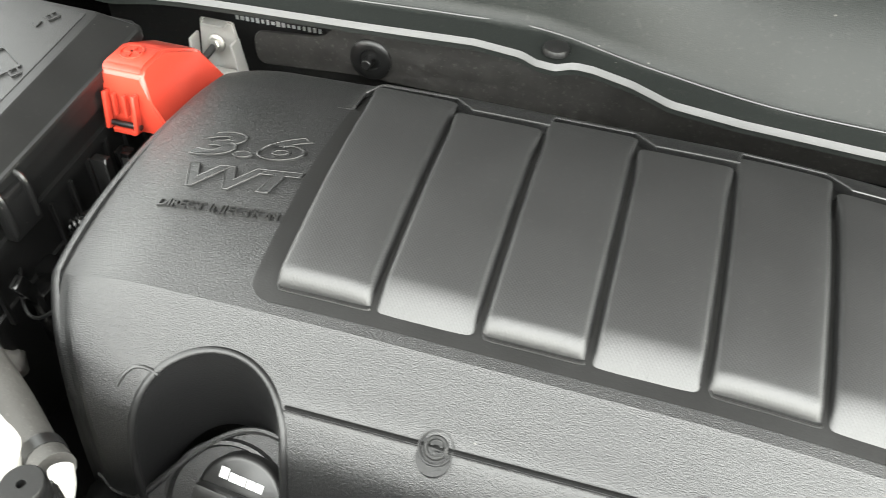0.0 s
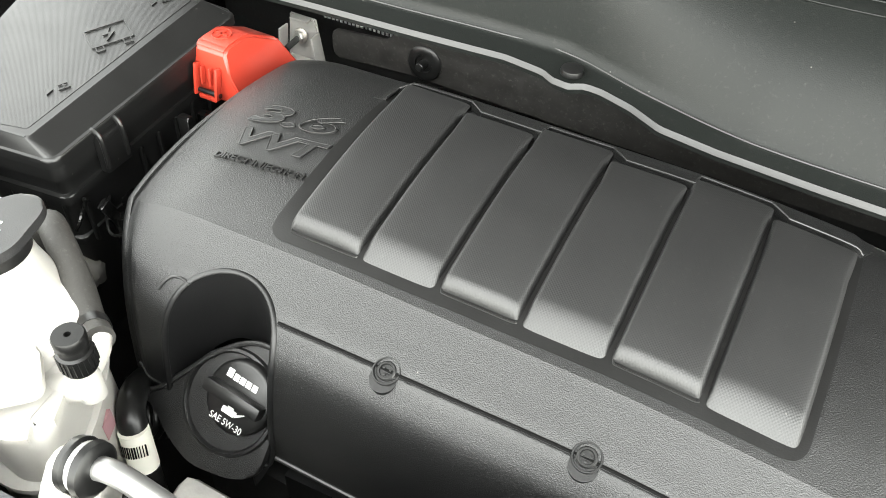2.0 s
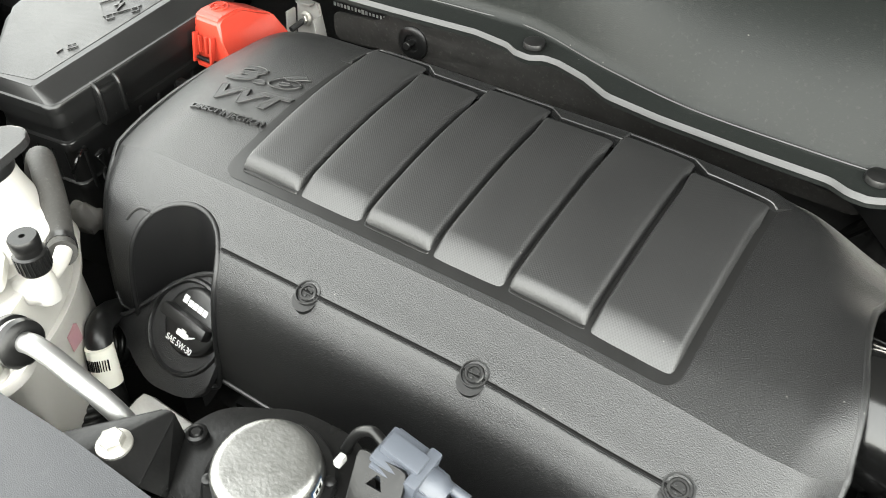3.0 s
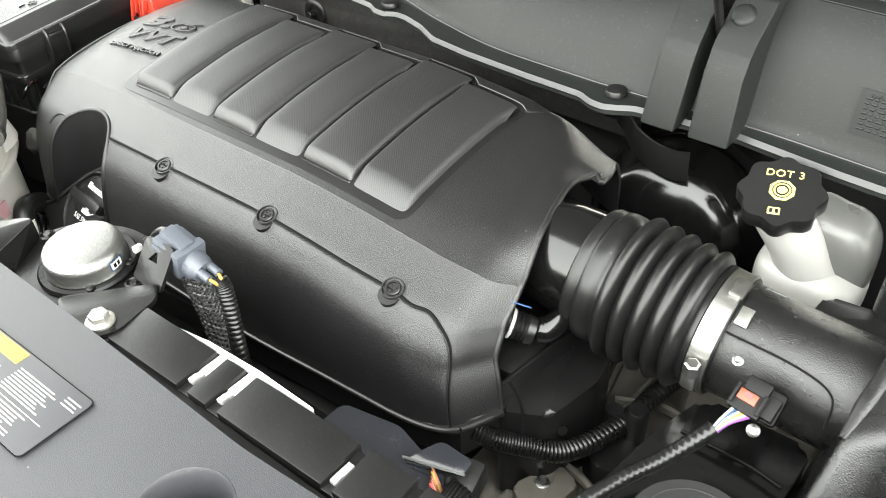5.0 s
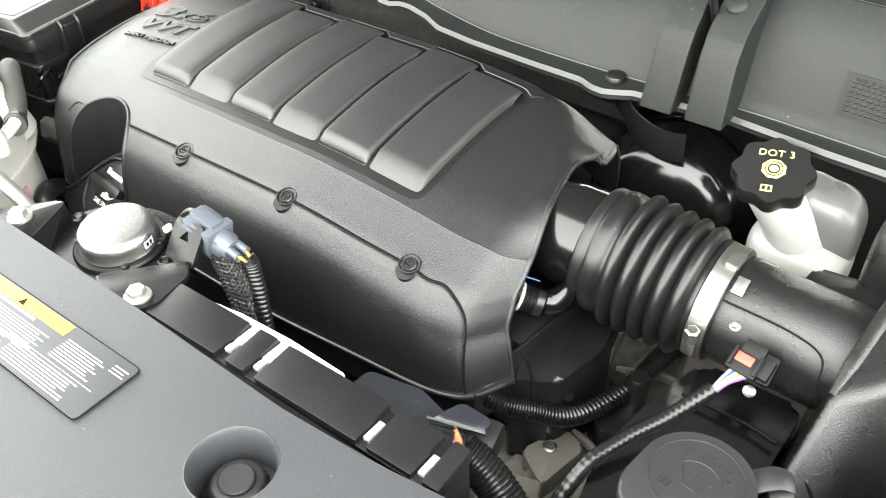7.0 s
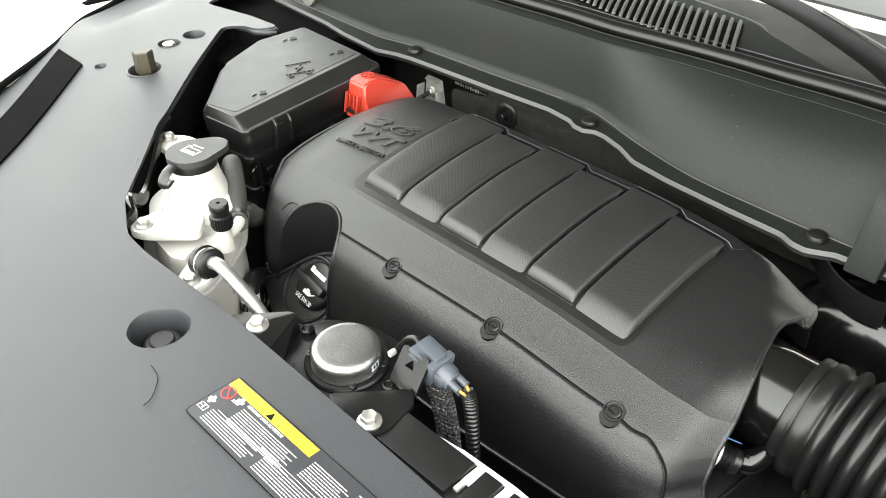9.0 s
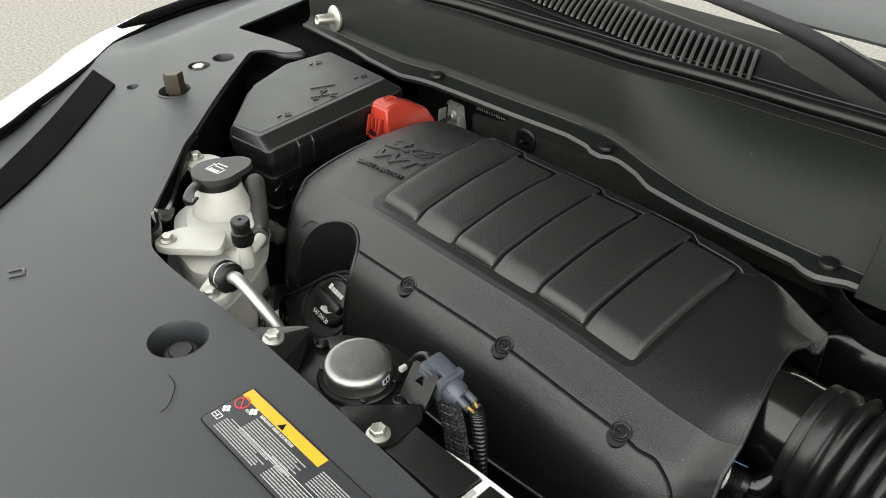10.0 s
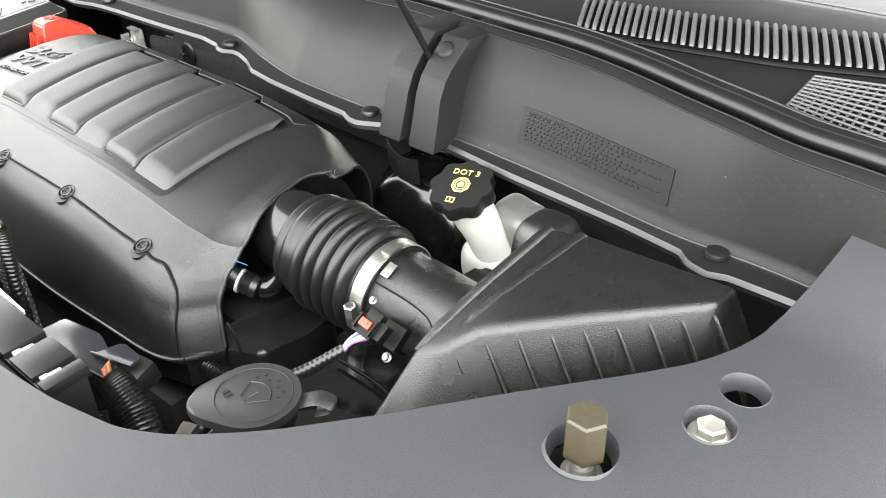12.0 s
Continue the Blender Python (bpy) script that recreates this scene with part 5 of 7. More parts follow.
# ---- horn, bracket, connectors ----
def horn():
    root = thing("horn", (-0.031, -0.196, 0.95), "round brushed steel horn shell on a black bracket", "horn")
    m = aim((-0.031, -0.197, 0.969), (0.03, -0.06, 1))
    part("shell", lathe([(0.0285, 0.0), (0.0292, 0.002), (0.0284, 0.0040), (0.0283, 0.0105), (0.0277, 0.0138), (0.0262, 0.0163), (0.0240, 0.0174), (0.0215, 0.0176), (0.010, 0.0180), (0, 0.0180)], m, 56, cap=False), M_HORN, root, "brushed steel shell")
    part("flange", lathe([(0.0345, -0.003), (0.0350, 0.0), (0.0335, 0.0015), (0.0280, 0.0012), (0.0270, -0.003)], m, 56), M_BRACKET, root)
    def patch(r, w, lift):
        return lambda u, v: m @ Vector((r * math.cos(radians(15 + w * (u - 0.5))), r * math.sin(radians(15 + w * (u - 0.5))), 0.0080 + lift * (v - 0.5)))

    sticker = part("sticker", surface(patch(0.0284, 22, 0.0076), 8, 2), M_WIRE_B, root, "small blue-edged white sticker")
    part("sticker_field", surface(patch(0.0286, 19, 0.0062), 8, 2), M_WIRE_W, sticker)
    for dx in (-3.5, 3.5):
        part("sticker_mark", surface(lambda u, v: m @ Vector((0.0288 * math.cos(radians(15 + dx + 4.6 * (u - 0.5))), 0.0288 * math.sin(radians(15 + dx + 4.6 * (u - 0.5))), 0.0080 + 0.0036 * (v - 0.5))), 3, 1), M_SEAM, sticker)
    for a in (215, 30, 330, 120):
        r = radians(a)
        part("rivet", lathe([(0.0032, 0.001), (0.0032, 0.003), (0.002, 0.0038), (0, 0.0038)], m @ Matrix.Translation((0.0315 * math.cos(r), 0.0315 * math.sin(r), 0)), 14, cap=False), M_BRACKET, root)


def horn_bracket():
    root = thing("horn_bracket", (-0.03, -0.22, 0.955), "black painted steel bracket bolted at both ends", "bracket")
    left = rounded([(-0.138, -0.243), (-0.102, -0.199), (-0.0955, -0.199), (-0.077, -0.240), (-0.090, -0.262), (-0.120, -0.262)], 0.004)
    part("left_plate", prism(left, 0.975, 0.979, 0.001), M_BRACKET, root)
    bm = bmesh.new()
    quad = [(-0.0965, -0.199, 0.9785), (-0.0905, -0.2005, 0.9660), (-0.0690, -0.2330, 0.9655), (-0.0775, -0.2400, 0.9785)]
    va = [bm.verts.new(p) for p in quad]
    vb = [bm.verts.new((x - 0.003, y, z - 0.002)) for x, y, z in quad]
    bm.faces.new(va)
    bm.faces.new(vb[::-1])
    for k in range(4):
        bm.faces.new((va[k], vb[k], vb[(k + 1) % 4], va[(k + 1) % 4]))
    part("fold", bm, M_BRACKET, root)
    right = rounded([(-0.0075, -0.2345), (0.0350, -0.1850), (0.0480, -0.196), (0.0535, -0.228), (0.0440, -0.247), (0.022, -0.249)], 0.005)
    part("right_plate", prism(right, 0.971, 0.975, 0.001), M_BRACKET, root)
    mid = rounded([(-0.0965, -0.208), (-0.088, -0.176), (-0.050, -0.153), (-0.012, -0.150), (0.010, -0.162), (0.030, -0.186), (0.010, -0.222), (-0.02, -0.238), (-0.055, -0.240), (-0.075, -0.234)], 0.012)
    part("base_plate", prism(mid, 0.961, 0.9655, 0.001), M_BRACKET, root)
    um = aim((0.0215, -0.1760, 0.9800), (0.02, -0.69, 0.72), (1, 0.04, 0))
    slot = prism([(-0.0050, 0.0005), (0.0045, 0.0005), (0.0010, 0.0070), (-0.0010, 0.0070)], -0.01, 0.01, m=um)
    plate = prism(rounded([(-0.0110, -0.0165), (0.0175, -0.0165), (0.0135, 0.0150), (-0.0155, 0.0150)], 0.004), -0.0015, 0.0015, 0.0005, m=um)
    part("upright", baked(plate, ("DIFFERENCE", slot)), M_BRACKET, root)
    for x, y, z in ((-0.1065, -0.2305, 0.979), (0.0375, -0.2305, 0.975)):
        bolt("bracket_bolt", (x, y, z), 0.0095, "pale plated flange bolt", parent=root)
    for x, y in ((-0.0840, -0.1975), (0.0150, -0.1915)):
        part("screw", lathe([(0.006, 0.964), (0.006, 0.9695), (0.0045, 0.9705), (0.0035, 0.9690), (0.0025, 0.9705), (0, 0.9705)], Matrix.Translation((x, y, 0)), 18, cap=False), M_BRACKET, root)


def grey_connector():
    root = thing("wiring_connector", (0.03, -0.158, 0.96), "grey plastic wiring connector clipped to a bracket", "connector")
    d = Vector((0.050, 0.0005, -0.0125)).normalized()
    m = aim((0.0125, -0.1580, 0.9840), d, (0, 0, 1)) @ Matrix.Scale(1.04, 4)
    shell = part("shell", box(None, (0.018, 0.021, 0.026), 0.0015, m @ Matrix.Translation((0, 0, 0.012))), M_GREY, root)
    part("lock", box(None, (0.006, 0.011, 0.022), 0.0012, m @ Matrix.Translation((0.0105, 0, 0.012))), M_GREY, shell)
    part("collar", box(None, (0.021, 0.024, 0.007), 0.0018, m @ Matrix.Translation((0.001, 0, 0.023))), M_GREY, root)
    part("rear", lathe([(0.0095, 0.026), (0.0095, 0.034), (0.0080, 0.036), (0.0080, 0.039)], m, 24), M_GREY, root)
    for y in (-0.0112, 0.0112):
        part("side_rail", box(None, (0.004, 0.003, 0.020), 0.0008, m @ Matrix.Translation((0.004, y, 0.011))), M_GREY, shell)
    part("step", box(None, (0.014, 0.017, 0.010), 0.002, m @ Matrix.Translation((-0.001, 0, 0.028))), M_GREY, root)
    for y, z in ((-0.004, 0.003), (0.004, 0.003), (0.0, -0.004)):
        part("seal", sweep([m @ Vector((z, y, 0.038)), m @ Vector((z, y, 0.048))], 0.0032, 3, 10), M_GREY, root)
    for k, (y, z, mat) in enumerate(((-0.004, 0.003, M_WIRE_Y), (0.004, 0.003, M_WIRE_Y), (0.0, -0.004, M_WIRE_W))):
        part("wire", sweep([m @ Vector((z, y, 0.046)), m @ Vector((z * 0.7, y * 0.7, 0.051)), (0.0675, -0.1545, 0.9640)], 0.0013, 8, 8), mat, root)
    lm = thing("wiring_loom", (0.07, -0.16, 0.84), "corrugated black wiring loom dropping beside the cover", "loom")
    part("conduit", loom([(0.0625, -0.1550, 0.9710), (0.0665, -0.1550, 0.9640), (0.0735, -0.1590, 0.945), (0.0785, -0.1630, 0.919), (0.0800, -0.1630, 0.88), (0.0800, -0.1630, 0.84)], 0.0060), M_LOOM, lm)
    br = thing("braided_hose", (0.04, -0.15, 0.84), "black braided sleeve hose below the connector", "hose")
    line = spline([(0.021, -0.152, 0.970), (0.029, -0.152, 0.947), (0.035, -0.151, 0.920), (0.040, -0.151, 0.885), (0.046, -0.153, 0.84)], 61)
    part("sleeve", sweep(line, 0.0084, 60, 16), M_SEAM, br)
    braid = material("braid", (0.03, 0.03, 0.03), 0.45, vary=0.25, stain=200, dust=0.1)
    strands = []
    for k in range(20):
        turn = 1 if k % 2 else -1
        pts = []
        for i in range(61):
            tangent = (line[min(60, i + 1)] - line[max(0, i - 1)]).normalized()
            a = tangent.cross(Vector((0, 1, 0))).normalized()
            ang = turn * i * 0.29 + 2 * math.pi * (k // 2) / 10
            r = 0.0088 + 0.0005 * math.cos(10 * ang + turn * i * 0.5)
            pts.append(line[i] + a * r * math.cos(ang) + tangent.cross(a) * r * math.sin(ang))
        strands.append(sweep(pts, 0.0011, 120, 5))
    tagged(part("braid", merged(*strands), braid, br, "woven black strands"), kind="stuff")
    st = thing("horn_cable", (-0.005, -0.155, 0.97), "short black cable curling behind the horn", "cable")
    part("cable", sweep([(-0.012, -0.160, 0.966), (-0.007, -0.154, 0.978), (0.002, -0.152, 0.984), (0.012, -0.155, 0.985)], 0.0030, 20, 10), M_RUBBER, st)
    part("plug", box((-0.004, -0.172, 0.978), (0.004, 0.007, 0.005), 0.0012), M_WIRE_W, st, "white plug")


def top_rail():
    root = thing("radiator_rail", (0.18, -0.22, 0.93), "black plastic radiator top rail with pale clips in slots", "rail")
    def ry(x):
        return -0.2245 + 0.08 * (x - 0.17)

    def rz(x):
        return 0.976 - 0.055 * step(0.19, 0.42, x)

    tilt = Euler((radians(3), 0, radians(1))).to_matrix().to_4x4()
    for x0, x1 in ((0.050, 0.1190), (0.1285, 0.1450), (0.1545, 0.2375), (0.2450, 0.2775), (0.2845, 0.2960)):
        c = (x0 + x1) / 2
        part("plate", box((c, -0.2195 + 0.02 * (c - 0.05), 0.969), (x1 - x0, 0.032, 0.010), 0.0012, tilt), M_RAIL, root)
    part("plate_bed", box((0.172, -0.2180, 0.9645), (0.242, 0.030, 0.010), 0.001, tilt), M_RAIL, root)
    part("beam", box((0.172, -0.2405, 0.950), (0.246, 0.014, 0.038), 0.002), M_RAIL, root)
    part("beam_step", box((0.268, -0.2475, 0.955), (0.050, 0.003, 0.022), 0.001), M_RAIL, root)
    part("end_cap", box((0.2935, -0.2215, 0.935), (0.005, 0.040, 0.064), 0.0015), M_RAIL, root)
    part("rear_wall", box((0.235, -0.2055, 0.945), (0.115, 0.004, 0.040), 0.001), M_RAIL, root)
    for x in (0.1225, 0.1490, 0.2410, 0.2810):
        part("clip", merged(box((x, -0.2190, 0.9700), (0.0046, 0.015, 0.003), 0.0006), box((x + 0.0005, -0.2240, 0.9715), (0.0040, 0.006, 0.003), 0.0005)), M_WIRE_W, root, "white plastic clip")
    edge = thing("support_flange", (0.15, -0.2, 0.94), "bright white painted flange behind the rail", "flange")
    part("strip", prism([(0.080, -0.2010), (0.199, -0.1985), (0.196, -0.1965), (0.150, -0.1958), (0.104, -0.1978)], 0.9685, 0.9715, 0.0008), M_PAINT, edge)
    for x in (0.1237, 0.1497):
        part("tongue", box((x, -0.2085, 0.9700), (0.0085, 0.018, 0.002), 0.0005), M_PAINT, edge)
    flap = thing("sensor_flap", (0.22, -0.17, 0.92), "dark smoked plastic flap beside the rail", "flap")
    fm = aim((0.226, -0.175, 0.937), (0.05, -0.06, 0.99), (1, 0.22, 0))
    part("flap", prism(rounded([(-0.045, -0.014), (-0.036, 0.016), (0.004, 0.016), (0.044, -0.004), (0.048, -0.018)], 0.004), 0, 0.003, 0.001, m=fm), M_FILM, flap)
    part("lug", prism(rounded([(-0.016, -0.010), (0.0, 0.010), (0.022, 0.006), (0.020, -0.004)], 0.003), 0.0, 0.0025, 0.0008, m=aim((0.258, -0.164, 0.941), (0.12, -0.2, 0.97), (1, 0.2, 0))), M_FILM, flap)
    # Pale strip paints the highlight on the lug's folded edge.
    part("lug_glint", sweep([(0.244, -0.176, 0.943), (0.262, -0.172, 0.945), (0.280, -0.164, 0.942)], 0.0009, 10, 6), M_SLAT, flap)
    part("housing", box((0.268, -0.158, 0.925), (0.034, 0.022, 0.02), 0.003, Euler((radians(15), 0, radians(10))).to_matrix().to_4x4()), M_RAIL, flap)
    fat = thing("fat_loom", (0.31, -0.19, 0.85), "taped corrugated black loom leaving the rail", "loom")
    part("conduit", loom([(0.272, -0.178, 0.933), (0.284, -0.177, 0.927), (0.300, -0.177, 0.914), (0.320, -0.182, 0.894), (0.342, -0.196, 0.85)], 0.0132, 0.0042, 0.10, 18), M_LOOM, fat)
    for k, mat in enumerate((M_COPPER, M_WIRE_Y, M_COPPER, M_COPPER, M_LABEL_RED)):
        part("wire", sweep([(0.258 + 0.003 * k, -0.167 - 0.0035 * k, 0.937), (0.265 + 0.001 * k, -0.173 - 0.002 * k, 0.943), (0.275, -0.178 - 0.0012 * k, 0.936)], 0.0008, 12, 8), mat, fat)
    part("second_tube", loom([(0.276, -0.198, 0.915), (0.295, -0.206, 0.895), (0.325, -0.215, 0.86)], 0.009, 0.004, 0.10, 12), M_LOOM, fat)


# ---- intake side ----
def intake():
    root = thing("intake_hose", (0.28, 0.052, 0.86), "black rubber bellows intake hose with a steel clamp", "hose")
    m = aim((0.195, 0.052, 0.9300), (1, 0.0, -0.055), (0, 0, 1))
    part("inlet_tube", lathe([(0.030, -0.02), (0.040, 0.0), (0.043, 0.020), (0.044, 0.046)], m, 56), M_GLOSS, root, "smooth glossy inlet end")
    prof = [(0.0445, 0.042), (0.0490, 0.0425), (0.0498, 0.044), (0.0498, 0.0500), (0.0486, 0.0508), (0.0486, 0.0520), (0.0508, 0.0530), (0.0514, 0.0560), (0.0510, 0.0630), (0.0480, 0.0655), (0.0475, 0.0680)]
    x = 0.068
    for i in range(5):
        for k in range(9):
            a = k / 8 * math.pi
            base = 0.0472 - 0.0004 * i
            prof.append((base + (0.0088 - 0.0004 * i) * math.sin(a) ** 0.85 if 0 < k < 8 else base, x + 0.0129 * k / 8))
        x += 0.0132
    prof += [(0.046, x), (0.046, x + 0.004), (0.0445, x + 0.0045), (0.0445, x + 0.020), (0.040, x + 0.0205)]
    part("bellows", lathe(prof, m, 64), M_RUBBER, root, smooth=60)
    cl = x + 0.012
    clamp = part("clamp", lathe([(0.0448, cl - 0.0075), (0.0458, cl - 0.007), (0.0454, cl), (0.0458, cl + 0.007), (0.0448, cl + 0.0075)], m, 64, cap=False), M_STEEL, root, "bright steel worm clamp")
    sm = m @ Euler((0, 0, radians(98))).to_matrix().to_4x4() @ Matrix.Translation((0.049, 0, cl))
    part("screw_box", box(None, (0.007, 0.016, 0.011), 0.003, sm), M_STEEL, clamp)
    part("screw", lathe([(0.0055, -0.007), (0.0055, 0.004), (0.004, 0.005), (0, 0.005)], sm @ Euler((radians(90), 0, 0)).to_matrix().to_4x4() @ Matrix.Translation((0, 0, 0.014)), 6, cap=False), M_STEEL, clamp, smooth=30)
    for k in range(5):
        part("band_slot", box(None, (0.0010, 0.0012, 0.0060), 0, m @ Euler((0, 0, radians(116 + 4.5 * k))).to_matrix().to_4x4() @ Matrix.Translation((0.0456, 0, cl))), M_SEAM, clamp)
    part("band_end", box(None, (0.0012, 0.014, 0.0085), 0.0004, m @ Euler((0, 0, radians(26))).to_matrix().to_4x4() @ Matrix.Translation((0.0432, 0, cl + 0.015))), M_STEEL, clamp)
    tab = m @ Euler((0, 0, radians(5))).to_matrix().to_4x4() @ Matrix.Translation((0.047, 0, cl + 0.004))
    part("band_tail", box(None, (0.004, 0.016, 0.010), 0.001, tab), M_STEEL, clamp)
    # air meter body
    maf = thing("air_meter", (0.40, 0.04, 0.87), "black plastic air meter tube with a plug-in sensor", "air meter")
    c0 = x + 0.017
    part("tube", lathe([(0.0405, c0), (0.0415, c0 + 0.002), (0.0412, c0 + 0.05), (0.0415, c0 + 0.11), (0.035, c0 + 0.11)], m, 56), M_AIRBOX, maf)
    part("boss", box((0.389, 0.002, 0.926), (0.026, 0.022, 0.010), 0.003, Euler((radians(38), radians(3), 0)).to_matrix().to_4x4()), M_PLUG, maf)
    base = Matrix.Translation((0.3855, -0.0185, 0.9440)) @ Euler((radians(35), radians(4), radians(-4))).to_matrix().to_4x4() @ Matrix.Scale(0.68, 4)
    sensor = part("sensor", box(None, (0.030, 0.024, 0.016), 0.002, base), M_PLUG, maf, "black sensor plug")
    part("sensor_side", box(None, (0.012, 0.022, 0.014), 0.002, base @ Matrix.Translation((0.019, 0.004, -0.001))), M_PLUG, sensor)
    part("sensor_back", box(None, (0.022, 0.014, 0.012), 0.002, base @ Matrix.Translation((0.002, 0.015, 0.003))), M_PLUG, sensor)
    for x in (-0.0125, 0.0125):
        part("sensor_rail", box(None, (0.003, 0.020, 0.005), 0.0008, base @ Matrix.Translation((x, 0.001, 0.0100))), M_PLUG, sensor)
    tab = part("lock_tab", box(None, (0.017, 0.010, 0.004), 0.0008, base @ Matrix.Translation((-0.001, 0.002, 0.0098))), M_ORANGE, sensor, "orange lock tab")
    part("lock_slot", box(None, (0.007, 0.0045, 0.0012), 0, base @ Matrix.Translation((-0.001, 0.0035, 0.0121))), M_LABEL_RED, sensor)
    for k, mat in enumerate((M_WIRE_W, M_WIRE_B, M_WIRE_W, M_WIRE_Y, M_WIRE_W, M_WIRE_P)):
        a = base @ Vector((-0.008 + 0.0032 * k, -0.0115, 0.001))
        part("wire", sweep([a, a.lerp(Vector((0.373, -0.038, 0.9255)), 0.5) + Vector((0, -0.002, 0.003)), (0.3725 + 0.0006 * k, -0.0385, 0.9255)], 0.0009, 8, 8), mat, maf)
    bolt("sensor_bolt", (0.3905, -0.006, 0.9085), 0.0044, "plated screw", up=(0.1, -0.7, 0.7), parent=maf, mat=M_HORN)
    bolt("sensor_bolt", (0.368, 0.004, 0.950), 0.0036, "plated screw", up=(0, -0.5, 0.8), parent=maf, mat=M_HORN)
    part("alignment_mark", merged(sweep([(0.3585, 0.070, 0.9585), (0.3715, 0.070, 0.9578)], 0.0007, 3, 6), sweep([(0.3585, 0.0668, 0.9592), (0.3585, 0.0732, 0.9575)], 0.0007, 3, 6)), M_SLAT, maf, "raised alignment mark")
    part("seam_line", sweep([(0.352, 0.020, 0.9535), (0.400, 0.018, 0.9520), (0.424, 0.012, 0.9470), (0.428, -0.004, 0.9350)], 0.0008, 30, 6), M_SEAM, maf)
    lm = thing("sensor_loom", (0.34, -0.09, 0.84), "taped black sensor loom running under the washer cap", "loom")
    part("conduit", loom([(0.374, -0.036, 0.927), (0.357, -0.064, 0.914), (0.341, -0.092, 0.908), (0.328, -0.125, 0.90), (0.322, -0.160, 0.87), (0.322, -0.18, 0.83)], 0.0055, 0.005, 0.06, 12), M_LOOM, lm)
    tube = thing("lower_conduit", (0.26, -0.02, 0.78), "corrugated black conduit crossing below the intake hose", "conduit")
    part("conduit", loom([(0.20, -0.075, 0.850), (0.228, -0.070, 0.844), (0.250, -0.055, 0.835), (0.274, -0.034, 0.826), (0.288, 0.02, 0.812), (0.294, 0.085, 0.80), (0.30, 0.14, 0.79)], 0.0084, 0.0038, 0.16, 16), M_LOOM, tube)
    vac = thing("vacuum_fitting", (0.225, 0.01, 0.88), "black vacuum valve with a pale ring inside the cover", "valve")
    part("hose", sweep([(0.182, -0.034, 0.935), (0.195, -0.025, 0.921), (0.206, -0.017, 0.908)], 0.0108, 10, 16), M_RUBBER, vac)
    ax = aim((0.207, -0.016, 0.907), (0.8, 0.42, -0.3))
    part("ring", lathe([(0.0100, 0.0), (0.0118, 0.0006), (0.0118, 0.0028), (0.0100, 0.0034)], ax, 24), M_WIRE_W, vac, "white ring")
    part("body", lathe([(0.0100, 0.003), (0.0114, 0.005), (0.0100, 0.0065), (0.0114, 0.008), (0.0100, 0.0095), (0.0114, 0.011), (0.0100, 0.0125), (0.0114, 0.014), (0.0105, 0.020)], ax, 24), M_BLACK, vac)
    part("knob", sweep([(0.224, -0.004, 0.899), (0.232, 0.002, 0.902), (0.240, 0.010, 0.914), (0.243, 0.013, 0.922)], lambda t: 0.0095 + 0.0012 * math.sin(7 * t), 16, 16), M_GLOSS, vac)
    part("tube", sweep([(0.196, -0.030, 0.938), (0.206, -0.025, 0.9375), (0.216, -0.021, 0.935), (0.226, -0.016, 0.932)], 0.0006, 14, 8), M_WIRE_B, vac, "thin blue tube")
    return root


def booster():
    root = thing("brake_booster", (0.25, 0.23, 0.78), "glossy black round brake booster behind the hose", "brake booster")
    m = aim((0.224, 0.236, 0.858), (0.10, -1, 0.25)) @ Matrix.Scale(0.86, 4)
    part("shell", lathe([(0.095, -0.03), (0.096, 0.0), (0.094, 0.012), (0.086, 0.024), (0.080, 0.040), (0.072, 0.052), (0.055, 0.060), (0.030, 0.064), (0, 0.065)], m, 64, cap=False), M_GLOSS, root)
    part("band", lathe([(0.098, -0.002), (0.099, 0.002), (0.098, 0.006)], m, 64, cap=False), M_GLOSS, root)
    part("throttle_elbow", sweep([(0.235, 0.05, 0.93), (0.200, 0.06, 0.925), (0.165, 0.085, 0.905), (0.14, 0.11, 0.87)], 0.042, 24, 32), M_GLOSS, root)


def swollen(cx, cy, cz, rx, ry, rz, lean):
    """A box with very round edges."""
    def fn(u, v):
        a, c = 2 * math.pi * u, math.pi * (v - 0.5)
        f = lambda t: math.copysign(abs(t) ** 0.55, t)
        return (cx + rx * f(math.cos(c)) * f(math.cos(a)), cy + ry * f(math.cos(c)) * f(math.sin(a)), cz + rz * f(math.sin(c)) - lean * math.cos(a) * math.cos(c))

    return surface(fn, 64, 32)


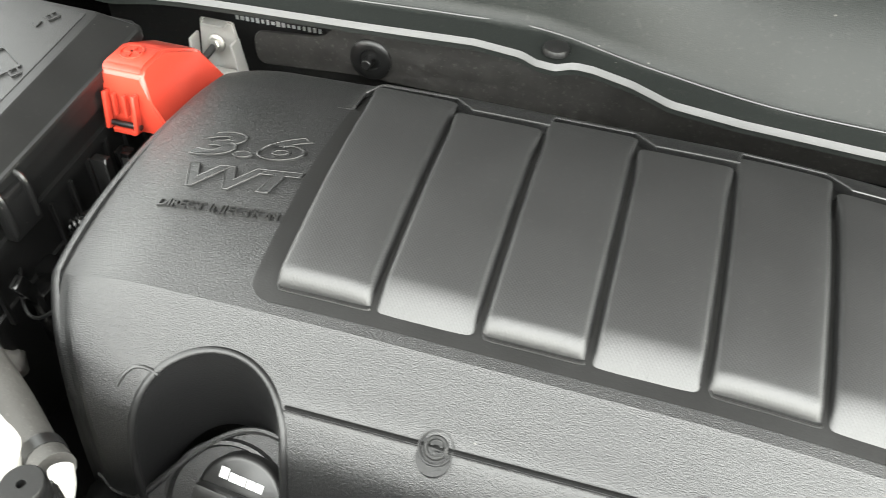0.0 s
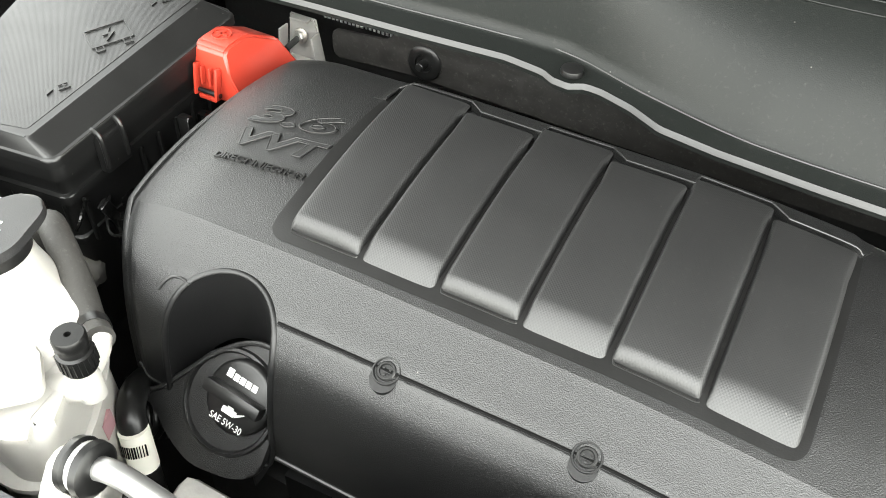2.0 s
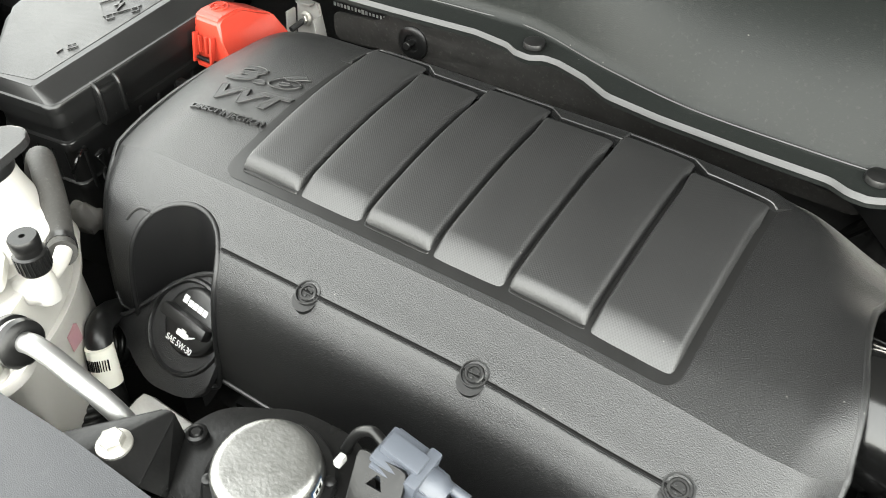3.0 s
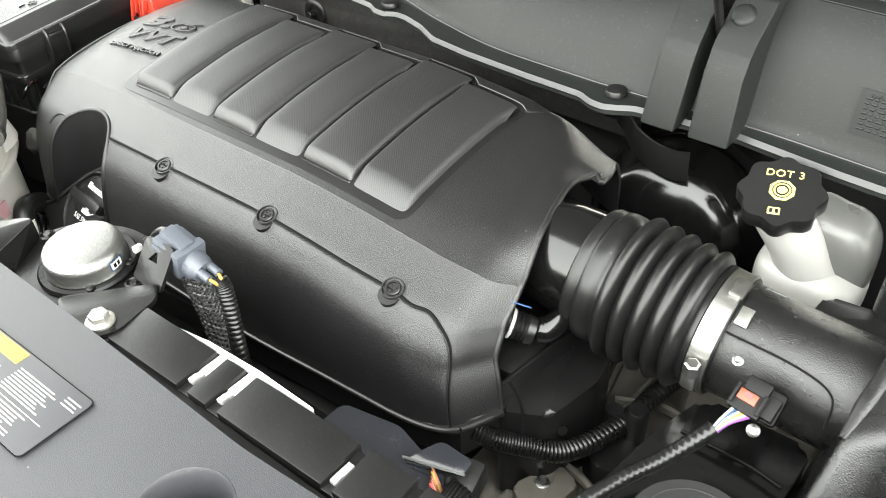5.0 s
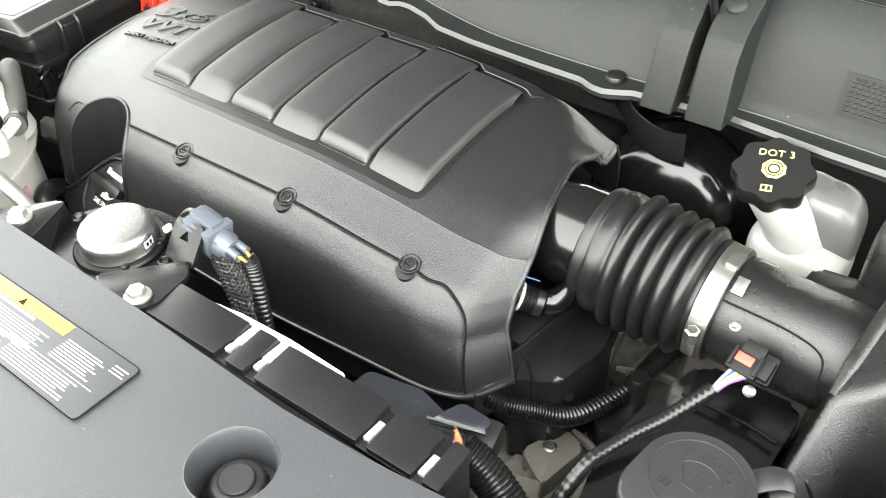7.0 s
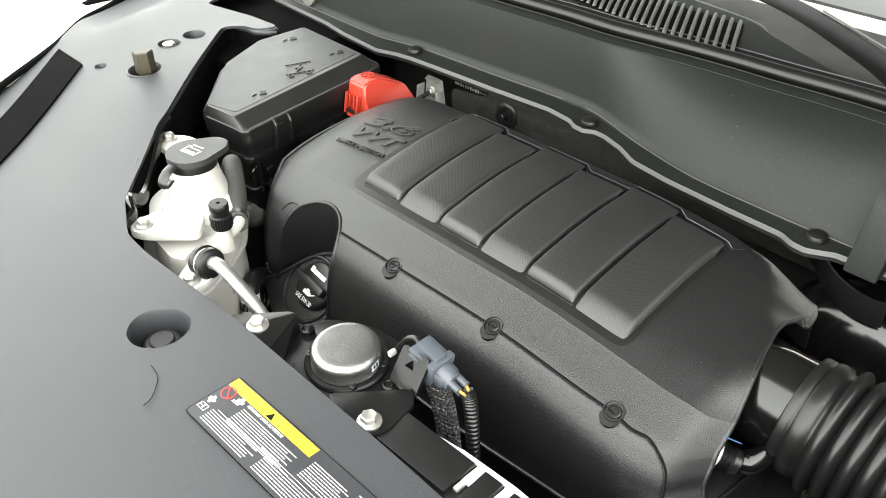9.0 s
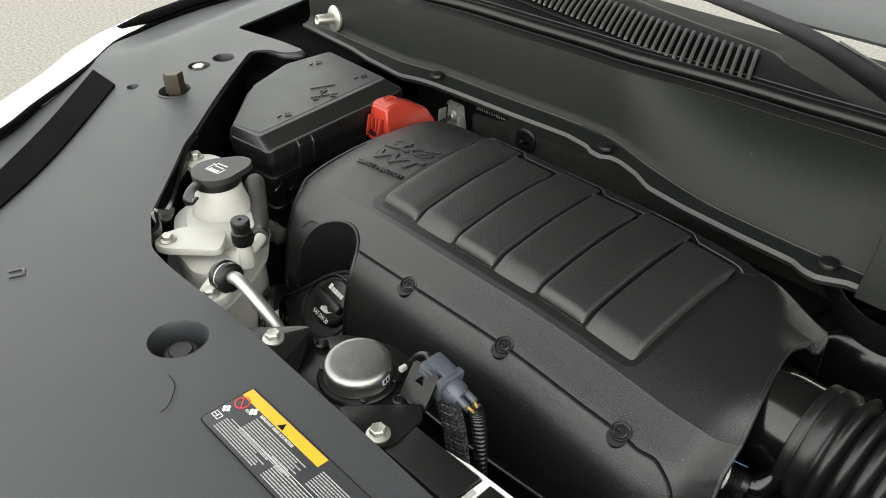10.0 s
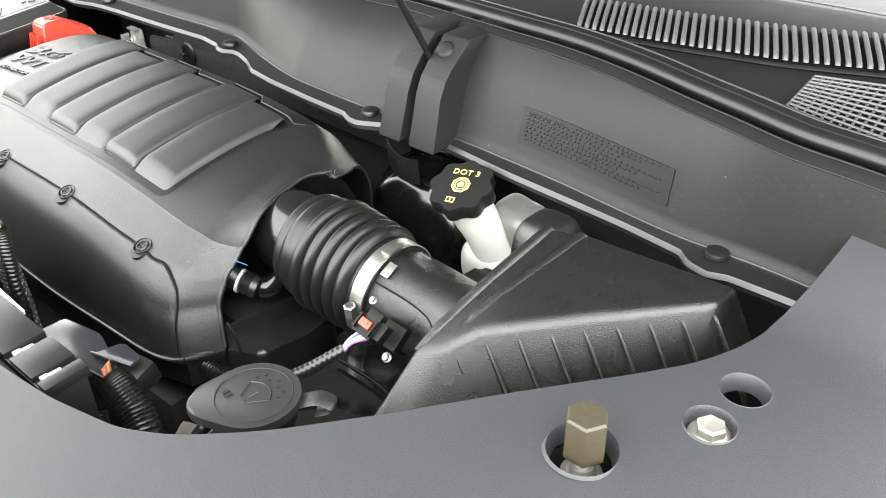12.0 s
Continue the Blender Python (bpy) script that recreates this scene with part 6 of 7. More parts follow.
def brake_reservoir():
    root = thing("brake_fluid_reservoir", (0.36, 0.17, 0.84), "translucent white brake fluid reservoir with a black lobed cap", "reservoir")
    ax = Vector((0.03, -0.38, 0.93)).normalized()
    top = Vector((0.330, 0.158, 0.978))
    cm = aim(top, ax, (1, 0, 0)) @ Euler((0, 0, radians(15))).to_matrix().to_4x4()
    bm = bmesh.new()
    n = 96
    rings = []
    for h, k in ((-0.016, 0.97), (-0.014, 1.0), (-0.002, 1.0), (0.0, 0.975)):
        rings.append([bm.verts.new(cm @ Vector(((0.0302 + 0.0020 * math.cos(8 * 2 * math.pi * i / n)) * k * math.cos(2 * math.pi * i / n), (0.0302 + 0.0020 * math.cos(8 * 2 * math.pi * i / n)) * k * math.sin(2 * math.pi * i / n), h))) for i in range(n)])
    for a, b in zip(rings, rings[1:]):
        for i in range(n):
            bm.faces.new((a[i], a[(i + 1) % n], b[(i + 1) % n], b[i]))
    bm.faces.new(rings[0][::-1])
    bm.faces.new(rings[-1])
    cap = part("cap", bm, M_BLACK, root, "matt black nine-lobed cap")
    part("lettering", lettering("DOT 3", 0.0088, cm @ Matrix.Translation((0, 0.0125, 0.0003)), 0.0005, 1.1, align="CENTER"), M_YELLOW, cap, "yellow print", smooth=20)
    oct_out = [(0.0095 * math.cos(math.pi / 8 + i * math.pi / 4), 0.0095 * math.sin(math.pi / 8 + i * math.pi / 4)) for i in range(8)]
    part("brake_symbol", prism(oct_out, 0.0002, 0.0007, m=cm), M_YELLOW, cap, "yellow printed brake symbol")
    part("symbol_ring", lathe([(0.0048, 0.0007), (0.0048, 0.0011), (0.0036, 0.0011), (0.0036, 0.0007)], cm, 28, cap=False), M_BLACK, cap)
    part("symbol_ring", lathe([(0.0070, 0.0007), (0.0070, 0.0010), (0.0062, 0.0010), (0.0062, 0.0007)], cm, 28, cap=False), M_BLACK, cap)
    book = merged(box(None, (0.0085, 0.0062, 0.0004), 0, cm @ Matrix.Translation((-0.003, -0.0190, 0.0004))))
    part("book_symbol", book, M_YELLOW, cap, "yellow book symbol")
    part("book_mark", merged(box(None, (0.0024, 0.0036, 0.0003), 0, cm @ Matrix.Translation((-0.0050, -0.0190, 0.0007))), box(None, (0.0024, 0.0036, 0.0003), 0, cm @ Matrix.Translation((-0.0010, -0.0190, 0.0007)))), M_BLACK, cap)
    part("neck", sweep([top - ax * 0.012, top - ax * 0.030 + Vector((0.002, 0, 0)), (0.347, 0.180, 0.920), (0.356, 0.188, 0.895)], lambda s: 0.0218 - 0.003 * s + 0.010 * s ** 4, 28, 32), M_WHITE2, root)
    tr = material("translucent_plastic", (0.11, 0.11, 0.105), 0.3, grain=0.2, grain_size=100, vary=0.12, sss=0.3, stain=25)
    part("tank", swollen(0.360, 0.194, 0.884, 0.042, 0.036, 0.024, 0.004), M_WHITE2, root, smooth=80)
    part("rear_tank", swollen(0.371, 0.206, 0.912, 0.030, 0.026, 0.036, 0.012), tr, root, "greyish translucent rear chamber", smooth=80)
    cyl = thing("master_cylinder", (0.35, 0.16, 0.80), "dark brake master cylinder below the reservoir", "brake cylinder")
    part("barrel", sweep([(0.33, 0.22, 0.83), (0.36, 0.13, 0.825)], 0.022, 4, 20), M_DARK, cyl)


def airbox():
    root = thing("air_filter_box", (0.50, 0.05, 0.80), "large black grained plastic air filter box with ribs", "air filter box")
    # lid: a narrow band along its left, the main field, and the sloping front
    band = [(0.4385, -0.0260, 0.956), (0.4475, 0.050, 0.983), (0.4580, 0.118, 1.003)]
    edge = [(0.4580, -0.0165, 0.9625), (0.4810, -0.0010, 0.983), (0.5430, 0.0575, 0.9925), (0.6053, 0.1143, 1.002)]
    back = [(0.6008, 0.1506, 0.993), (0.4876, 0.1234, 1.007), (0.4700, 0.0460, 0.985)]
    low = [(0.4265, -0.120, 0.866), (0.4250, 0.050, 0.880), (0.4350, 0.130, 0.900), (0.4680, -0.0700, 0.875), (0.5070, -0.0290, 0.880), (0.5690, 0.0300, 0.890), (0.6230, 0.0880, 0.900), (0.6200, 0.178, 0.920), (0.4900, 0.165, 0.930)]
    bm = bmesh.new()
    a0, a1, a2, e1, e2, e3, e4, r, c2, c1 = [bm.verts.new(p) for p in band + edge + back]
    la0, la1, la2, le1, le2, le3, le4, lr, lc2 = [bm.verts.new(p) for p in low]
    for f in ((a0, e1, c1, a1), (a1, c1, c2, a2), (e1, e2, c1), (e2, e3, c2, c1), (e3, e4, r, c2)):
        bm.faces.new(f)
    ring, base = [a0, e1, e2, e3, e4, r, c2, a2, a1], [la0, le1, le2, le3, le4, lr, lc2, la2, la1]
    for i in range(9):
        bm.faces.new((ring[i], base[i], base[(i + 1) % 9], ring[(i + 1) % 9]))
    bm.faces.new(base[::-1])
    bmesh.ops.recalc_face_normals(bm, faces=bm.faces)
    hard = [{p, q} for p, q in zip(ring, ring[1:] + ring[:1])] + [{a0, la0}, {e4, le4}]
    bmesh.ops.bevel(bm, geom=[e for e in bm.edges if set(e.verts) in hard], offset=0.0075, segments=5, affect="EDGES", profile=0.5)
    part("lid", bm, M_AIRBOX, root, smooth=60)
    # two soft ridges running back along the left of the lid
    part("side_ridge", sweep([(0.4405, -0.0220, 0.9525), (0.4450, 0.0140, 0.9655), (0.4495, 0.050, 0.9790), (0.4560, 0.100, 0.9940), (0.458, 0.118, 0.9980)], lambda k: 0.0030 + 0.0032 * min(1.0, 6 * k), 40, 14), M_AIRBOX, root)
    part("side_ridge", sweep([(0.4590, -0.0090, 0.9600), (0.4645, 0.0200, 0.9700), (0.4705, 0.0460, 0.9800), (0.4790, 0.0850, 0.9905), (0.4880, 0.1220, 1.0010)], lambda k: 0.0020 + 0.0050 * min(1.0, 4 * k), 40, 14), M_AIRBOX, root)
    # fins on the sloping front
    front = [Vector(p) for p in (band[0], edge[0], edge[1], edge[2], edge[3])]
    for i in range(-2, 9):
        x = 0.4650 + (0.0169 if i > 0 else 0.0120) * i
        k = max(q for q in range(4) if front[q].x <= max(x, 0.4386))
        a = front[k].lerp(front[k + 1], (x - front[k].x) / (front[k + 1].x - front[k].x))
        if i < 0:
            a = front[0].lerp(Vector(low[0]), -0.20 * i - 0.05) + Vector((0.0060, 0, 0))
        d = Vector((0.0330, -0.0010, -0.0590))
        nrm = Vector((0.62, -0.66, 0.36))
        pts = [a + d * 0.16 - nrm * 0.0015, a + d * 0.26 + nrm * 0.0012, a + d * 0.7 + nrm * 0.0022, a + d * 1.5 + nrm * 0.003]
        part("fin", sweep(pts, lambda k: 0.0009 + 0.0015 * k, 12, 6), M_AIRBOX, root)
    # inlet pipe stub joining the meter, lower tray
    part("stub", sweep([(0.405, 0.052, 0.918), (0.460, 0.052, 0.915)], 0.0408, 4, 36), M_AIRBOX, root)
    part("back_hump", swollen(0.443, 0.138, 0.938, 0.026, 0.028, 0.058, 0.0), M_AIRBOX, root, smooth=80)
    part("low_hump", prism(rounded([(0.385, 0.088), (0.388, 0.116), (0.44, 0.122), (0.44, 0.080)], 0.006), 0.90, 0.935, 0.005), M_BLACK, root)
    tray = rounded([(0.327, -0.100), (0.336, -0.034), (0.350, 0.016), (0.425, 0.016), (0.422, -0.080), (0.405, -0.175), (0.345, -0.18)], 0.010)
    lowbox = part("lower_tray", prism(tray, 0.78, 0.893, 0.006, 3), M_GLOSS, root)
    part("tray_line", sweep([(0.352, -0.026, 0.899), (0.395, -0.026, 0.899), (0.420, -0.030, 0.899)], 0.0016, 8, 8), M_GLOSS, lowbox)
    part("tray_boss", lathe([(0.008, 0.893), (0.007, 0.897), (0.004, 0.897), (0.004, 0.894), (0, 0.894)], Matrix.Translation((0.380, -0.060, 0)), 20, cap=False), M_GLOSS, lowbox)


def washer_filler():
    root = thing("washer_filler", (0.402, -0.140, 0.85), "matt black washer fluid cap on a black filler neck", "filler cap")
    c = Vector((0.4025, -0.140, 0))
    part("neck", lathe([(0.022, 0.85), (0.022, 0.950)], Matrix.Translation(c), 36), M_WHITE2, root, "white filler neck")
    part("neck_seal", lathe([(0.0225, 0.946), (0.0270, 0.950), (0.0270, 0.965)], Matrix.Translation(c), 36), M_RUBBER, root)
    ld = Vector((-0.62, -0.78, 0))
    out = []
    for i in range(72):
        a = 2 * math.pi * i / 72
        d = Vector((math.cos(a), math.sin(a), 0))
        k = max(0.0, d.dot(ld))
        r = 0.0315 + 0.013 * k ** 7
        out.append((c.x + d.x * r, c.y + d.y * r))
    cap = part("cap", prism(out, 0.9635, 0.9705, 0.0022, 3), M_PANEL, root, "matt black flip cap")
    part("cap_rim", lathe([(0.0255, 0.9704), (0.0258, 0.9711), (0.0263, 0.9711), (0.0266, 0.9704)], Matrix.Translation(c), 48, cap=False), M_PANEL, cap)
    base = c + Vector((0.76, 0.65, 0)) * 0.029
    part("pull_tab", sweep([(base.x, base.y, 0.964), (base.x + 0.012, base.y + 0.009, 0.968), (base.x + 0.020, base.y + 0.014, 0.963), (base.x + 0.010, base.y + 0.008, 0.957)], 0.0075, 20, 8, flat=0.22, up=(0, 0, 1)), M_PANEL, cap)
    m = aim((c.x, c.y, 0.9706), (0, 0, 1), (0.95, 0.3, 0)) @ Euler((0, 0, radians(-25))).to_matrix().to_4x4()
    fan = [m @ Vector((0.016 * math.cos(radians(a)), -0.008 + 0.019 * math.sin(radians(a)), 0)) for a in range(40, 141, 10)]
    part("symbol_arc", sweep(fan, 0.0006, 22, 6), M_EMBOSS, cap)
    for a, b in (((-0.0120, 0.0045), (-0.004, -0.008)), ((0.0120, 0.0045), (0.004, -0.008)), ((-0.004, -0.008), (0.004, -0.008)), ((0.0, 0.003), (0.0, -0.004))):
        part("symbol_line", sweep([m @ Vector((*a, 0)), m @ Vector((*b, 0))], 0.0006, 3, 6), M_EMBOSS, cap)
    for i in range(7):
        a = radians(45 + 15 * i)
        r = 0.019 + 0.003 * (i % 2)
        part("symbol_drop", lathe([(0.0012, 0), (0.0012, 0.0007), (0, 0.0008)], m @ Matrix.Translation((r * math.cos(a), -0.003 + r * math.sin(a), 0)), 8, cap=False), M_EMBOSS, cap)
    part("book_symbol", merged(box(None, (0.0028, 0.005, 0.0010), 0, m @ Matrix.Translation((-0.0140, -0.013, 0.0002))), box(None, (0.0028, 0.005, 0.0010), 0, m @ Matrix.Translation((-0.0102, -0.013, 0.0002)))), M_EMBOSS, cap)
    nk = thing("washer_bracket", (0.36, -0.2, 0.9), "small plated bolt on a grey washer neck bracket", "bracket")
    part("plate", prism(rounded([(0.352, -0.196), (0.366, -0.216), (0.395, -0.205), (0.375, -0.180)], 0.004), 0.928, 0.933, 0.001), M_BRACKET, nk)
    bolt("mount_bolt", (0.372, -0.200, 0.933), 0.0065, "plated bolt", parent=nk)


# ---- below the cover ----
def engine_depths():
    blk = thing("engine_block", (0, 0.05, 0.57), "dark dirty engine block and hoses under the cover", "engine")
    part("block", box((-0.06, 0.06, 0.74), (0.50, 0.20, 0.20), 0.02), M_DARK, blk)
    part("front_case", box((-0.06, -0.06, 0.70), (0.46, 0.07, 0.16), 0.02), M_DARK, blk)
    part("rib_hose", loom([(-0.30, -0.09, 0.80), (-0.315, -0.14, 0.83), (-0.27, -0.18, 0.80), (-0.2, -0.2, 0.78)], 0.018, 0.006, 0.1), M_RUBBER, blk)
    tr = thing("gearbox", (0.30, 0.0, 0.60), "grimy cast aluminium gearbox housing deep in the bay", "gearbox")
    grime = material("grimy_casting", (0.115, 0.106, 0.090), 0.65, metal=0.2, grain=0.8, grain_size=70, vary=0.35, stain=25, dust=0.3)

    def fn(u, v):
        x, y = 0.19 + 0.24 * u, -0.2 + 0.44 * v
        z = 0.768 + 0.006 * noise.noise(Vector((x * 18, y * 18, 3.0))) + 0.003 * noise.noise(Vector((x * 70, y * 70, 9.0))) - 0.35 * max(0, -0.12 - y) + 0.024 * step(0.318, 0.326, x + 0.25 * (y - 0.05)) - 0.012 * step(0.245, 0.240, x - 0.2 * y)
        return (x, y, z)

    part("case", baked(surface(fn, 80, 120), ("SOLIDIFY", 0.05)), grime, tr)
    for pts, r in (([(0.236, 0.140, 0.775), (0.252, 0.060, 0.779), (0.262, -0.020, 0.778), (0.255, -0.090, 0.772)], 0.0045), ([(0.262, 0.070, 0.780), (0.300, 0.080, 0.787), (0.330, 0.070, 0.796)], 0.0035),
                   ([(0.262, -0.015, 0.780), (0.286, -0.022, 0.784), (0.310, -0.036, 0.788)], 0.0035), ([(0.270, 0.030, 0.780), (0.276, 0.120, 0.780)], 0.003)):
        part("rib", sweep(pts, r, 16, 8, flat=1.6), grime, tr)
    part("flange", prism(rounded([(0.244, -0.062), (0.262, -0.022), (0.286, -0.030), (0.276, -0.082)], 0.006), 0.770, 0.790, 0.003), grime, tr)
    part("lug", box((0.262, -0.115, 0.80), (0.05, 0.03, 0.04), 0.006, Euler((0.3, 0.2, 0.5)).to_matrix().to_4x4()), grime, tr)
    bolt("case_bolt", (0.2845, 0.012, 0.806), 0.0075, "dull flange bolt", parent=tr, mat=M_HORN)
    bolt("case_bolt", (0.262, -0.046, 0.790), 0.006, "dull flange bolt", parent=tr, mat=M_HORN)
    part("sensor", merged(prism(rounded([(0.270, 0.0), (0.274, 0.024), (0.292, 0.028), (0.308, 0.020), (0.312, -0.012), (0.290, -0.018)], 0.005), 0.770, 0.803, 0.004),
                          lathe([(0.0095, 0.80), (0.0095, 0.828), (0.0075, 0.831), (0, 0.831)], Matrix.Translation((0.299, 0.030, 0)), 18, cap=False),
                          lathe([(0.007, 0.80), (0.007, 0.818), (0, 0.819)], Matrix.Translation((0.280, 0.030, 0)), 16, cap=False)), M_BLACK, tr, "black speed sensor")
    man = thing("intake_manifold", (0.2, 0.03, 0.78), "black plastic intake manifold side under the cover's end", "manifold")
    part("side", box((0.205, 0.02, 0.825), (0.050, 0.115, 0.11), 0.012), M_BLACK, man)
    part("flange", box((0.2305, 0.0, 0.835), (0.004, 0.10, 0.09), 0.002, Euler((0, 0, radians(-8))).to_matrix().to_4x4()), M_BLACK, man)
    part("end_panel", prism(rounded([(0.225, -0.060), (0.262, -0.040), (0.272, 0.010), (0.264, 0.050), (0.225, 0.060)], 0.010), 0.765, 0.862, 0.006, 3), M_BLACK, man)
    part("panel_edge", sweep([(0.2335, -0.052, 0.892), (0.240, -0.050, 0.878), (0.2445, -0.0495, 0.855), (0.2445, -0.051, 0.815)], 0.0014, 20, 8), M_BLACK, man)
    part("panel_pin", lathe([(0.0042, 0.0), (0.0042, 0.002), (0, 0.0022)], aim((0.2650, -0.0275, 0.838), (0.75, -0.6, 0.2)), 12, cap=False), M_RAIL, man)
    tag = thing("barcode_hose", (-0.275, -0.146, 0.8), "black hose wearing a paper barcode tag", "hose")
    part("hose", sweep([(-0.315, -0.100, 0.845), (-0.302, -0.118, 0.862), (-0.2890, -0.1340, 0.869), (-0.2795, -0.1435, 0.858), (-0.2725, -0.1500, 0.832), (-0.26, -0.16, 0.78)], 0.0102, 20, 16), M_RUBBER, tag)
    sl = part("tag", sweep([(-0.2795, -0.1435, 0.864), (-0.2725, -0.1500, 0.832)], 0.0107, 6, 16), M_PAPER, tag, "cream paper barcode tag")
    d = (Vector((-0.2725, -0.1500, 0.832)) - Vector((-0.2795, -0.1435, 0.864))).normalized()
    bars = []
    rnd = random.Random(2)
    for i in range(11):
        p = aim(Vector((-0.2775, -0.1455, 0.855)) + Vector((0, 0, 0)), (0.45, -0.80, 0.40), d)
        bars.append(box(None, (0.009, rnd.choice((0.0006, 0.0011)), 0.0006), 0, p @ Matrix.Translation((0.004, -0.0085 + i * 0.0017, 0.0108 - 0.5 * (abs(i - 5) * 0.0017) ** 2 / 0.0107))))
    part("barcode", merged(*bars), M_SEAM, sl)
    ac = thing("power_pulley_case", (-0.2, -0.16, 0.8), "cast aluminium bracket and bolts below the oil filler", "bracket")
    part("casting", box((-0.205, -0.150, 0.80), (0.09, 0.035, 0.05), 0.01, Euler((0.2, 0.3, 0.1)).to_matrix().to_4x4()), M_ALU, ac)
    bolt("case_bolt", (-0.175, -0.165, 0.83), 0.009, "", up=(0.1, -0.5, 0.8), parent=ac)
    part("hose", sweep([(-0.24, -0.17, 0.80), (-0.20, -0.185, 0.82), (-0.16, -0.18, 0.80)], 0.008, 16, 12), M_RUBBER, ac)


def side_clutter():
    """Dark fittings in the gap between the fuse box and the cover."""
    lm = thing("side_loom", (-0.40, 0.065, 0.88), "short corrugated black loom beside the fuse box", "loom")
    part("conduit", loom([(-0.432, 0.050, 0.892), (-0.415, 0.060, 0.898), (-0.398, 0.070, 0.896), (-0.38, 0.078, 0.88)], 0.0075), M_LOOM, lm)
    part("tape", sweep([(-0.398, 0.070, 0.896), (-0.390, 0.0745, 0.890)], 0.0079, 3, 12), M_RUBBER, lm)
    cl = thing("wiring_clip", (-0.405, 0.02, 0.86), "black plastic wiring clip with thin shiny edges", "clip")
    part("base", box((-0.412, 0.014, 0.885), (0.020, 0.016, 0.030), 0.003), M_GLOSS, cl)
    part("tongue", box((-0.406, -0.016, 0.905), (0.006, 0.010, 0.034), 0.0015, Euler((radians(20), 0, 0)).to_matrix().to_4x4()), M_GLOSS, cl)
    part("bail", sweep([(-0.413, -0.028, 0.925), (-0.409, -0.035, 0.929), (-0.402, -0.046, 0.927), (-0.404, -0.052, 0.918)], 0.0016, 16, 6), M_GLOSS, cl)
    lump = material("dirty_casting", (0.10, 0.095, 0.088), 0.7, metal=0.2, grain=0.8, grain_size=90, vary=0.35, stain=60)
    ct = thing("casting_lug", (-0.437, -0.038, 0.82), "dirty grey cast lug deep beside the cover", "lug")

    def rock(u, v):
        a, c = 2 * math.pi * u, math.pi * (v - 0.5)
        d = Vector((math.cos(c) * math.cos(a), math.cos(c) * math.sin(a), math.sin(c)))
        k = 1 + 0.35 * noise.noise(d * 1.7 + Vector((3, 1, 7)))
        return (-0.437 + 0.018 * k * d.x, -0.038 + 0.015 * k * d.y, 0.845 + 0.017 * k * d.z)

    part("lug", surface(rock, 24, 12), lump, ct)
    wire = thing("bent_wire", (-0.39, -0.03, 0.90), "thin bent wire retainer beside the cover", "wire")
    part("wire", sweep([(-0.425, 0.000, 0.905), (-0.408, -0.022, 0.900), (-0.396, -0.028, 0.897), (-0.384, -0.020, 0.902), (-0.376, -0.004, 0.912)], 0.0013, 24, 6), M_BLACK, wire)


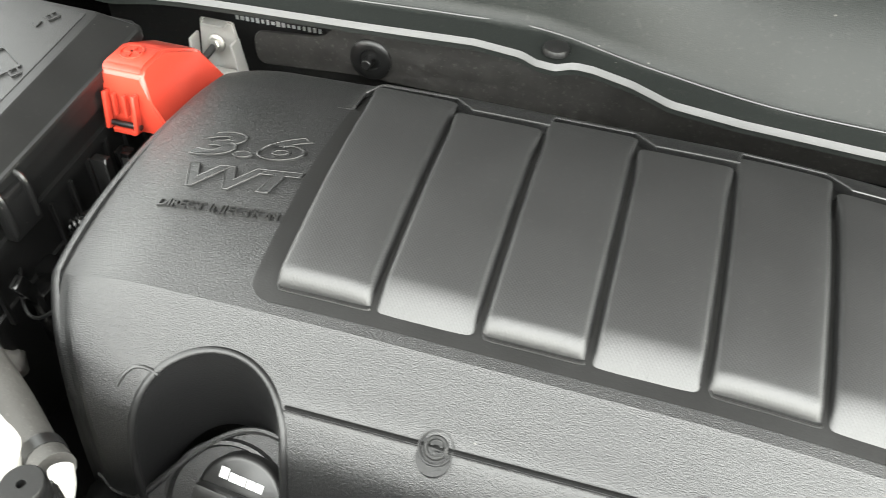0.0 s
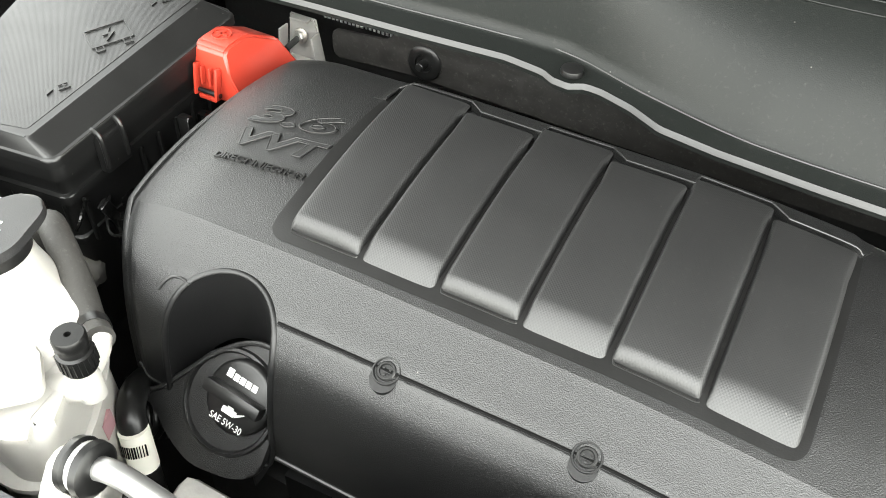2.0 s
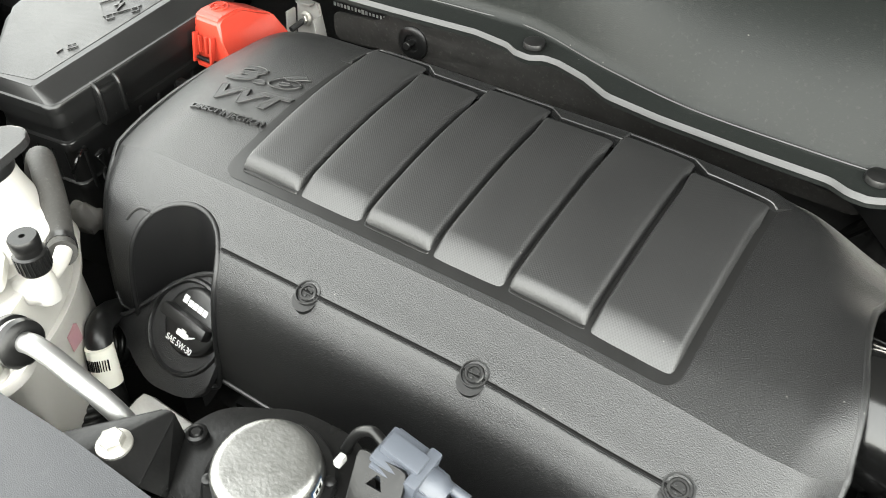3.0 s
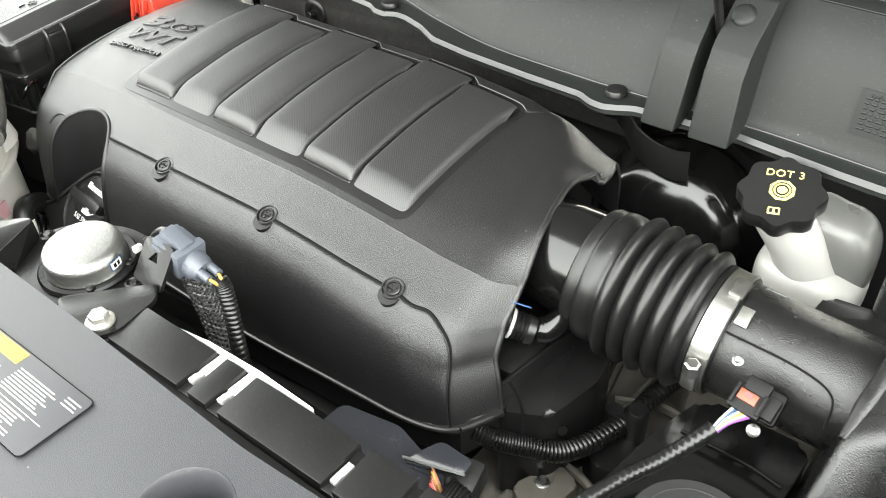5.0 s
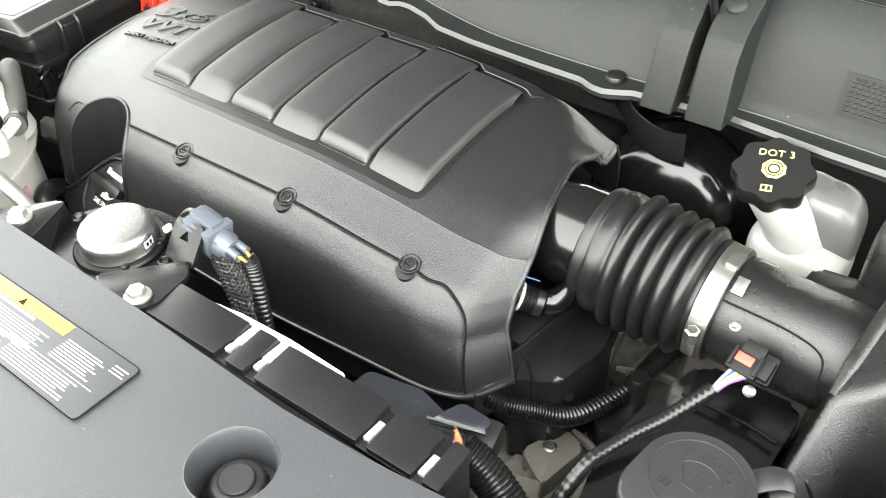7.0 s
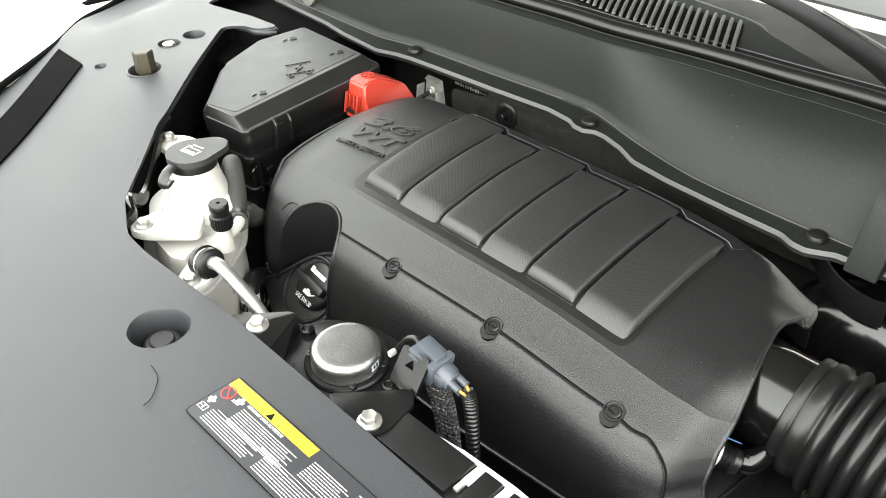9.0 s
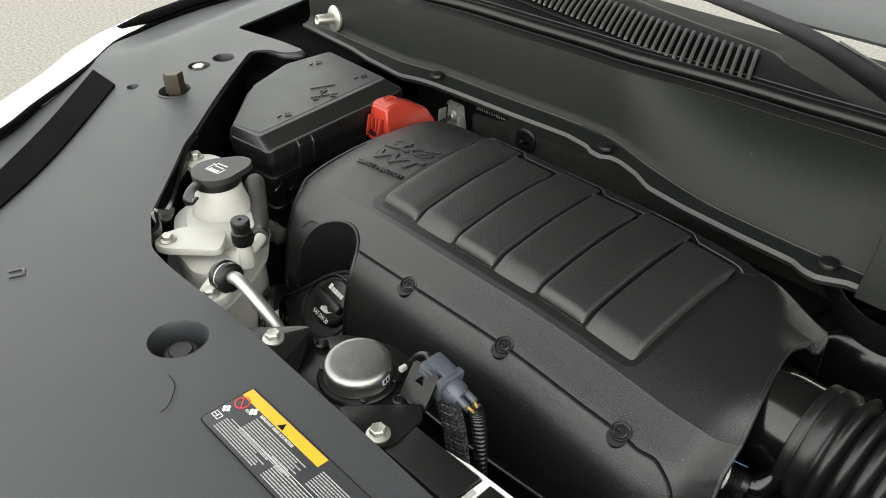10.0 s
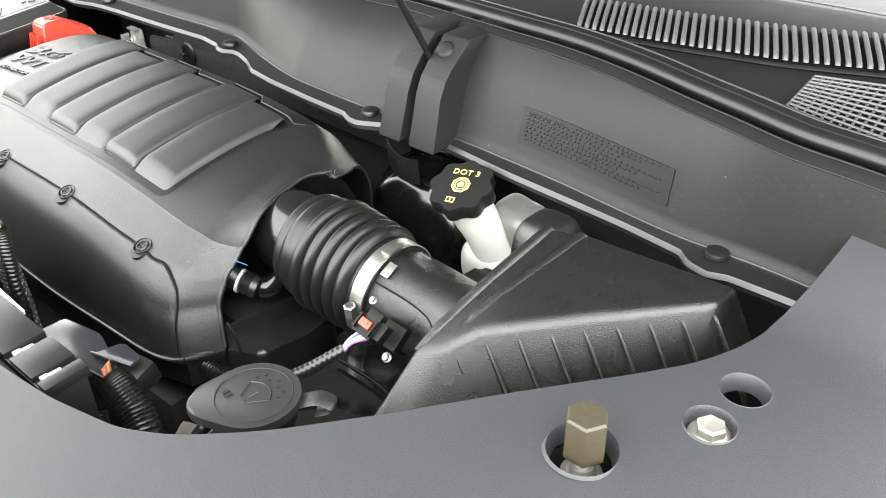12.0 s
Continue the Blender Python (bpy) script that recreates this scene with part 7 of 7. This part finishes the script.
# ---- on the shield ----
def warning_label():
    root = thing("warning_label", (0.025, -0.3, 0.986), "black refrigerant warning label with yellow bar and white print", "label")
    m = aim((-0.0605, -0.3250, 0.9862), (0, 0, 1), (1, 0.012, 0)) @ Matrix.Translation((0.003, 0, 0))
    W, H = 0.1645, 0.0465
    out = rounded([(0, 0), (W, 0), (W, H), (0, H)], 0.004)
    part("film", prism(out, 0, 0.0005, 0, m=m), M_LABEL, root)
    part("border", prism(rounded([(-0.0008, -0.0008), (W + 0.0008, -0.0008), (W + 0.0008, H + 0.0008), (-0.0008, H + 0.0008)], 0.0046), 0, 0.00025, 0, m=m), M_SEAM, root)
    part("yellow_bar", prism([(0.001, H - 0.0102), (0.100, H - 0.0102), (0.100, H - 0.001), (0.001, H - 0.001)], 0.0005, 0.0008, m=m), M_LABEL_YELLOW, root, "yellow bar")
    part("triangle", prism([(0.047, H - 0.009), (0.054, H - 0.009), (0.0505, H - 0.003)], 0.0008, 0.001, m=m), M_SEAM, root)

    def line(text, x, y, size, w=0.8):
        part("lettering", lettering(text, size, m @ Matrix.Translation((x, y, 0.0007)), 0.0002, width=w), M_PRINT, root, smooth=20)

    line("REFRIGERANT UNDER HIGH PRESSURE", 0.030, H - 0.0135, 0.0034, 0.72)
    line("AUTO", 0.0165, H - 0.0180, 0.0036, 0.7)
    part("prohibition", lathe([(0.0062, 0.0005), (0.0062, 0.0009), (0.0052, 0.0009), (0.0052, 0.0005)], m @ Matrix.Translation((0.0085, H - 0.0105 - 0.0045, 0)), 28, cap=False), M_LABEL_RED, root, "red prohibition ring")
    part("prohibition_bar", box(None, (0.0108, 0.0010, 0.0003), 0, m @ Matrix.Translation((0.0085, H - 0.0150, 0.0008)) @ Euler((0, 0, radians(-45))).to_matrix().to_4x4()), M_LABEL_RED, root)
    fan = []
    for cx, cy in ((0.0050, 0.0195), (0.0225, 0.0325)):
        for k in range(4):
            fan.append(lathe([(0.0016, 0.0005), (0.0016, 0.0008), (0, 0.0008)], m @ Matrix.Translation((cx + 0.0022 * math.cos(k * math.pi / 2), cy + 0.0022 * math.sin(k * math.pi / 2), 0)), 12, cap=False))
    part("fan_symbol", merged(*fan), M_PRINT, root)
    part("book_symbol", merged(*[box(None, (w, h, 0.0002), 0, m @ Matrix.Translation((x, y, 0.0006))) for x, y, w, h in
                                 ((0.006, 0.0135, 0.008, 0.0006), (0.006, 0.0085, 0.008, 0.0006), (0.002, 0.011, 0.0006, 0.0056), (0.010, 0.011, 0.0006, 0.0056), (0.0065, 0.011, 0.0012, 0.003),
                                  (0.0035, 0.011, 0.003, 0.0006))]), M_PRINT, root)
    rnd = random.Random(7)
    rows = [(0.030, 0.098, H - 0.0166 - 0.0021 * k) for k in range(8)] + [(0.014, 0.070, 0.0140 - 0.0021 * k) for k in range(6)]
    rows += [(0.106, 0.146, 0.0365 - 0.0021 * k) for k in range(8)] + [(0.078, 0.148, 0.0160 - 0.0021 * k) for k in range(7)] + [(0.149, 0.160, 0.0400 - 0.0024 * k) for k in range(3)]
    fine = []
    for x0, x1, y in rows:
        bars = []
        x = x0
        end = x1 - rnd.uniform(0, 0.2) * (x1 - x0)
        while x < end:
            w = rnd.uniform(0.0010, 0.0036)
            bars.append(box(None, (w, 0.0009, 0.0002), 0, m @ Matrix.Translation((x + w / 2, y, 0.0006))))
            x += w + 0.0005
        fine += bars
    tagged(part("fine_print", merged(*fine), M_FINE, root, "lines of small grey print"), kind="stuff")
    part("rule", merged(box(None, (0.085, 0.0004, 0.0002), 0, m @ Matrix.Translation((0.060, 0.0165, 0.0006))), box(None, (0.085, 0.0004, 0.0002), 0, m @ Matrix.Translation((0.112, 0.0185, 0.0006)))), M_PRINT, root)


def shield_fittings():
    for s in (-1, 1):
        hexa = thing("hood_bumper", (0.608 * s, -0.060, 0.97), "hexagonal brown-grey rubber hood bumper on a threaded post", "bumper", "hood bumpers")
        hm = Matrix.Translation((0.608 * s, -0.060, 0))
        part("head", lathe([(0.0125, 0.994), (0.0132, 0.996), (0.0128, 1.0220), (0.0116, 1.0236), (0, 1.0232)], hm, 6, cap=True), M_HEX, hexa, "hexagonal rubber head", smooth=25)
        part("post", lathe([(0.0045, 0.955), (0.0045, 0.998)], hm, 14), M_BOLT, hexa)
        part("nut", lathe([(0.0125, 0.974), (0.0125, 0.978), (0.009, 0.979), (0.007, 0.984), (0, 0.984)], hm, 20, cap=False), M_BOLT, hexa, "pale plated nut")
        solid("bumper_seat", lathe([(0, 0.955), (0.030, 0.955), (0.030, 0.968), (0, 0.968)], hm, 20, cap=False), M_BLACK, "black seat below the hood bumper", "seat", "bumper seats")
        bolt("shield_bolt", (0.656 * s, 0.0, 0.992), 0.0128, "pale plated hexagon flange bolt in a recess", "bolts of the shield wings")
        solid("bolt_seat", lathe([(0, 0.975), (0.019, 0.975), (0.019, 0.992), (0, 0.992)], Matrix.Translation((0.656 * s, 0.0, 0)), 20, cap=False), M_BLACK, "black seat below the wing bolt", "seat", "bolt seats")
    strip = thing("hood_seal_strip", (-0.60, -0.21, 1.0), "flat black foam seal strip on the shield's wing", "seal")
    left = [(-0.757, -0.110), (-0.655, -0.211), (-0.5748, -0.292), (-0.515, -0.355), (-0.445, -0.44), (-0.40, -0.50)]
    right = [(-0.686, -0.110), (-0.5698, -0.2293), (-0.5218, -0.2801), (-0.4861, -0.3228), (-0.41, -0.42), (-0.36, -0.49)]

    def foam(u, v):
        a, b = spline([(*p, 0) for p in left], 41)[round(u * 40)], spline([(*p, 0) for p in right], 41)[round(u * 40)]
        p = a.lerp(b, v)
        return (p.x, p.y, shield_z(p.x, p.y) + 0.003)

    part("foam", baked(surface(foam, 40, 6), ("SOLIDIFY", 0.0035)), M_FOAM_SHADE, strip)
    # triangular recess and the stud on the far wing
    stud = thing("hood_stop_stud", (-0.665, 0.235, 1.0), "pale round plastic stud on the cowl's face", "stud")
    sm = aim((-0.668, 0.2445, 1.008), (-0.1, -0.97, 0.12))
    part("washer", lathe([(0.020, 0), (0.020, 0.004), (0.016, 0.006), (0, 0.006)], sm, 28, cap=False), M_BOLT, stud)
    part("pin", lathe([(0.0085, 0.004), (0.0080, 0.032), (0.0065, 0.034), (0.0035, 0.032), (0, 0.032)], sm, 20, cap=False), M_BOLT, stud)
    # moulded letters of the shield, unreadable, as bars; and its creased fold marks
    m = aim((-0.352, -0.372, shield_z(-0.35, -0.37) + 0.0004), (0, 0, 1), (0.35, 0.94, 0))
    em = thing("moulded_mark", (-0.34, -0.37, 0.985), "moulded dark characters standing on the shield", "marking")
    part("bars", merged(*[box(None, (w, h, 0.0016), 0.0003, m @ Matrix.Translation((x, y, 0))) for x, y, w, h in
                          ((0.012, 0.004, 0.012, 0.003), (0.012, -0.006, 0.012, 0.003), (0.019, -0.001, 0.003, 0.012), (-0.008, 0.004, 0.012, 0.003), (-0.008, -0.006, 0.012, 0.003), (-0.013, -0.001, 0.003, 0.010))]), M_EMBOSS, em)
    hair = [(x, y, 0.9864) for x, y in ((-0.118, -0.320), (-0.104, -0.322), (-0.094, -0.329), (-0.086, -0.337), (-0.083, -0.345))]
    solid("loose_hair", sweep(hair, 0.00035, 24, 5), M_SEAM, "thin dark fibre lying on the shield", "fibre")
    lat = thing("hood_latch", (0.06, -0.41, 0.93), "dark hood latch seen through the slot", "latch")
    part("plate", box((0.055, -0.425, 0.955), (0.09, 0.10, 0.004), 0.001), M_BRACKET, lat)
    part("claw", sweep([(0.036, -0.40, 0.96), (0.045, -0.41, 0.968), (0.06, -0.415, 0.962)], 0.004, 12, 8), M_DARK, lat)
    part("spring", loom([(0.040, -0.425, 0.962), (0.075, -0.412, 0.962)], 0.004, 0.002, 0.3), M_DARK, lat)


heat_shield()
firewall_print()
rear_bracket()
red_cap()
fuse_box()
reservoir()
horn()
horn_bracket()
grey_connector()
top_rail()
intake()
booster()
brake_reservoir()
airbox()
washer_filler()
engine_depths()
side_clutter()
warning_label()
shield_fittings()
